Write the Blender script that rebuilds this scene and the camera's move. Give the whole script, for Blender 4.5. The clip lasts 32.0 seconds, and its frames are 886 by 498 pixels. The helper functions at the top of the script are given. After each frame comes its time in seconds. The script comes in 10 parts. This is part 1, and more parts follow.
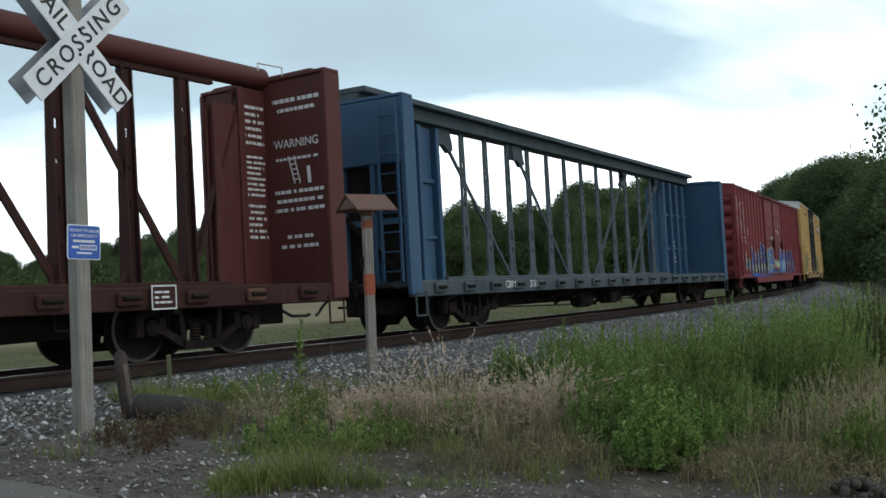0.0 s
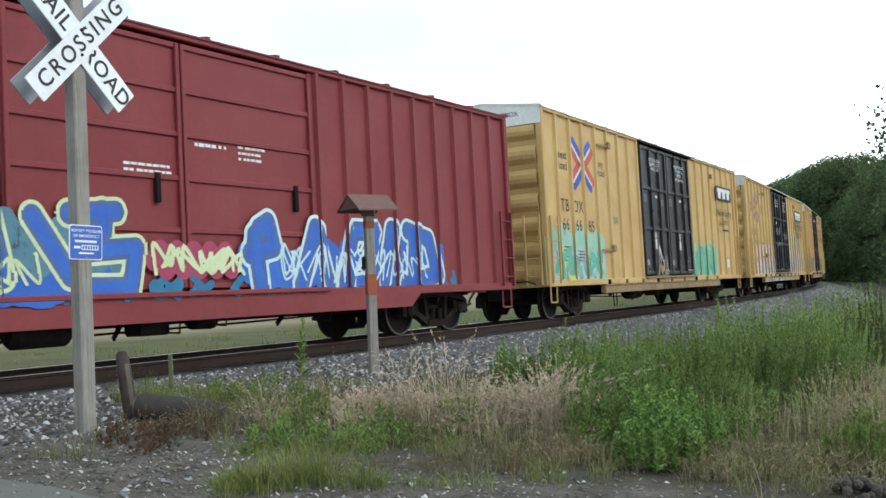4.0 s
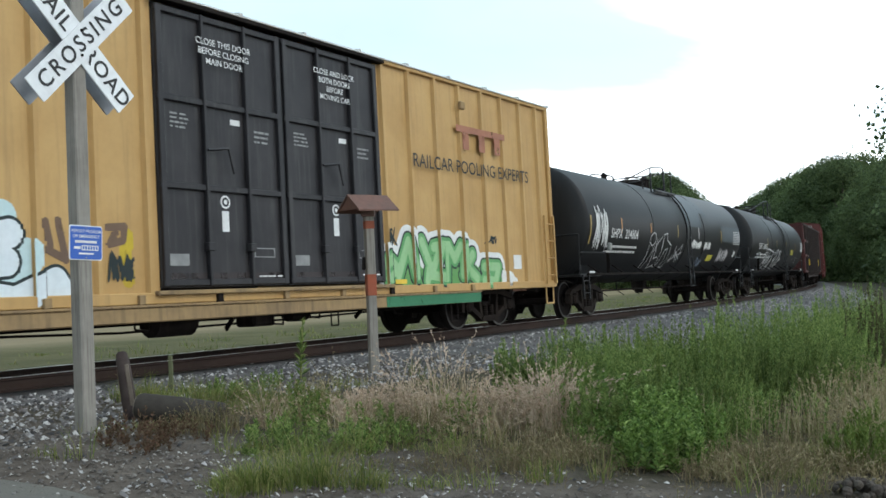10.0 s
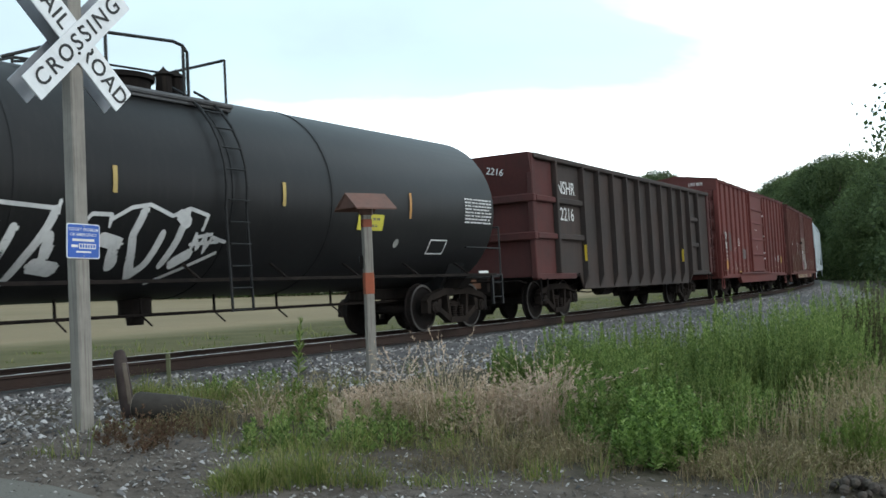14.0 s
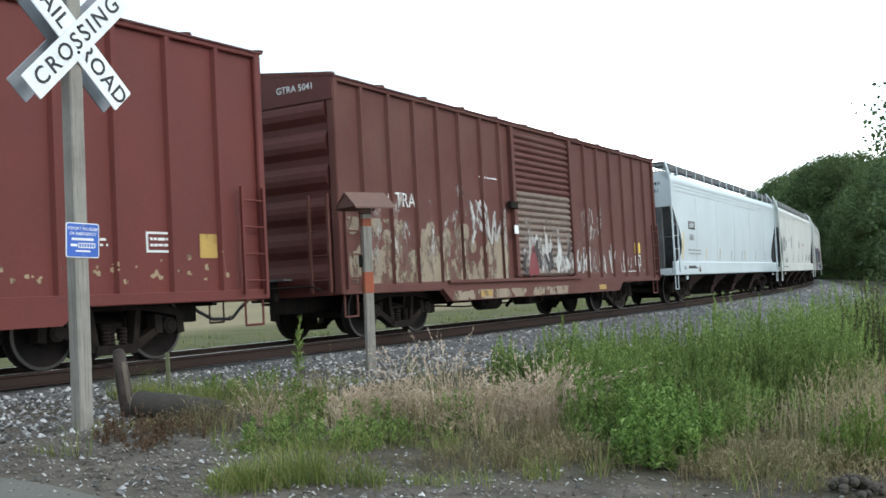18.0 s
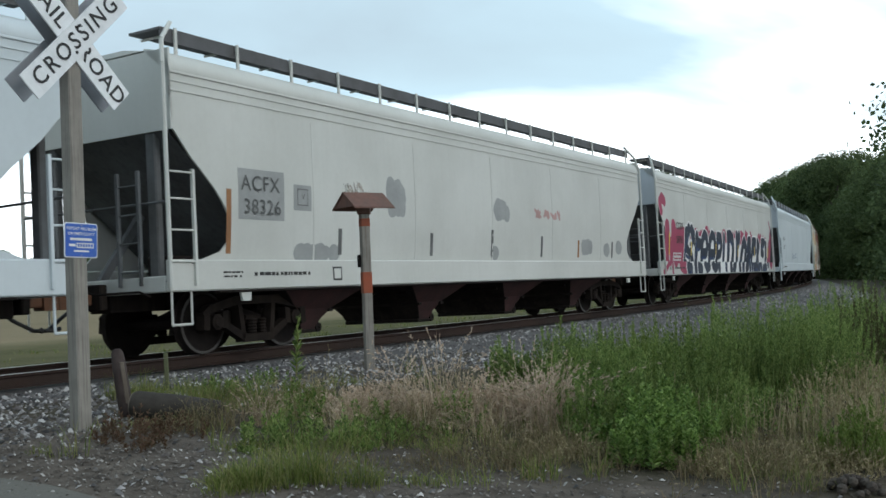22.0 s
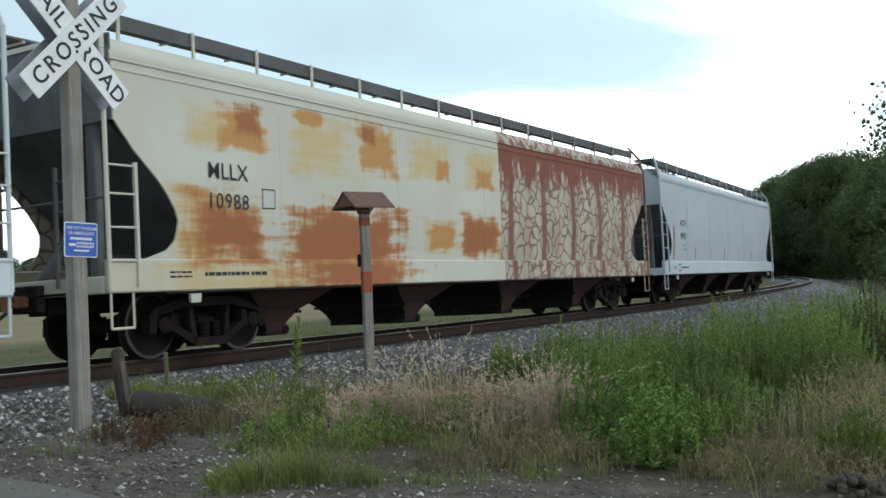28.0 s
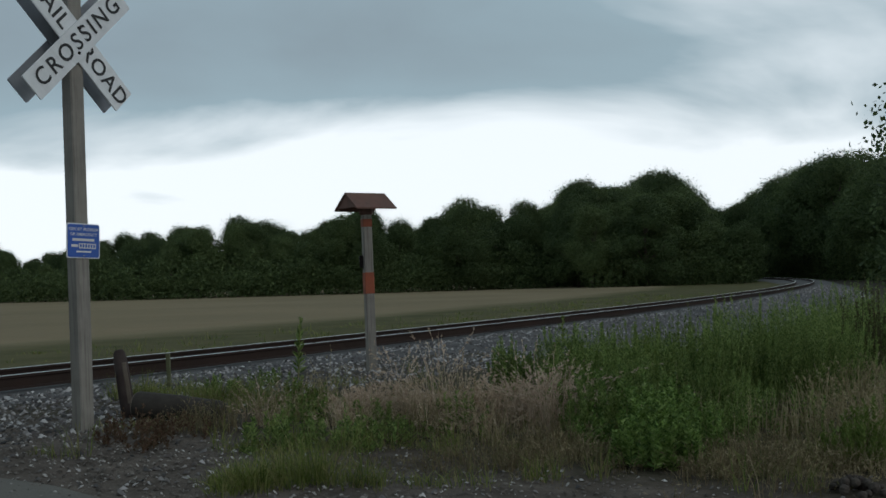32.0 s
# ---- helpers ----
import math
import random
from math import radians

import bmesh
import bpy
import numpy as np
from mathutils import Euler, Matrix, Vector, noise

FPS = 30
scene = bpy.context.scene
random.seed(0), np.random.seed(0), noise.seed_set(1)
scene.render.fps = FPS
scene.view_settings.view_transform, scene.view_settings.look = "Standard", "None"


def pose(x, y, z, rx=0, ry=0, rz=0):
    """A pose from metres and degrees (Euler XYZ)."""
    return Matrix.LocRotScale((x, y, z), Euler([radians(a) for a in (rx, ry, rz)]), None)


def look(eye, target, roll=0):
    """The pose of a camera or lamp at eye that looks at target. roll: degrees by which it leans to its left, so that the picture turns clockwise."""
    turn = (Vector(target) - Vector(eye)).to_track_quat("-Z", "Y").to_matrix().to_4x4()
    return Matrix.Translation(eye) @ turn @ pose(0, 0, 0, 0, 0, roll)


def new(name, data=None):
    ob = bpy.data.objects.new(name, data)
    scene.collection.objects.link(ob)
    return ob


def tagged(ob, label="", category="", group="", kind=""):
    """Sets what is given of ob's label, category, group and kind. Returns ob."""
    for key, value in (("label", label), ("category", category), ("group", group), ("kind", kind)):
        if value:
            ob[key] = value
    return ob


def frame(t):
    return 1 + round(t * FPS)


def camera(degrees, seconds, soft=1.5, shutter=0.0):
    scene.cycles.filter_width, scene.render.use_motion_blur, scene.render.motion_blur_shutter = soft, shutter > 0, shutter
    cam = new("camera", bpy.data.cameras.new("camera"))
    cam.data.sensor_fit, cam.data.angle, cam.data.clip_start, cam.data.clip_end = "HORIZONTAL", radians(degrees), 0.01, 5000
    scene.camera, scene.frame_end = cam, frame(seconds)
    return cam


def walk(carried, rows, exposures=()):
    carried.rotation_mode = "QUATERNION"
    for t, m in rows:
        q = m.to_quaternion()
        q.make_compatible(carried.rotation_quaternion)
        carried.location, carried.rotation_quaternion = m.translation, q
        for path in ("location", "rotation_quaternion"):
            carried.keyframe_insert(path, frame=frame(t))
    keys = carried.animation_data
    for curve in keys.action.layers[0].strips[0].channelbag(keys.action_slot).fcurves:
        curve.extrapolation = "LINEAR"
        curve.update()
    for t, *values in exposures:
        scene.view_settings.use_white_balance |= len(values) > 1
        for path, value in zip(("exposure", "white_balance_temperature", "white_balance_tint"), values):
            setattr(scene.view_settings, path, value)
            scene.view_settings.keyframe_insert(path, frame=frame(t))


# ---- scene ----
EYE = Vector((0, 0, 1.021))
FOCAL, TILT, LEAN = 1804.4, 0.03064, 1.5385


def aim(right, down):
    """The camera's pose: the same spot, swaying a little in the hand."""
    way = Vector((-right / FOCAL, 1, math.tan(TILT) + down / FOCAL))
    return look(EYE, EYE + 100 * way, -LEAN)


cam = camera(2 * math.degrees(math.atan(784 / FOCAL)), 32.0, soft=1.55, shutter=0.06)
walk(cam, [
    (0.0, aim(0.8, 1.0)),
    (0.5, aim(2.2, 1.0)),
    (1.0, aim(2.2, 1.0)),
    (1.5, aim(-0.8, 3.0)),
    (2.0, aim(-2.8, 5.0)),
    (2.5, aim(-0.8, 4.0)),
    (3.0, aim(2.2, 2.0)),
    (3.5, aim(3.8, 1.5)),
    (5.5, aim(1.8, 1.0)),
    (6.0, aim(-0.2, 3.0)),
    (6.5, aim(1.8, 1.0)),
    (7.0, aim(3.8, 0.5)),
    (7.5, aim(2.8, 1.0)),
    (8.0, aim(1.8, 1.0)),
    (8.5, aim(4.8, 2.0)),
    (9.0, aim(11.8, 0.5)),
    (9.5, aim(9.8, 2.0)),
    (10.0, aim(3.8, 2.0)),
    (10.5, aim(3.8, 1.0)),
    (11.0, aim(2.2, 0.5)),
    (11.5, aim(-0.8, 2.0)),
    (12.0, aim(-2.2, 2.0)),
    (12.5, aim(-2.2, 2.0)),
    (13.0, aim(-2.2, 1.0)),
    (13.5, aim(1.8, -1.0)),
    (14.0, aim(-0.2, -1.0)),
    (14.5, aim(-1.2, -1.5)),
    (16.5, aim(0.8, -2.5)),
    (17.0, aim(1.8, -2.5)),
    (17.5, aim(-1.2, -1.5)),
    (18.0, aim(-1.2, -2.5)),
    (18.5, aim(-0.8, -2.5)),
    (19.0, aim(-1.2, -1.5)),
    (19.5, aim(-3.2, -1.5)),
    (20.0, aim(-3.2, -2.5)),
    (20.5, aim(-0.2, -3.5)),
    (21.0, aim(-0.8, -3.0)),
    (21.5, aim(-3.2, -2.0)),
    (22.0, aim(-3.8, -2.5)),
    (22.5, aim(-1.2, -3.0)),
    (23.0, aim(-2.2, -2.5)),
    (23.5, aim(-4.2, -1.5)),
    (24.0, aim(-4.2, -1.0)),
    (24.5, aim(-4.2, -1.0)),
    (25.0, aim(-4.2, -1.0)),
    (25.5, aim(-3.2, -2.5)),
    (27.5, aim(-2.2, -3.5)),
    (28.0, aim(-3.8, -3.5)),
    (28.5, aim(-1.8, -1.0)),
    (29.0, aim(-0.8, -0.5)),
    (29.5, aim(-1.2, -1.0)),
    (30.0, aim(-1.2, -1.0)),
    (30.5, aim(-0.2, -1.0)),
    (31.0, aim(0.8, -0.5)),
    (31.5, aim(-0.2, -0.5)),
    (32.0, aim(-0.2, -1.5))],
    exposures=[(0, -0.08), (1.0, -0.2), (2.3, -0.22), (3.0, 0.6), (3.6, 0.85), (6, 0.75), (9, 0.6), (11, 0.5), (12.5, 0.35), (14.5, 0.62), (16.5, 1.05), (18, 1.0),
               (19, 0.82), (20, 0.38), (21, 0.1), (23, 0.12), (25, 0.24), (28, 0.24), (29.5, 0.25), (31.2, 0.1), (31.6, -0.2), (32, -0.95)])

# ---- the track's line: an arc, convex towards the road; s runs along it, u across it (away from the eye) ----
HEADING, RADIUS, CANT = 1.03818, 397.17, 0.0308
START = Vector((0, 22.127))
HUB = START + RADIUS * Vector((-math.sin(HEADING), math.cos(HEADING)))


def on_track(s, u=0.0):
    """The place in the plan at s metres along and u metres across, and the heading there."""
    a = HEADING + s / RADIUS
    return HUB.x + (RADIUS - u) * math.sin(a), HUB.y - (RADIUS - u) * math.cos(a), a


def along_across(x, y):
    d = Vector((x, y)) - HUB
    return (math.atan2(d.x, -d.y) - HEADING) * RADIUS, RADIUS - d.length


# ---- sky and sun: a bright overcast evening with broken grey cloud ----
world = bpy.data.worlds.new("world")
scene.world = world
world.use_nodes = True


def build_sky():
    nt = world.node_tree
    nt.nodes.clear()
    N, link = nt.nodes.new, nt.links.new
    out, bg = N("ShaderNodeOutputWorld"), N("ShaderNodeBackground")
    sky = N("ShaderNodeTexSky")
    sky.sky_type, sky.sun_disc = "NISHITA", False
    sky.sun_elevation, sky.sun_rotation = radians(38), radians(122)
    skyb = N("ShaderNodeVectorMath")
    skyb.operation = "SCALE"
    skyb.inputs["Scale"].default_value = 0.10
    link(sky.outputs[0], skyb.inputs[0])
    co, sep = N("ShaderNodeTexCoord"), N("ShaderNodeSeparateXYZ")
    link(co.outputs["Generated"], sep.inputs[0])
    # cloud deck: project the direction onto a flat layer overhead
    add = N("ShaderNodeMath")
    add.operation, add.inputs[1].default_value = "ADD", 0.16
    link(sep.outputs["Z"], add.inputs[0])
    div = N("ShaderNodeVectorMath")
    div.operation = "DIVIDE"
    comb = N("ShaderNodeCombineXYZ")
    for k in range(3):
        link(add.outputs[0], comb.inputs[k])
    link(co.outputs["Generated"], div.inputs[0])
    link(comb.outputs[0], div.inputs[1])
    n1, n2 = N("ShaderNodeTexNoise"), N("ShaderNodeTexNoise")
    n1.inputs["Scale"].default_value, n1.inputs["Detail"].default_value, n1.inputs["Roughness"].default_value = 0.75, 6, 0.5
    n1.inputs["Distortion"].default_value = 0.45
    n2.inputs["Scale"].default_value, n2.inputs["Detail"].default_value = 0.35, 3
    shift = N("ShaderNodeVectorMath")
    shift.operation = "ADD"
    shift.inputs[1].default_value = (3.1, 1.4, 0.0)
    link(div.outputs[0], shift.inputs[0])
    link(shift.outputs[0], n1.inputs["Vector"])
    link(shift.outputs[0], n2.inputs["Vector"])
    mixn = N("ShaderNodeMath")
    mixn.operation = "ADD"
    link(n1.outputs["Fac"], mixn.inputs[0])
    link(n2.outputs["Fac"], mixn.inputs[1])
    # heavier cloud overhead, a bright clear band towards the horizon
    el = N("ShaderNodeMapRange")
    el.inputs["From Min"].default_value, el.inputs["From Max"].default_value = 0.10, 0.22
    el.inputs["To Min"].default_value, el.inputs["To Max"].default_value = -0.34, 0.10
    link(sep.outputs["Z"], el.inputs["Value"])
    tot = N("ShaderNodeMath")
    tot.operation = "ADD"
    link(mixn.outputs[0], tot.inputs[0])
    link(el.outputs[0], tot.inputs[1])
    ramp = N("ShaderNodeValToRGB")
    e = ramp.color_ramp.elements
    e[0].position, e[0].color = 0.44, (2.0, 2.15, 2.25, 1)
    e[1].position, e[1].color = 0.76, (0.55, 0.70, 0.79, 1)
    m = e.new(0.585)
    m.color = (0.66, 0.89, 1.01, 1)
    scale = N("ShaderNodeMath")
    scale.operation, scale.inputs[1].default_value = "MULTIPLY", 0.6
    link(tot.outputs[0], scale.inputs[0])
    link(scale.outputs[0], ramp.inputs[0])
    mix = N("ShaderNodeMix")
    mix.data_type = "RGBA"
    mix.inputs["Factor"].default_value = 0.85
    link(skyb.outputs[0], mix.inputs["A"])
    link(ramp.outputs[0], mix.inputs["B"])
    link(mix.outputs["Result"], bg.inputs["Color"])
    bg.inputs["Strength"].default_value = 1.0
    link(bg.outputs[0], out.inputs[0])


build_sky()
sun = bpy.data.lights.new("sun", "SUN")
sun.energy, sun.angle, sun.color = 0.65, radians(18), (1.0, 0.96, 0.90)
sun_ob = new("sun", sun)
sun_ob.matrix_world = look((70, -38, 64), (0, 10, 0))


# ---- materials ----
def nodes_of(name):
    m = bpy.data.materials.new(name)
    m.use_nodes = True
    return m, m.node_tree.nodes, m.node_tree.links.new, m.node_tree.nodes["Principled BSDF"]


def noise_node(N, link, vec, scale, detail=3.0, rough=0.55):
    n = N.new("ShaderNodeTexNoise")
    n.inputs["Scale"].default_value, n.inputs["Detail"].default_value, n.inputs["Roughness"].default_value = scale, detail, rough
    link(vec, n.inputs["Vector"])
    return n.outputs["Fac"]


def ramp_node(N, link, fac, lo, hi, a=(0, 0, 0), b=(1, 1, 1)):
    r = N.new("ShaderNodeValToRGB")
    e = r.color_ramp.elements
    e[0].position, e[0].color, e[1].position, e[1].color = lo, (*a, 1), hi, (*b, 1)
    link(fac, r.inputs[0])
    return r.outputs[0]


def mix_node(N, link, fac, a, b, blend="MIX"):
    x = N.new("ShaderNodeMix")
    x.data_type, x.blend_type = "RGBA", blend
    for key, v in (("Factor", fac), ("A", a), ("B", b)):
        socket = [i for i in x.inputs if i.name == key and (key == "Factor" or i.type == "RGBA")][0]
        if isinstance(v, (int, float)):
            socket.default_value = v
        elif isinstance(v, tuple):
            socket.default_value = (*v, 1)
        else:
            link(v, socket)
    return [o for o in x.outputs if o.type == "RGBA"][0]


def bump_node(N, link, fac, strength, dist, bsdf):
    b = N.new("ShaderNodeBump")
    b.inputs["Strength"].default_value, b.inputs["Distance"].default_value = strength, dist
    link(fac, b.inputs["Height"])
    link(b.outputs[0], bsdf.inputs["Normal"])


def vec_of(N, link, space="Object", scale=(1, 1, 1)):
    """Coordinates in the thing's own space, shifted at random from piece to piece."""
    c = N.new("ShaderNodeTexCoord")
    mp = N.new("ShaderNodeMapping")
    mp.inputs["Scale"].default_value = scale
    link(c.outputs[space], mp.inputs["Vector"])
    info = N.new("ShaderNodeObjectInfo")
    mul = N.new("ShaderNodeVectorMath")
    mul.operation = "SCALE"
    mul.inputs[0].default_value = (37.0, 11.0, 23.0)
    link(info.outputs["Random"], mul.inputs["Scale"])
    add = N.new("ShaderNodeVectorMath")
    add.operation = "ADD"
    link(mp.outputs[0], add.inputs[0])
    link(mul.outputs[0], add.inputs[1])
    return add.outputs[0]


def surface(name, colour, second=None, rough=0.7, metal=0.0, big=0.8, fine=14.0, amount=0.5, grime=(0.05, 0.04, 0.03), streak=0.0, bump=0.15, fleck=None, grain_of=(5.0, 5.0, 0.35), cover=1.0, sheen=0.28):
    """A weathered surface: a second tone in large stains, streaks down the height, fine grain and relief."""
    m, N, link, bsdf = nodes_of(name)
    v = vec_of(N, link)
    second = second or tuple(c * 0.75 for c in colour)
    col = mix_node(N, link, ramp_node(N, link, noise_node(N, link, v, big, 4), 0.35, 0.7), colour, second)
    grain = noise_node(N, link, v, fine, 3)
    col = mix_node(N, link, 0.35 * amount, col, ramp_node(N, link, grain, 0.3, 0.7, tuple(c * 0.7 for c in colour), tuple(min(1, c * 1.25) for c in colour)))
    if streak:
        vs = vec_of(N, link, scale=grain_of)
        s = ramp_node(N, link, noise_node(N, link, vs, 2.0, 4, 0.65), 0.5, 0.8, (0, 0, 0), (streak, streak, streak))
        col = mix_node(N, link, s, col, grime)
    if fleck:
        col = mix_node(N, link, ramp_node(N, link, noise_node(N, link, v, 6.0, 5, 0.7), 0.66, 0.72, (0, 0, 0), (0.8, 0.8, 0.8)), col, fleck)
    link(col, bsdf.inputs["Base Color"])
    bsdf.inputs["Roughness"].default_value, bsdf.inputs["Metallic"].default_value = rough, metal
    bsdf.inputs["Specular IOR Level"].default_value = sheen if metal < 0.3 else 0.5
    if bump:
        bump_node(N, link, grain, bump, 0.01, bsdf)
    if cover < 1:
        # thin, patchy paint: what lies under it shows between
        patchy = noise_node(N, link, vec_of(N, link, scale=(1.0, 1.0, 0.45)), 3.2, 6, 0.72)
        gone = ramp_node(N, link, patchy, cover * 0.5 + 0.16, cover * 0.5 + 0.30)
        clear, mx = N.new("ShaderNodeBsdfTransparent"), N.new("ShaderNodeMixShader")
        link(gone, mx.inputs[0])
        link(bsdf.outputs[0], mx.inputs[1])
        link(clear.outputs[0], mx.inputs[2])
        link(mx.outputs[0], N["Material Output"].inputs[0])
    return m


def island_surface(name, colours, rough=0.8, translucent=False, vary=0.0):
    """Stones, leaves and blades joined in one mesh: each takes its own tone."""
    m, N, link, bsdf = nodes_of(name)
    g = N.new("ShaderNodeNewGeometry")
    r = N.new("ShaderNodeValToRGB")
    r.color_ramp.interpolation = "LINEAR"
    e = r.color_ramp.elements
    while len(e) < len(colours):
        e.new(0.5)
    for k, c in enumerate(colours):
        e[k].position, e[k].color = k / (len(colours) - 1), (*c, 1)
    link(g.outputs["Random Per Island"], r.inputs[0])
    c = N.new("ShaderNodeTexCoord")
    n = noise_node(N, link, c.outputs["Object"], 1.3, 4)
    col = mix_node(N, link, 0.68, r.outputs[0], ramp_node(N, link, n, 0.3, 0.7, (0.45, 0.45, 0.45), (1.0, 1.0, 1.0)), "MULTIPLY")
    if vary:
        info = N.new("ShaderNodeObjectInfo")
        col = mix_node(N, link, vary, col, ramp_node(N, link, info.outputs["Random"], 0.0, 1.0, (0.35, 0.40, 0.35), (1.35, 1.25, 1.1)), "MULTIPLY")
    link(col, bsdf.inputs["Base Color"])
    bsdf.inputs["Roughness"].default_value = rough
    bsdf.inputs["Specular IOR Level"].default_value = 0.25
    if translucent:
        t = N.new("ShaderNodeBsdfTranslucent")
        link(col, t.inputs["Color"])
        s = N.new("ShaderNodeMixShader")
        s.inputs[0].default_value = 0.3
        link(bsdf.outputs[0], s.inputs[1])
        link(t.outputs[0], s.inputs[2])
        link(s.outputs[0], N["Material Output"].inputs[0])
    return m


RAIL = surface("rail_steel", (0.034, 0.025, 0.022), (0.050, 0.031, 0.025), 0.85, 0.0, streak=0.4, sheen=0.08)
RAIL_TOP = surface("polished_rail_head", (0.84, 0.83, 0.81), (0.72, 0.70, 0.67), 0.32, 0.85, amount=0.2, bump=0.03)
ASPHALT = surface("asphalt", (0.135, 0.125, 0.108), (0.10, 0.093, 0.082), 0.9, big=0.9, fine=60, amount=1.0, bump=0.5)
WOOD_GREY = surface("weathered_grey_wood", (0.27, 0.25, 0.22), (0.19, 0.17, 0.15), 0.85, big=2.0, streak=0.75, bump=0.35, grain_of=(26.0, 26.0, 0.9))
SIGN_WHITE = surface("sign_white", (0.78, 0.79, 0.80), (0.68, 0.69, 0.70), 0.45, streak=0.15, bump=0.02)
SIGN_BACK = surface("sign_aluminium", (0.30, 0.31, 0.33), (0.24, 0.24, 0.26), 0.5, 0.5, bump=0.03)
BLACK = surface("black_paint", (0.022, 0.022, 0.024), (0.035, 0.034, 0.033), 0.5, streak=0.2)
WHITE_INK = surface("white_paint_marking", (0.75, 0.75, 0.74), (0.55, 0.55, 0.54), 0.6, bump=0.03)
# near-black: sooty steel, and the shade painted into the bulkhead recess
STEEL_DARK = surface("soot_and_shade_steel", (0.013, 0.011, 0.0105), (0.024, 0.019, 0.017), 0.9, 0.0, big=2.5, streak=0.4, sheen=0.06)


# ---- mesh tools ----
class Shape:
    """Vertices and faces of one mesh in the making."""

    def __init__(self):
        self.v, self.f = [], []

    def add(self, verts, faces):
        n = len(self.v)
        self.v += [tuple(p) for p in verts]
        self.f += [tuple(i + n for i in f) for f in faces]
        return self

    def box(self, x0, x1, y0, y1, z0, z1, c=0.0):
        """A box; c chamfers its edges."""
        x0, x1, y0, y1, z0, z1 = min(x0, x1), max(x0, x1), min(y0, y1), max(y0, y1), min(z0, z1), max(z0, z1)
        if not c:
            p = [(x, y, z) for z in (z0, z1) for y in (y0, y1) for x in (x0, x1)]
            return self.add(p, [(0, 2, 3, 1), (4, 5, 7, 6), (0, 1, 5, 4), (2, 6, 7, 3), (0, 4, 6, 2), (1, 3, 7, 5)])
        c = min(c, 0.45 * min(x1 - x0, y1 - y0, z1 - z0))
        p, idx = [], {}
        for ix, (x, sx) in enumerate(((x0, 1), (x1, -1))):
            for iy, (y, sy) in enumerate(((y0, 1), (y1, -1))):
                for iz, (z, sz) in enumerate(((z0, 1), (z1, -1))):
                    for k, q in enumerate(((x, y + sy * c, z + sz * c), (x + sx * c, y, z + sz * c), (x + sx * c, y + sy * c, z))):
                        idx[ix, iy, iz, k] = len(p)
                        p.append(q)
        I = lambda a, b, d, k: idx[a, b, d, k]
        f = []
        for a in (0, 1):
            s = 1 if a else -1
            f.append([I(a, 0, 0, 0), I(a, 1, 0, 0), I(a, 1, 1, 0), I(a, 0, 1, 0)][::s])
            f.append([I(0, a, 0, 1), I(0, a, 1, 1), I(1, a, 1, 1), I(1, a, 0, 1)][::s])
            f.append([I(0, 0, a, 2), I(1, 0, a, 2), I(1, 1, a, 2), I(0, 1, a, 2)][::s])
        for a in (0, 1):
            for b in (0, 1):
                s = 1 if a == b else -1
                f.append([I(0, a, b, 1), I(0, a, b, 2), I(1, a, b, 2), I(1, a, b, 1)][::-s])
                f.append([I(a, 0, b, 0), I(a, 0, b, 2), I(a, 1, b, 2), I(a, 1, b, 0)][::s])
                f.append([I(a, b, 0, 0), I(a, b, 0, 1), I(a, b, 1, 1), I(a, b, 1, 0)][::-s])
                for d in (0, 1):
                    t = 1 if (a + b + d) % 2 else -1
                    f.append([I(a, b, d, 0), I(a, b, d, 1), I(a, b, d, 2)][::-t])
        return self.add(p, f)

    def tube(self, a, b, r, n=8, r2=None, cap=True):
        """A round bar from a to b."""
        a, b = Vector(a), Vector(b)
        r2 = r if r2 is None else r2
        w = (b - a).normalized()
        p = w.orthogonal().normalized()
        q = w.cross(p)
        ring = [math.cos(2 * math.pi * k / n) * p + math.sin(2 * math.pi * k / n) * q for k in range(n)]
        v = [a + r * d for d in ring] + [b + r2 * d for d in ring]
        f = [(k, (k + 1) % n, n + (k + 1) % n, n + k) for k in range(n)]
        if cap:
            f += [tuple(range(n))[::-1], tuple(range(n, 2 * n))]
        return self.add(v, f)

    def bent(self, pts, r, n=6):
        """A bent bar through the points."""
        for a, b in zip(pts, pts[1:]):
            self.tube(a, b, r, n)
        return self

    def bar(self, a, b, w, h):
        """A flat or square bar from a to b, w wide and h high."""
        a, b = Vector(a), Vector(b)
        d = (b - a).normalized()
        p = d.cross(Vector((0, 0, 1)) if abs(d.z) < 0.9 else Vector((0, 1, 0))).normalized()
        q = p.cross(d)
        v = [o + i * p * w / 2 + j * q * h / 2 for o in (a, b) for i, j in ((-1, -1), (1, -1), (1, 1), (-1, 1))]
        return self.add(v, [(0, 1, 2, 3)[::-1], (4, 5, 6, 7), (0, 1, 5, 4), (1, 2, 6, 5), (2, 3, 7, 6), (3, 0, 4, 7)])

    def slab(self, poly, axis, lo, hi):
        """A flat outline pulled out along an axis: 'y' takes (x, z), 'x' takes (y, z), 'z' takes (x, y)."""
        put = {"y": lambda p, d: (p[0], d, p[1]), "x": lambda p, d: (d, p[0], p[1]), "z": lambda p, d: (p[0], p[1], d)}[axis]
        n = len(poly)
        v = [put(p, lo) for p in poly] + [put(p, hi) for p in poly]
        f = [tuple(range(n)), tuple(range(n, 2 * n))[::-1]] + [(k, n + k, n + (k + 1) % n, (k + 1) % n) for k in range(n)]
        return self.add(v, f)

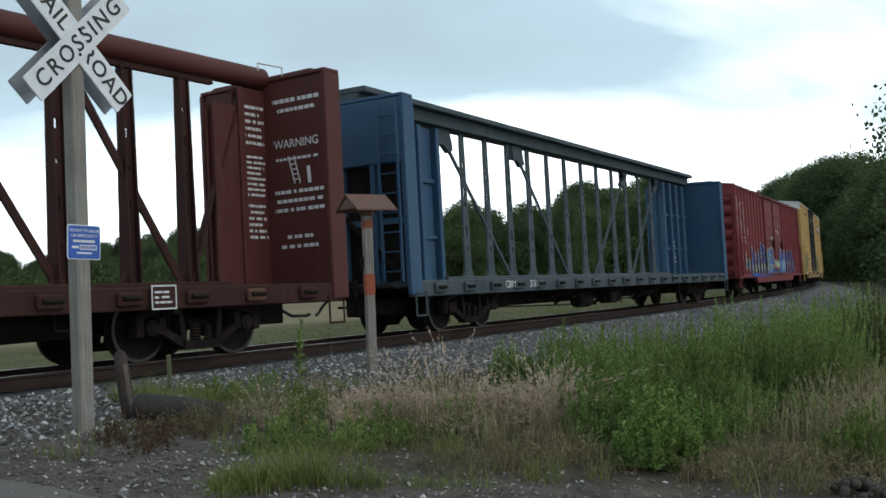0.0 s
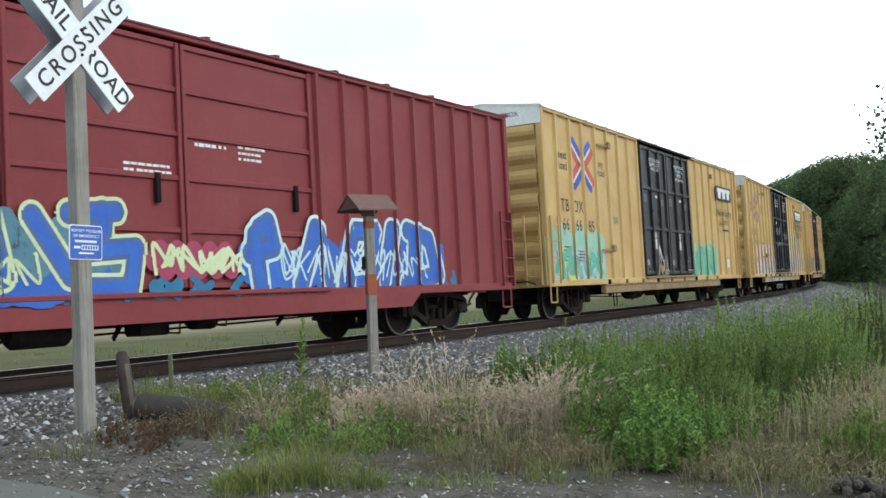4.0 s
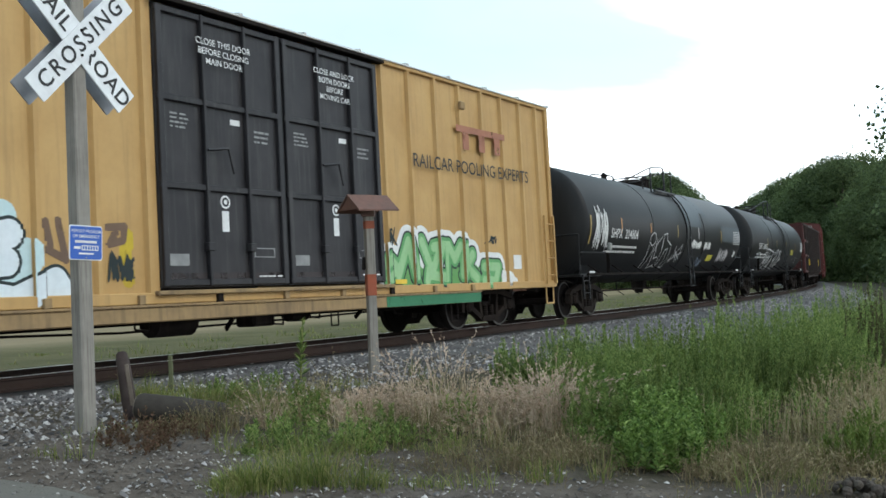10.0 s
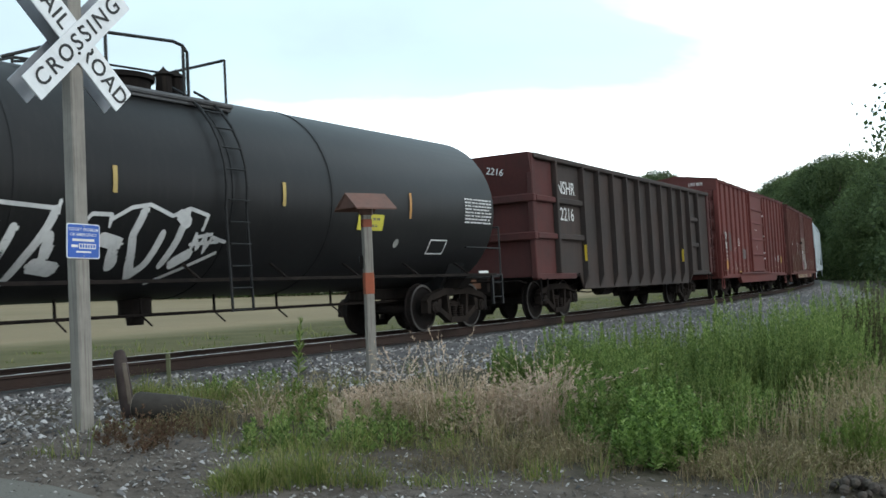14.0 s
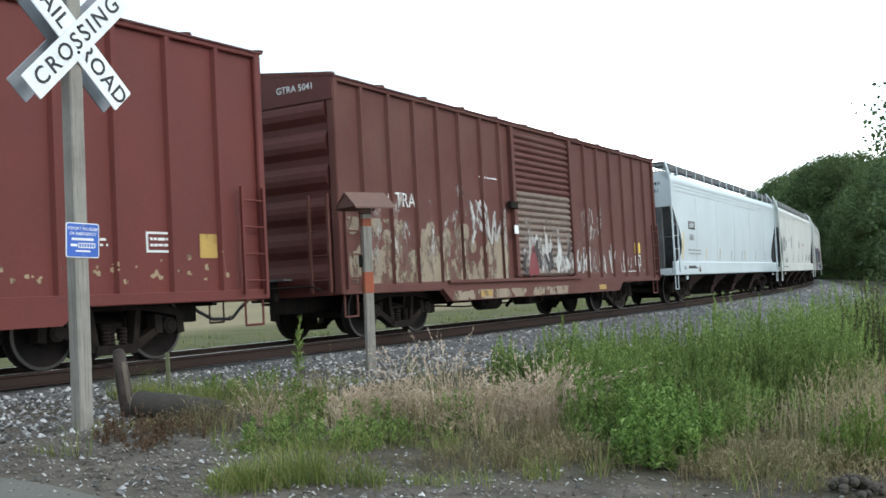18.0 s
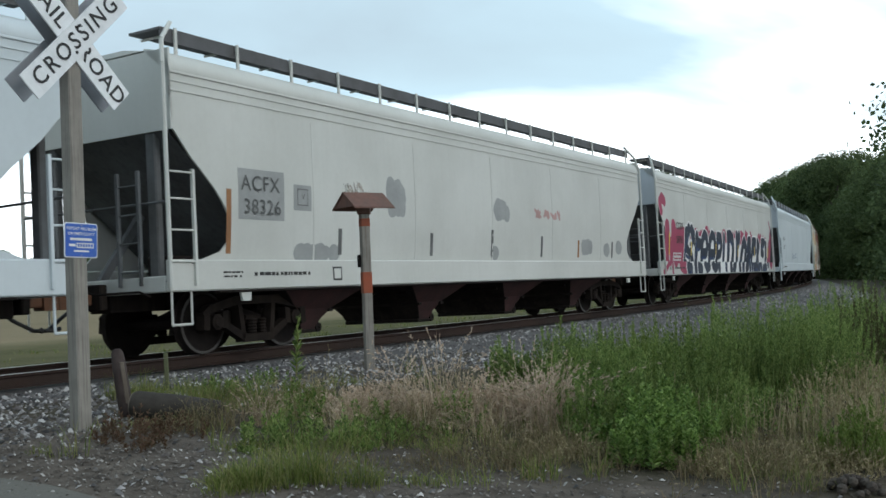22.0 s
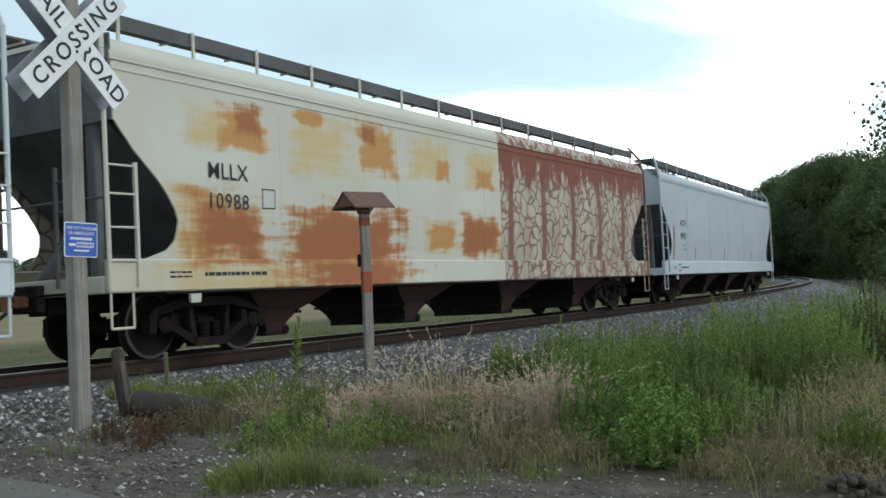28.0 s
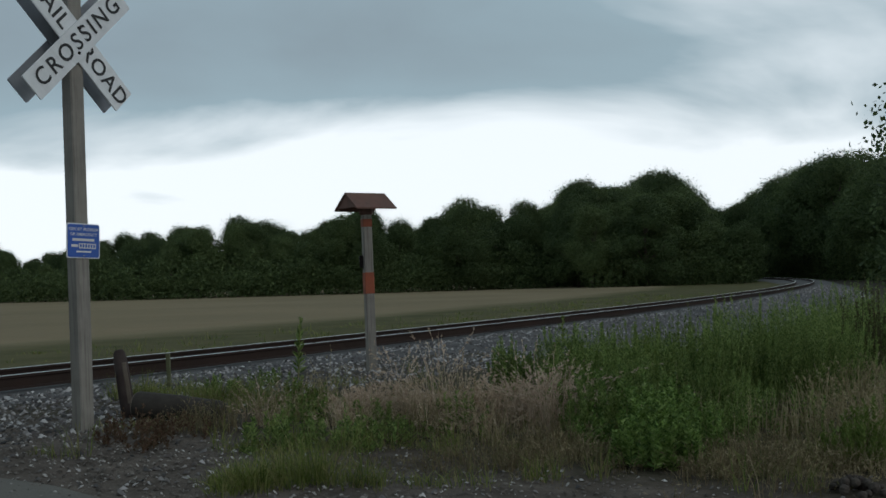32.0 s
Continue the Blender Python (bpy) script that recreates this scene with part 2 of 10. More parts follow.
    def lathe(self, profile, origin=(0, 0, 0), axis="y", n=20):
        """A profile of (radius, distance) turned about an axis."""
        o = Vector(origin)
        turn = {"y": lambda r, d, a: Vector((r * math.cos(a), d, r * math.sin(a))), "x": lambda r, d, a: Vector((d, r * math.cos(a), r * math.sin(a))),
                "z": lambda r, d, a: Vector((r * math.cos(a), r * math.sin(a), d))}[axis]
        v = [o + turn(r, d, 2 * math.pi * k / n) for r, d in profile for k in range(n)]
        f = [(i * n + k, i * n + (k + 1) % n, (i + 1) * n + (k + 1) % n, (i + 1) * n + k) for i in range(len(profile) - 1) for k in range(n)]
        return self.add(v, f)

    def mesh(self, name, material, smooth=False):
        me = bpy.data.meshes.new(name)
        me.from_pydata(self.v, [], self.f)
        bm = bmesh.new()
        bm.from_mesh(me)
        bmesh.ops.recalc_face_normals(bm, faces=bm.faces)
        bm.to_mesh(me)
        bm.free()
        if smooth:
            me.polygons.foreach_set("use_smooth", [True] * len(me.polygons))
            me.set_sharp_from_angle(angle=radians(35))
        if material:
            me.materials.append(material)
        return me


def part(name, shape, material, parent, label="", smooth=False, m=None):
    """One mesh object under a thing or a part; a Shape or a ready mesh."""
    me = shape.mesh(name, material, smooth) if isinstance(shape, Shape) else shape
    ob = new(name, me)
    ob.parent = parent
    if m is not None:
        ob.matrix_basis = m
    return tagged(ob, label)


def thing(name, label, category, m=None, group="", kind=""):
    ob = new(name)
    ob.empty_display_size = 0.2
    if m is not None:
        ob.matrix_basis = m
    return tagged(ob, label, category, group, kind)


def array_mesh(name, verts, faces, material, smooth=False):
    """A mesh of many small pieces, from arrays."""
    me = bpy.data.meshes.new(name)
    verts = np.asarray(verts, dtype=np.float32)
    faces = np.asarray(faces, dtype=np.int32)
    k = faces.shape[1]
    me.vertices.add(len(verts))
    me.vertices.foreach_set("co", verts.ravel())
    me.loops.add(faces.size)
    me.loops.foreach_set("vertex_index", faces.ravel())
    me.polygons.add(len(faces))
    me.polygons.foreach_set("loop_start", np.arange(0, faces.size, k, dtype=np.int32))
    me.polygons.foreach_set("loop_total", np.full(len(faces), k, dtype=np.int32))
    if smooth:
        me.polygons.foreach_set("use_smooth", [True] * len(faces))
    me.update(calc_edges=True)
    me.materials.append(material)
    return me


def joined(name, verts, faces, material, label, category="", kind="stuff", smooth=False):
    return tagged(new(name, array_mesh(name, verts, faces, material, smooth)), label, category, kind=kind)


TEXTS = {}


def text_mesh(words, size, material, spacing=1.0, bold=0.005):
    """Lettering in the built-in font as a flat mesh that stands in the x-z plane and faces -y."""
    key = (words, size, material.name, spacing, bold)
    if key not in TEXTS:
        cu = bpy.data.curves.new("lettering", "FONT")
        cu.body, cu.size, cu.align_x, cu.align_y, cu.space_character = words, size, "CENTER", "CENTER", spacing
        cu.resolution_u, cu.offset = 3, size * bold
        ob = bpy.data.objects.new("lettering", cu)
        scene.collection.objects.link(ob)
        bpy.context.view_layer.update()
        me = bpy.data.meshes.new_from_object(ob.evaluated_get(bpy.context.evaluated_depsgraph_get()))
        bpy.data.objects.remove(ob)
        me.transform(Matrix.Rotation(radians(90), 4, "X"))
        me.materials.clear()
        me.materials.append(material)
        TEXTS[key] = me
    return TEXTS[key]


# ---- the ground ----
def smooth(a, b, x):
    t = max(0.0, min(1.0, (x - a) / (b - a)))
    return t * t * (3 - 2 * t)


def ground_z(s, u):
    """Height of the ground: nearly level with the rails at the crossing, lower along the weeds and the field."""
    if u > 0:
        return -0.20 - 0.45 * smooth(1.5, 5.0, u)
    w = smooth(-14.0, 6.0, s)
    near = -0.10 - 0.035 * max(0.0, min(6.0, -u - 5.5))
    far = -0.10 - 0.66 * w
    return (near * (1 - w) + far * w) * smooth(1.2, 3.2, -u) - 0.20 * (1 - smooth(1.2, 3.2, -u)) + 0.05 * noise.noise((s * 0.4, u * 0.4, 0)) * w


def ground_material():
    m, N, link, bsdf = nodes_of("ground")
    g = N.new("ShaderNodeNewGeometry")
    P = g.outputs["Position"]
    soil = mix_node(N, link, ramp_node(N, link, noise_node(N, link, P, 0.8, 5), 0.35, 0.65), (0.048, 0.037, 0.027), (0.038, 0.037, 0.02))
    soil = mix_node(N, link, ramp_node(N, link, noise_node(N, link, P, 9.0, 4, 0.7), 0.4, 0.7), soil, (0.095, 0.078, 0.06))
    # grey trodden dirt and grit along the road
    along = N.new("ShaderNodeVectorMath")
    along.operation = "DOT_PRODUCT"
    along.inputs[1].default_value = (math.cos(HEADING), math.sin(HEADING), 0)
    link(P, along.inputs[0])
    off = START.x * math.cos(HEADING) + START.y * math.sin(HEADING)
    edge = N.new("ShaderNodeMath")
    edge.operation, edge.inputs[1].default_value = "MULTIPLY_ADD", 2.2
    link(noise_node(N, link, P, 1.1, 5, 0.65), edge.inputs[0])
    link(along.outputs["Value"], edge.inputs[2])
    dirt = mix_node(N, link, ramp_node(N, link, noise_node(N, link, P, 3.0, 5, 0.7), 0.35, 0.65), (0.075, 0.061, 0.051), (0.15, 0.124, 0.104))
    soil = mix_node(N, link, ramp_node(N, link, scaled(N, link, edge.outputs[0], off - 12.9, off - 11.4), 0.2, 0.8), dirt, soil)
    d = N.new("ShaderNodeVectorMath")
    d.operation = "DISTANCE"
    flat = N.new("ShaderNodeVectorMath")
    flat.operation = "MULTIPLY"
    flat.inputs[1].default_value = (1, 1, 0)
    link(P, flat.inputs[0])
    link(flat.outputs[0], d.inputs[0])
    d.inputs[1].default_value = (HUB.x, HUB.y, 0)
    wob = N.new("ShaderNodeMath")
    wob.operation, wob.inputs[1].default_value = "MULTIPLY_ADD", 5.0
    link(noise_node(N, link, P, 0.06, 4), wob.inputs[0])
    link(d.outputs["Value"], wob.inputs[2])
    # field: a mown pale crop beyond a green verge
    stubble = mix_node(N, link, ramp_node(N, link, noise_node(N, link, P, 0.05, 5), 0.35, 0.65), (0.25, 0.195, 0.118), (0.185, 0.145, 0.085))
    stubble = mix_node(N, link, ramp_node(N, link, noise_node(N, link, P, 1.3, 4), 0.4, 0.7), stubble, (0.21, 0.165, 0.098))
    verge = mix_node(N, link, ramp_node(N, link, noise_node(N, link, P, 0.5, 4), 0.3, 0.7), (0.066, 0.068, 0.026), (0.115, 0.100, 0.045))
    col = mix_node(N, link, ramp_node(N, link, scaled(N, link, wob.outputs[0], RADIUS - 18, RADIUS - 9), 0.3, 0.7), stubble, verge)
    col = mix_node(N, link, ramp_node(N, link, scaled(N, link, wob.outputs[0], RADIUS - 2, RADIUS + 4), 0.3, 0.7), col, soil)
    link(col, bsdf.inputs["Base Color"])
    bsdf.inputs["Roughness"].default_value = 0.95
    bsdf.inputs["Specular IOR Level"].default_value = 0.1
    bump_node(N, link, noise_node(N, link, P, 12.0, 5, 0.7), 0.6, 0.04, bsdf)
    return m


def scaled(N, link, value, a, b):
    r = N.new("ShaderNodeMapRange")
    r.inputs["From Min"].default_value, r.inputs["From Max"].default_value = a, b
    link(value, r.inputs["Value"])
    return r.outputs[0]


def build_ground():
    def steps(lo, hi, fine, out):
        a = list(np.arange(lo, hi + 1e-6, fine))
        d = fine
        left, right = [a[0]], [a[-1]]
        while right[-1] < out:
            d *= 1.25
            right.append(right[-1] + d)
            left.append(left[-1] - d)
        return left[:0:-1] + a + right[1:]
    xs, ys = steps(-12, 22, 0.5, 2500), steps(-4, 40, 0.5, 2500)
    v, f = [], []
    for y in ys:
        for x in xs:
            s, u = along_across(x, y)
            z = ground_z(s, u) if -200 < u < 390 else -0.65
            v.append((x, y, z))
    n = len(xs)
    for j in range(len(ys) - 1):
        for i in range(n - 1):
            k = j * n + i
            f.append((k, k + 1, k + n + 1, k + n))
    joined("ground", v, f, ground_material(), "dry soil with sparse grass and a pale mown field beyond the tracks", "ground", "structure", True)


build_ground()


def sweep(profile, s0, s1, step, closed=True):
    """A profile of (across, height) swept along the track, leaning with its cant."""
    sh = Shape()
    ss = np.linspace(s0, s1, int((s1 - s0) / step) + 1)
    n = len(profile)
    for s in ss:
        for u, z in profile:
            x, y, _ = on_track(s, u + z * CANT)
            sh.v.append((x, y, z - u * CANT))
    for i in range(len(ss) - 1):
        for k in range(n if closed else n - 1):
            a, b = i * n + k, i * n + (k + 1) % n
            sh.f.append((a, b, b + n, a + n))
    if closed:
        sh.f += [tuple(range(n)), tuple(range((len(ss) - 1) * n, len(ss) * n))[::-1]]
    return sh


BALLAST = surface("ballast_bed", (0.105, 0.099, 0.098), (0.06, 0.056, 0.055), 0.9, big=1.5, fine=25, amount=1.0, bump=0.9, fleck=(0.30, 0.30, 0.31))
track = thing("railway_track", "single curved railway track on wooden sleepers in grey ballast", "railway track", kind="structure")
part("ballast_bed", sweep([(-4.6, -0.95), (-2.1, -0.20), (2.1, -0.20), (3.6, -0.75)], -420, 360, 3.0), BALLAST, track, "grey crushed-stone ballast")
for side in (-1, 1):
    u = side * 0.7525
    foot = [(u - 0.075, -0.172), (u + 0.075, -0.172), (u + 0.075, -0.16), (u + 0.012, -0.14), (u + 0.012, -0.045), (u + 0.036, -0.036), (u + 0.036, -0.004),
            (u - 0.036, -0.004), (u - 0.036, -0.036), (u - 0.012, -0.045), (u - 0.012, -0.14), (u - 0.075, -0.16)]
    rail = part("rail", sweep(foot, -420, 360, 2.0), RAIL, track, "rusty brown steel rail")
    part("rail_head", sweep([(u - 0.026, -0.003), (u + 0.026, -0.003), (u + 0.021, 0.001), (u - 0.021, 0.001)], -420, 360, 2.0), RAIL_TOP, rail, "polished running surface")


def build_road():
    """The road runs square across the track, beside the eye."""
    sh = Shape()
    ss, us = np.linspace(-27, -14.9, 13), np.linspace(-30, -2.2, 40)
    for u in us:
        for s in ss:
            edge = 0.3 * noise.noise((u * 0.7, s, 3)) if s > -15.2 else 0
            x, y, _ = on_track(s + edge, u)
            sh.v.append((x, y, ground_z(s, u) + 0.012))
    n = len(ss)
    sh.f = [(j * n + i, j * n + i + 1, (j + 1) * n + i + 1, (j + 1) * n + i) for j in range(len(us) - 1) for i in range(n - 1)]
    tagged(new("road", sh.mesh("road", ASPHALT, True)), "worn grey asphalt road up to the crossing", "road", kind="structure")


build_road()


# ---- signs and posts by the crossing ----
ORANGE = surface("faded_orange_paint", (0.32, 0.08, 0.04), (0.20, 0.08, 0.05), 0.75, big=3.0, streak=0.3)
ROOF_RED = surface("rusty_red_sheet", (0.17, 0.085, 0.065), (0.13, 0.08, 0.065), 0.7, 0.2, big=4.0, streak=0.4)
SIGN_BLUE = surface("sign_blue", (0.03, 0.10, 0.42), (0.04, 0.11, 0.36), 0.4, bump=0.02)
BARK_WOOD = surface("old_brown_wood", (0.12, 0.095, 0.075), (0.20, 0.17, 0.14), 0.9, big=5.0, streak=0.6, bump=0.5)


STAKE_BROWN = surface("dark_stake_wood", (0.034, 0.023, 0.021), (0.085, 0.065, 0.062), 0.9, big=6.0, streak=0.5, bump=0.5)
STAKE_GREEN = surface("mossy_stake_wood", (0.12, 0.12, 0.07), (0.09, 0.10, 0.05), 0.9, big=4.0, bump=0.3)
LOG_BROWN = surface("weathered_log", (0.036, 0.030, 0.025), (0.06, 0.052, 0.044), 0.9, big=7.0, streak=0.5, bump=0.6)


def round_plate(w, h, r, y0, y1):
    """A plate with rounded corners in the x-z plane."""
    pts = []
    for cx, cz, a0 in ((w / 2 - r, h / 2 - r, 0), (-w / 2 + r, h / 2 - r, 90), (-w / 2 + r, -h / 2 + r, 180), (w / 2 - r, -h / 2 + r, 270)):
        pts += [(cx + r * math.cos(radians(a0 + k * 30)), cz + r * math.sin(radians(a0 + k * 30))) for k in range(4)]
    return Shape().slab(pts, "y", y0, y1)


def crossing_sign():
    x, y = -2.87, 8.08
    t = thing("railroad_crossing_sign", "white railroad crossbuck on a weathered grey wooden post", "road sign", pose(x, y, -0.2) @ pose(0, 0, 0, 0, -0.9, 0) @ pose(0, 0, 0, 0, 0, 57))
    part("post", Shape().box(-0.062, 0.062, -0.062, 0.062, 0, 3.75, 0.01), WOOD_GREY, t, "weathered grey square timber post")
    for side, face in ((-1, -0.068), (1, 0.068)):
        for k, (turn, words, dy) in enumerate(((45.0, "CROSSING", 0.016), (-45.0, "RAIL ROAD", 0.0))):
            y0 = face + side * dy
            m = pose(0, 0, 3.19) @ pose(0, 0, 0, 0, -turn, 0)
            b = part("blade", round_plate(1.24, 0.229, 0.012, y0, y0 + side * 0.012), SIGN_WHITE if side < 0 else SIGN_BACK, t, "white reflective sign blade" if side < 0 else "grey back of a sign blade", m=m)
            if side < 0:
                if k == 0:
                    part("lettering", text_mesh(words, 0.188, BLACK, 1.28, 0.014), None, b, m=pose(0, y0 - 0.015, 0))
                else:
                    for w, dx in (("RAIL", -0.345), ("ROAD", 0.345)):
                        part("lettering", text_mesh(w, 0.188, BLACK, 1.08, 0.014), None, b, m=pose(dx, y0 - 0.015, 0))
    for dz in (-0.10, 0.10):
        part("bolt", Shape().lathe([(0.0, -0.112), (0.012, -0.112), (0.014, -0.104), (0.014, -0.09)], (0.0, 0.010, 3.19 + dz), "y", 8), STEEL_DARK, t, "steel bolt")
    plate = part("emergency_plate", round_plate(0.31, 0.275, 0.02, -0.082, -0.076), SIGN_WHITE, t, "blue emergency notice plate with white border", m=pose(0.0, 0.010, 1.60, 0, 2.0, 0))
    part("blue_field", round_plate(0.294, 0.259, 0.016, -0.085, -0.0825), SIGN_BLUE, plate, "blue sign face")
    part("lettering", text_mesh("REPORT PROBLEM", 0.034, WHITE_INK), None, plate, m=pose(0, -0.0865, 0.090))
    part("lettering", text_mesh("OR EMERGENCY", 0.034, WHITE_INK), None, plate, m=pose(0, -0.0865, 0.050))
    part("number_bar", Shape().box(-0.105, 0.10, -0.0865, -0.0855, -0.002, 0.018), WHITE_INK, plate)
    part("text_bar", Shape().box(-0.115, -0.055, -0.0865, -0.0855, -0.050, -0.030), WHITE_INK, plate)
    part("number_panel", Shape().box(-0.045, 0.115, -0.0865, -0.0855, -0.060, -0.020), WHITE_INK, plate, "white number panel")
    for k in range(6):
        part("number_stroke", Shape().box(-0.036 + 0.025 * k, -0.020 + 0.025 * k, -0.0878, -0.0868, -0.053, -0.027), SIGN_BLUE, plate)
    part("text_bar", Shape().box(-0.07, 0.07, -0.0865, -0.0855, -0.092, -0.079), WHITE_INK, plate)
    for dz in (-0.118, 0.118):
        part("screw", Shape().lathe([(0, -0.089), (0.006, -0.089), (0.006, -0.085)], (0, 0, dz), "y", 6), SIGN_BACK, plate)


def roofed_post():
    t = thing("roofed_marker_post", "slim grey post with orange bands and small rusty roof", "marker post", pose(-0.95, 13.15, -0.30, 0, -0.8, 0))
    part("post", Shape().box(-0.058, 0.058, -0.058, 0.058, 0, 2.30, 0.01), WOOD_GREY, t, "weathered grey square post", m=pose(0, 0, 0, 0, 0, 20))
    for z0, z1, s in ((2.02, 2.13, 0.061), (1.16, 1.44, 0.062)):
        part("painted_band", Shape().box(-s, s, -s, s, z0, z1, 0.008), ORANGE, t, "faded orange painted band", m=pose(0, 0, 0, 0, 0, 20))
    roof = pose(0.0, 0.0, 2.26, 0, 0, 37)
    for side in (-1, 1):
        part("roof_panel", Shape().slab([(0.0, 0.205), (side * 0.27, -0.002), (side * 0.27, -0.022), (0.0, 0.185)], "x", -0.31, 0.30), ROOF_RED, t, "rusty red folded sheet roof", m=roof)
    part("gable_board", Shape().slab([(-0.235, 0.006), (0.235, 0.006), (0, 0.18)], "x", -0.295, -0.28), ROOF_RED, t, m=roof)
    part("roof_bracket", Shape().box(-0.085, 0.085, -0.085, 0.085, 2.18, 2.29, 0.01), ROOF_RED, t)
    clip = part("latch", Shape().box(-0.105, -0.06, -0.03, 0.03, 1.50, 1.66, 0.006), STEEL_DARK, t, "dark steel latch")
    part("latch_plate", Shape().box(-0.108, -0.1051, -0.012, 0.012, 1.58, 1.65), SIGN_BACK, clip)


def small_posts():
    t = thing("leaning_stake", "short leaning dark brown wooden stake by the road edge", "post", pose(-2.76, 8.90, -0.14, 0, -7.5, 25))
    part("stake", Shape().lathe([(0.0, 0.0), (0.058, 0.0), (0.063, 0.2), (0.060, 0.42), (0.056, 0.56), (0.048, 0.61), (0.03, 0.632), (0.0, 0.637)], (0, 0, 0), "z", 11), STAKE_BROWN, t, smooth=True)
    # paler strip: light on the stake's right side, put into the colour
    part("split_face", Shape().box(0.0, 0.036, -0.068, -0.054, 0.16, 0.52, 0.005), BARK_WOOD, t, "paler grey-brown strip for the stake's lit side")
    t = thing("thin_stake", "thin greenish wooden stake in the weeds", "post", pose(-3.0, 11.1, -0.2, 0, -2, 0))
    part("stake", Shape().box(-0.022, 0.022, -0.02, 0.02, 0, 0.5, 0.006), STAKE_GREEN, t)
    t = thing("fallen_log", "weathered grey-brown log half sunk in the grass", "log", pose(-2.20, 8.62, -0.02, 0, 7, -6))
    prof = [(0.0, -0.44), (0.10, -0.44), (0.116, -0.41), (0.12, -0.1), (0.115, 0.2), (0.112, 0.30), (0.09, 0.33), (0.0, 0.33)]
    part("log_body", Shape().lathe(prof, (0, 0, 0), "x", 16), LOG_BROWN, t, smooth=True)
    part("cut_end", Shape().lathe([(0.0, -0.448), (0.098, -0.448), (0.098, -0.442)], (0, 0, 0), "x", 16), BARK_WOOD, t, "sawn log end")
    t = thing("dirt_heap", "small dark heap of clods by the road", "heap", pose(2.32, 5.88, -0.28))
    rnd, clod = random.Random(5), surface("dark_clods", (0.05, 0.04, 0.035), (0.09, 0.075, 0.06), 0.95, bump=0.6)
    for k in range(46):
        a, r = rnd.uniform(0, 6.28), rnd.uniform(0, 0.17)
        q = rnd.uniform(0.014, 0.036)
        sh = Shape().lathe([(0, -q), (q * 0.8, -q * 0.6), (q, 0), (q * 0.7, q * 0.6), (0, q * 0.9)], (0, 0, 0), "z", 6)
        part("clod", sh, clod, t, m=pose(r * math.cos(a), r * math.sin(a), 0.09 - 0.4 * r + rnd.uniform(-0.02, 0.02), rnd.uniform(0, 90), rnd.uniform(0, 90), 0))


crossing_sign()
roofed_post()
small_posts()


# ---- plants ----
rng = np.random.default_rng(11)
LEAF_DARK = island_surface("tree_leaves", [(0.068, 0.106, 0.045), (0.102, 0.152, 0.060), (0.148, 0.205, 0.080), (0.118, 0.172, 0.068)], 0.75, True, 0.5)
LEAF_WEED = island_surface("weed_leaves", [(0.070, 0.120, 0.034), (0.165, 0.250, 0.066), (0.255, 0.345, 0.095), (0.385, 0.455, 0.16)], 0.7, True)
LEAF_BROAD = island_surface("broad_weed_leaves", [(0.060, 0.115, 0.028), (0.145, 0.245, 0.052), (0.225, 0.345, 0.080), (0.335, 0.44, 0.145)], 0.6, True)
LEAF_YELLOW = island_surface("yellow_green_leaves", [(0.11, 0.17, 0.035), (0.18, 0.25, 0.055), (0.24, 0.30, 0.08)], 0.7, True)
GRASS_GREEN = island_surface("green_grass", [(0.085, 0.130, 0.029), (0.175, 0.225, 0.050), (0.285, 0.305, 0.092), (0.315, 0.275, 0.130)], 0.8, True)
GRASS_DRY = island_surface("dry_grass", [(0.29, 0.205, 0.130), (0.50, 0.375, 0.255), (0.68, 0.54, 0.40), (0.27, 0.235, 0.125)], 0.85, True)
GRASS_PLUME = island_surface("plume_grass", [(0.50, 0.36, 0.26), (0.64, 0.49, 0.37), (0.74, 0.60, 0.46)], 0.85, True)
GRASS_TAN = island_surface("tan_grass", [(0.22, 0.19, 0.090), (0.40, 0.325, 0.185), (0.52, 0.43, 0.28)], 0.85, True)
GRASS_BROWN = island_surface("brown_grass", [(0.165, 0.125, 0.070), (0.26, 0.195, 0.115), (0.170, 0.175, 0.070), (0.40, 0.31, 0.20)], 0.85, True)
WEED_RED = island_surface("reddish_weeds", [(0.10, 0.055, 0.036), (0.18, 0.105, 0.068), (0.13, 0.105, 0.06)], 0.85, True)
SHRUB_BROWN = island_surface("shrub_leaves", [(0.07, 0.06, 0.03), (0.11, 0.10, 0.045), (0.10, 0.12, 0.045)], 0.8, True)
STONE = island_surface("ballast_stones", [(0.035, 0.032, 0.032), (0.095, 0.088, 0.087), (0.19, 0.176, 0.172), (0.10, 0.082, 0.075), (0.40, 0.375, 0.365), (0.62, 0.585, 0.56)], 0.85)
STONE_PALE = island_surface("road_gravel", [(0.062, 0.050, 0.043), (0.118, 0.100, 0.086), (0.175, 0.155, 0.137), (0.145, 0.115, 0.095), (0.50, 0.47, 0.44)], 0.85)
BARK = surface("bark", (0.07, 0.055, 0.045), (0.11, 0.09, 0.07), 0.95, big=1.0, streak=0.5, bump=0.6)


def heights(xy):
    return np.array([ground_z(*along_across(x, y)) for x, y in xy])


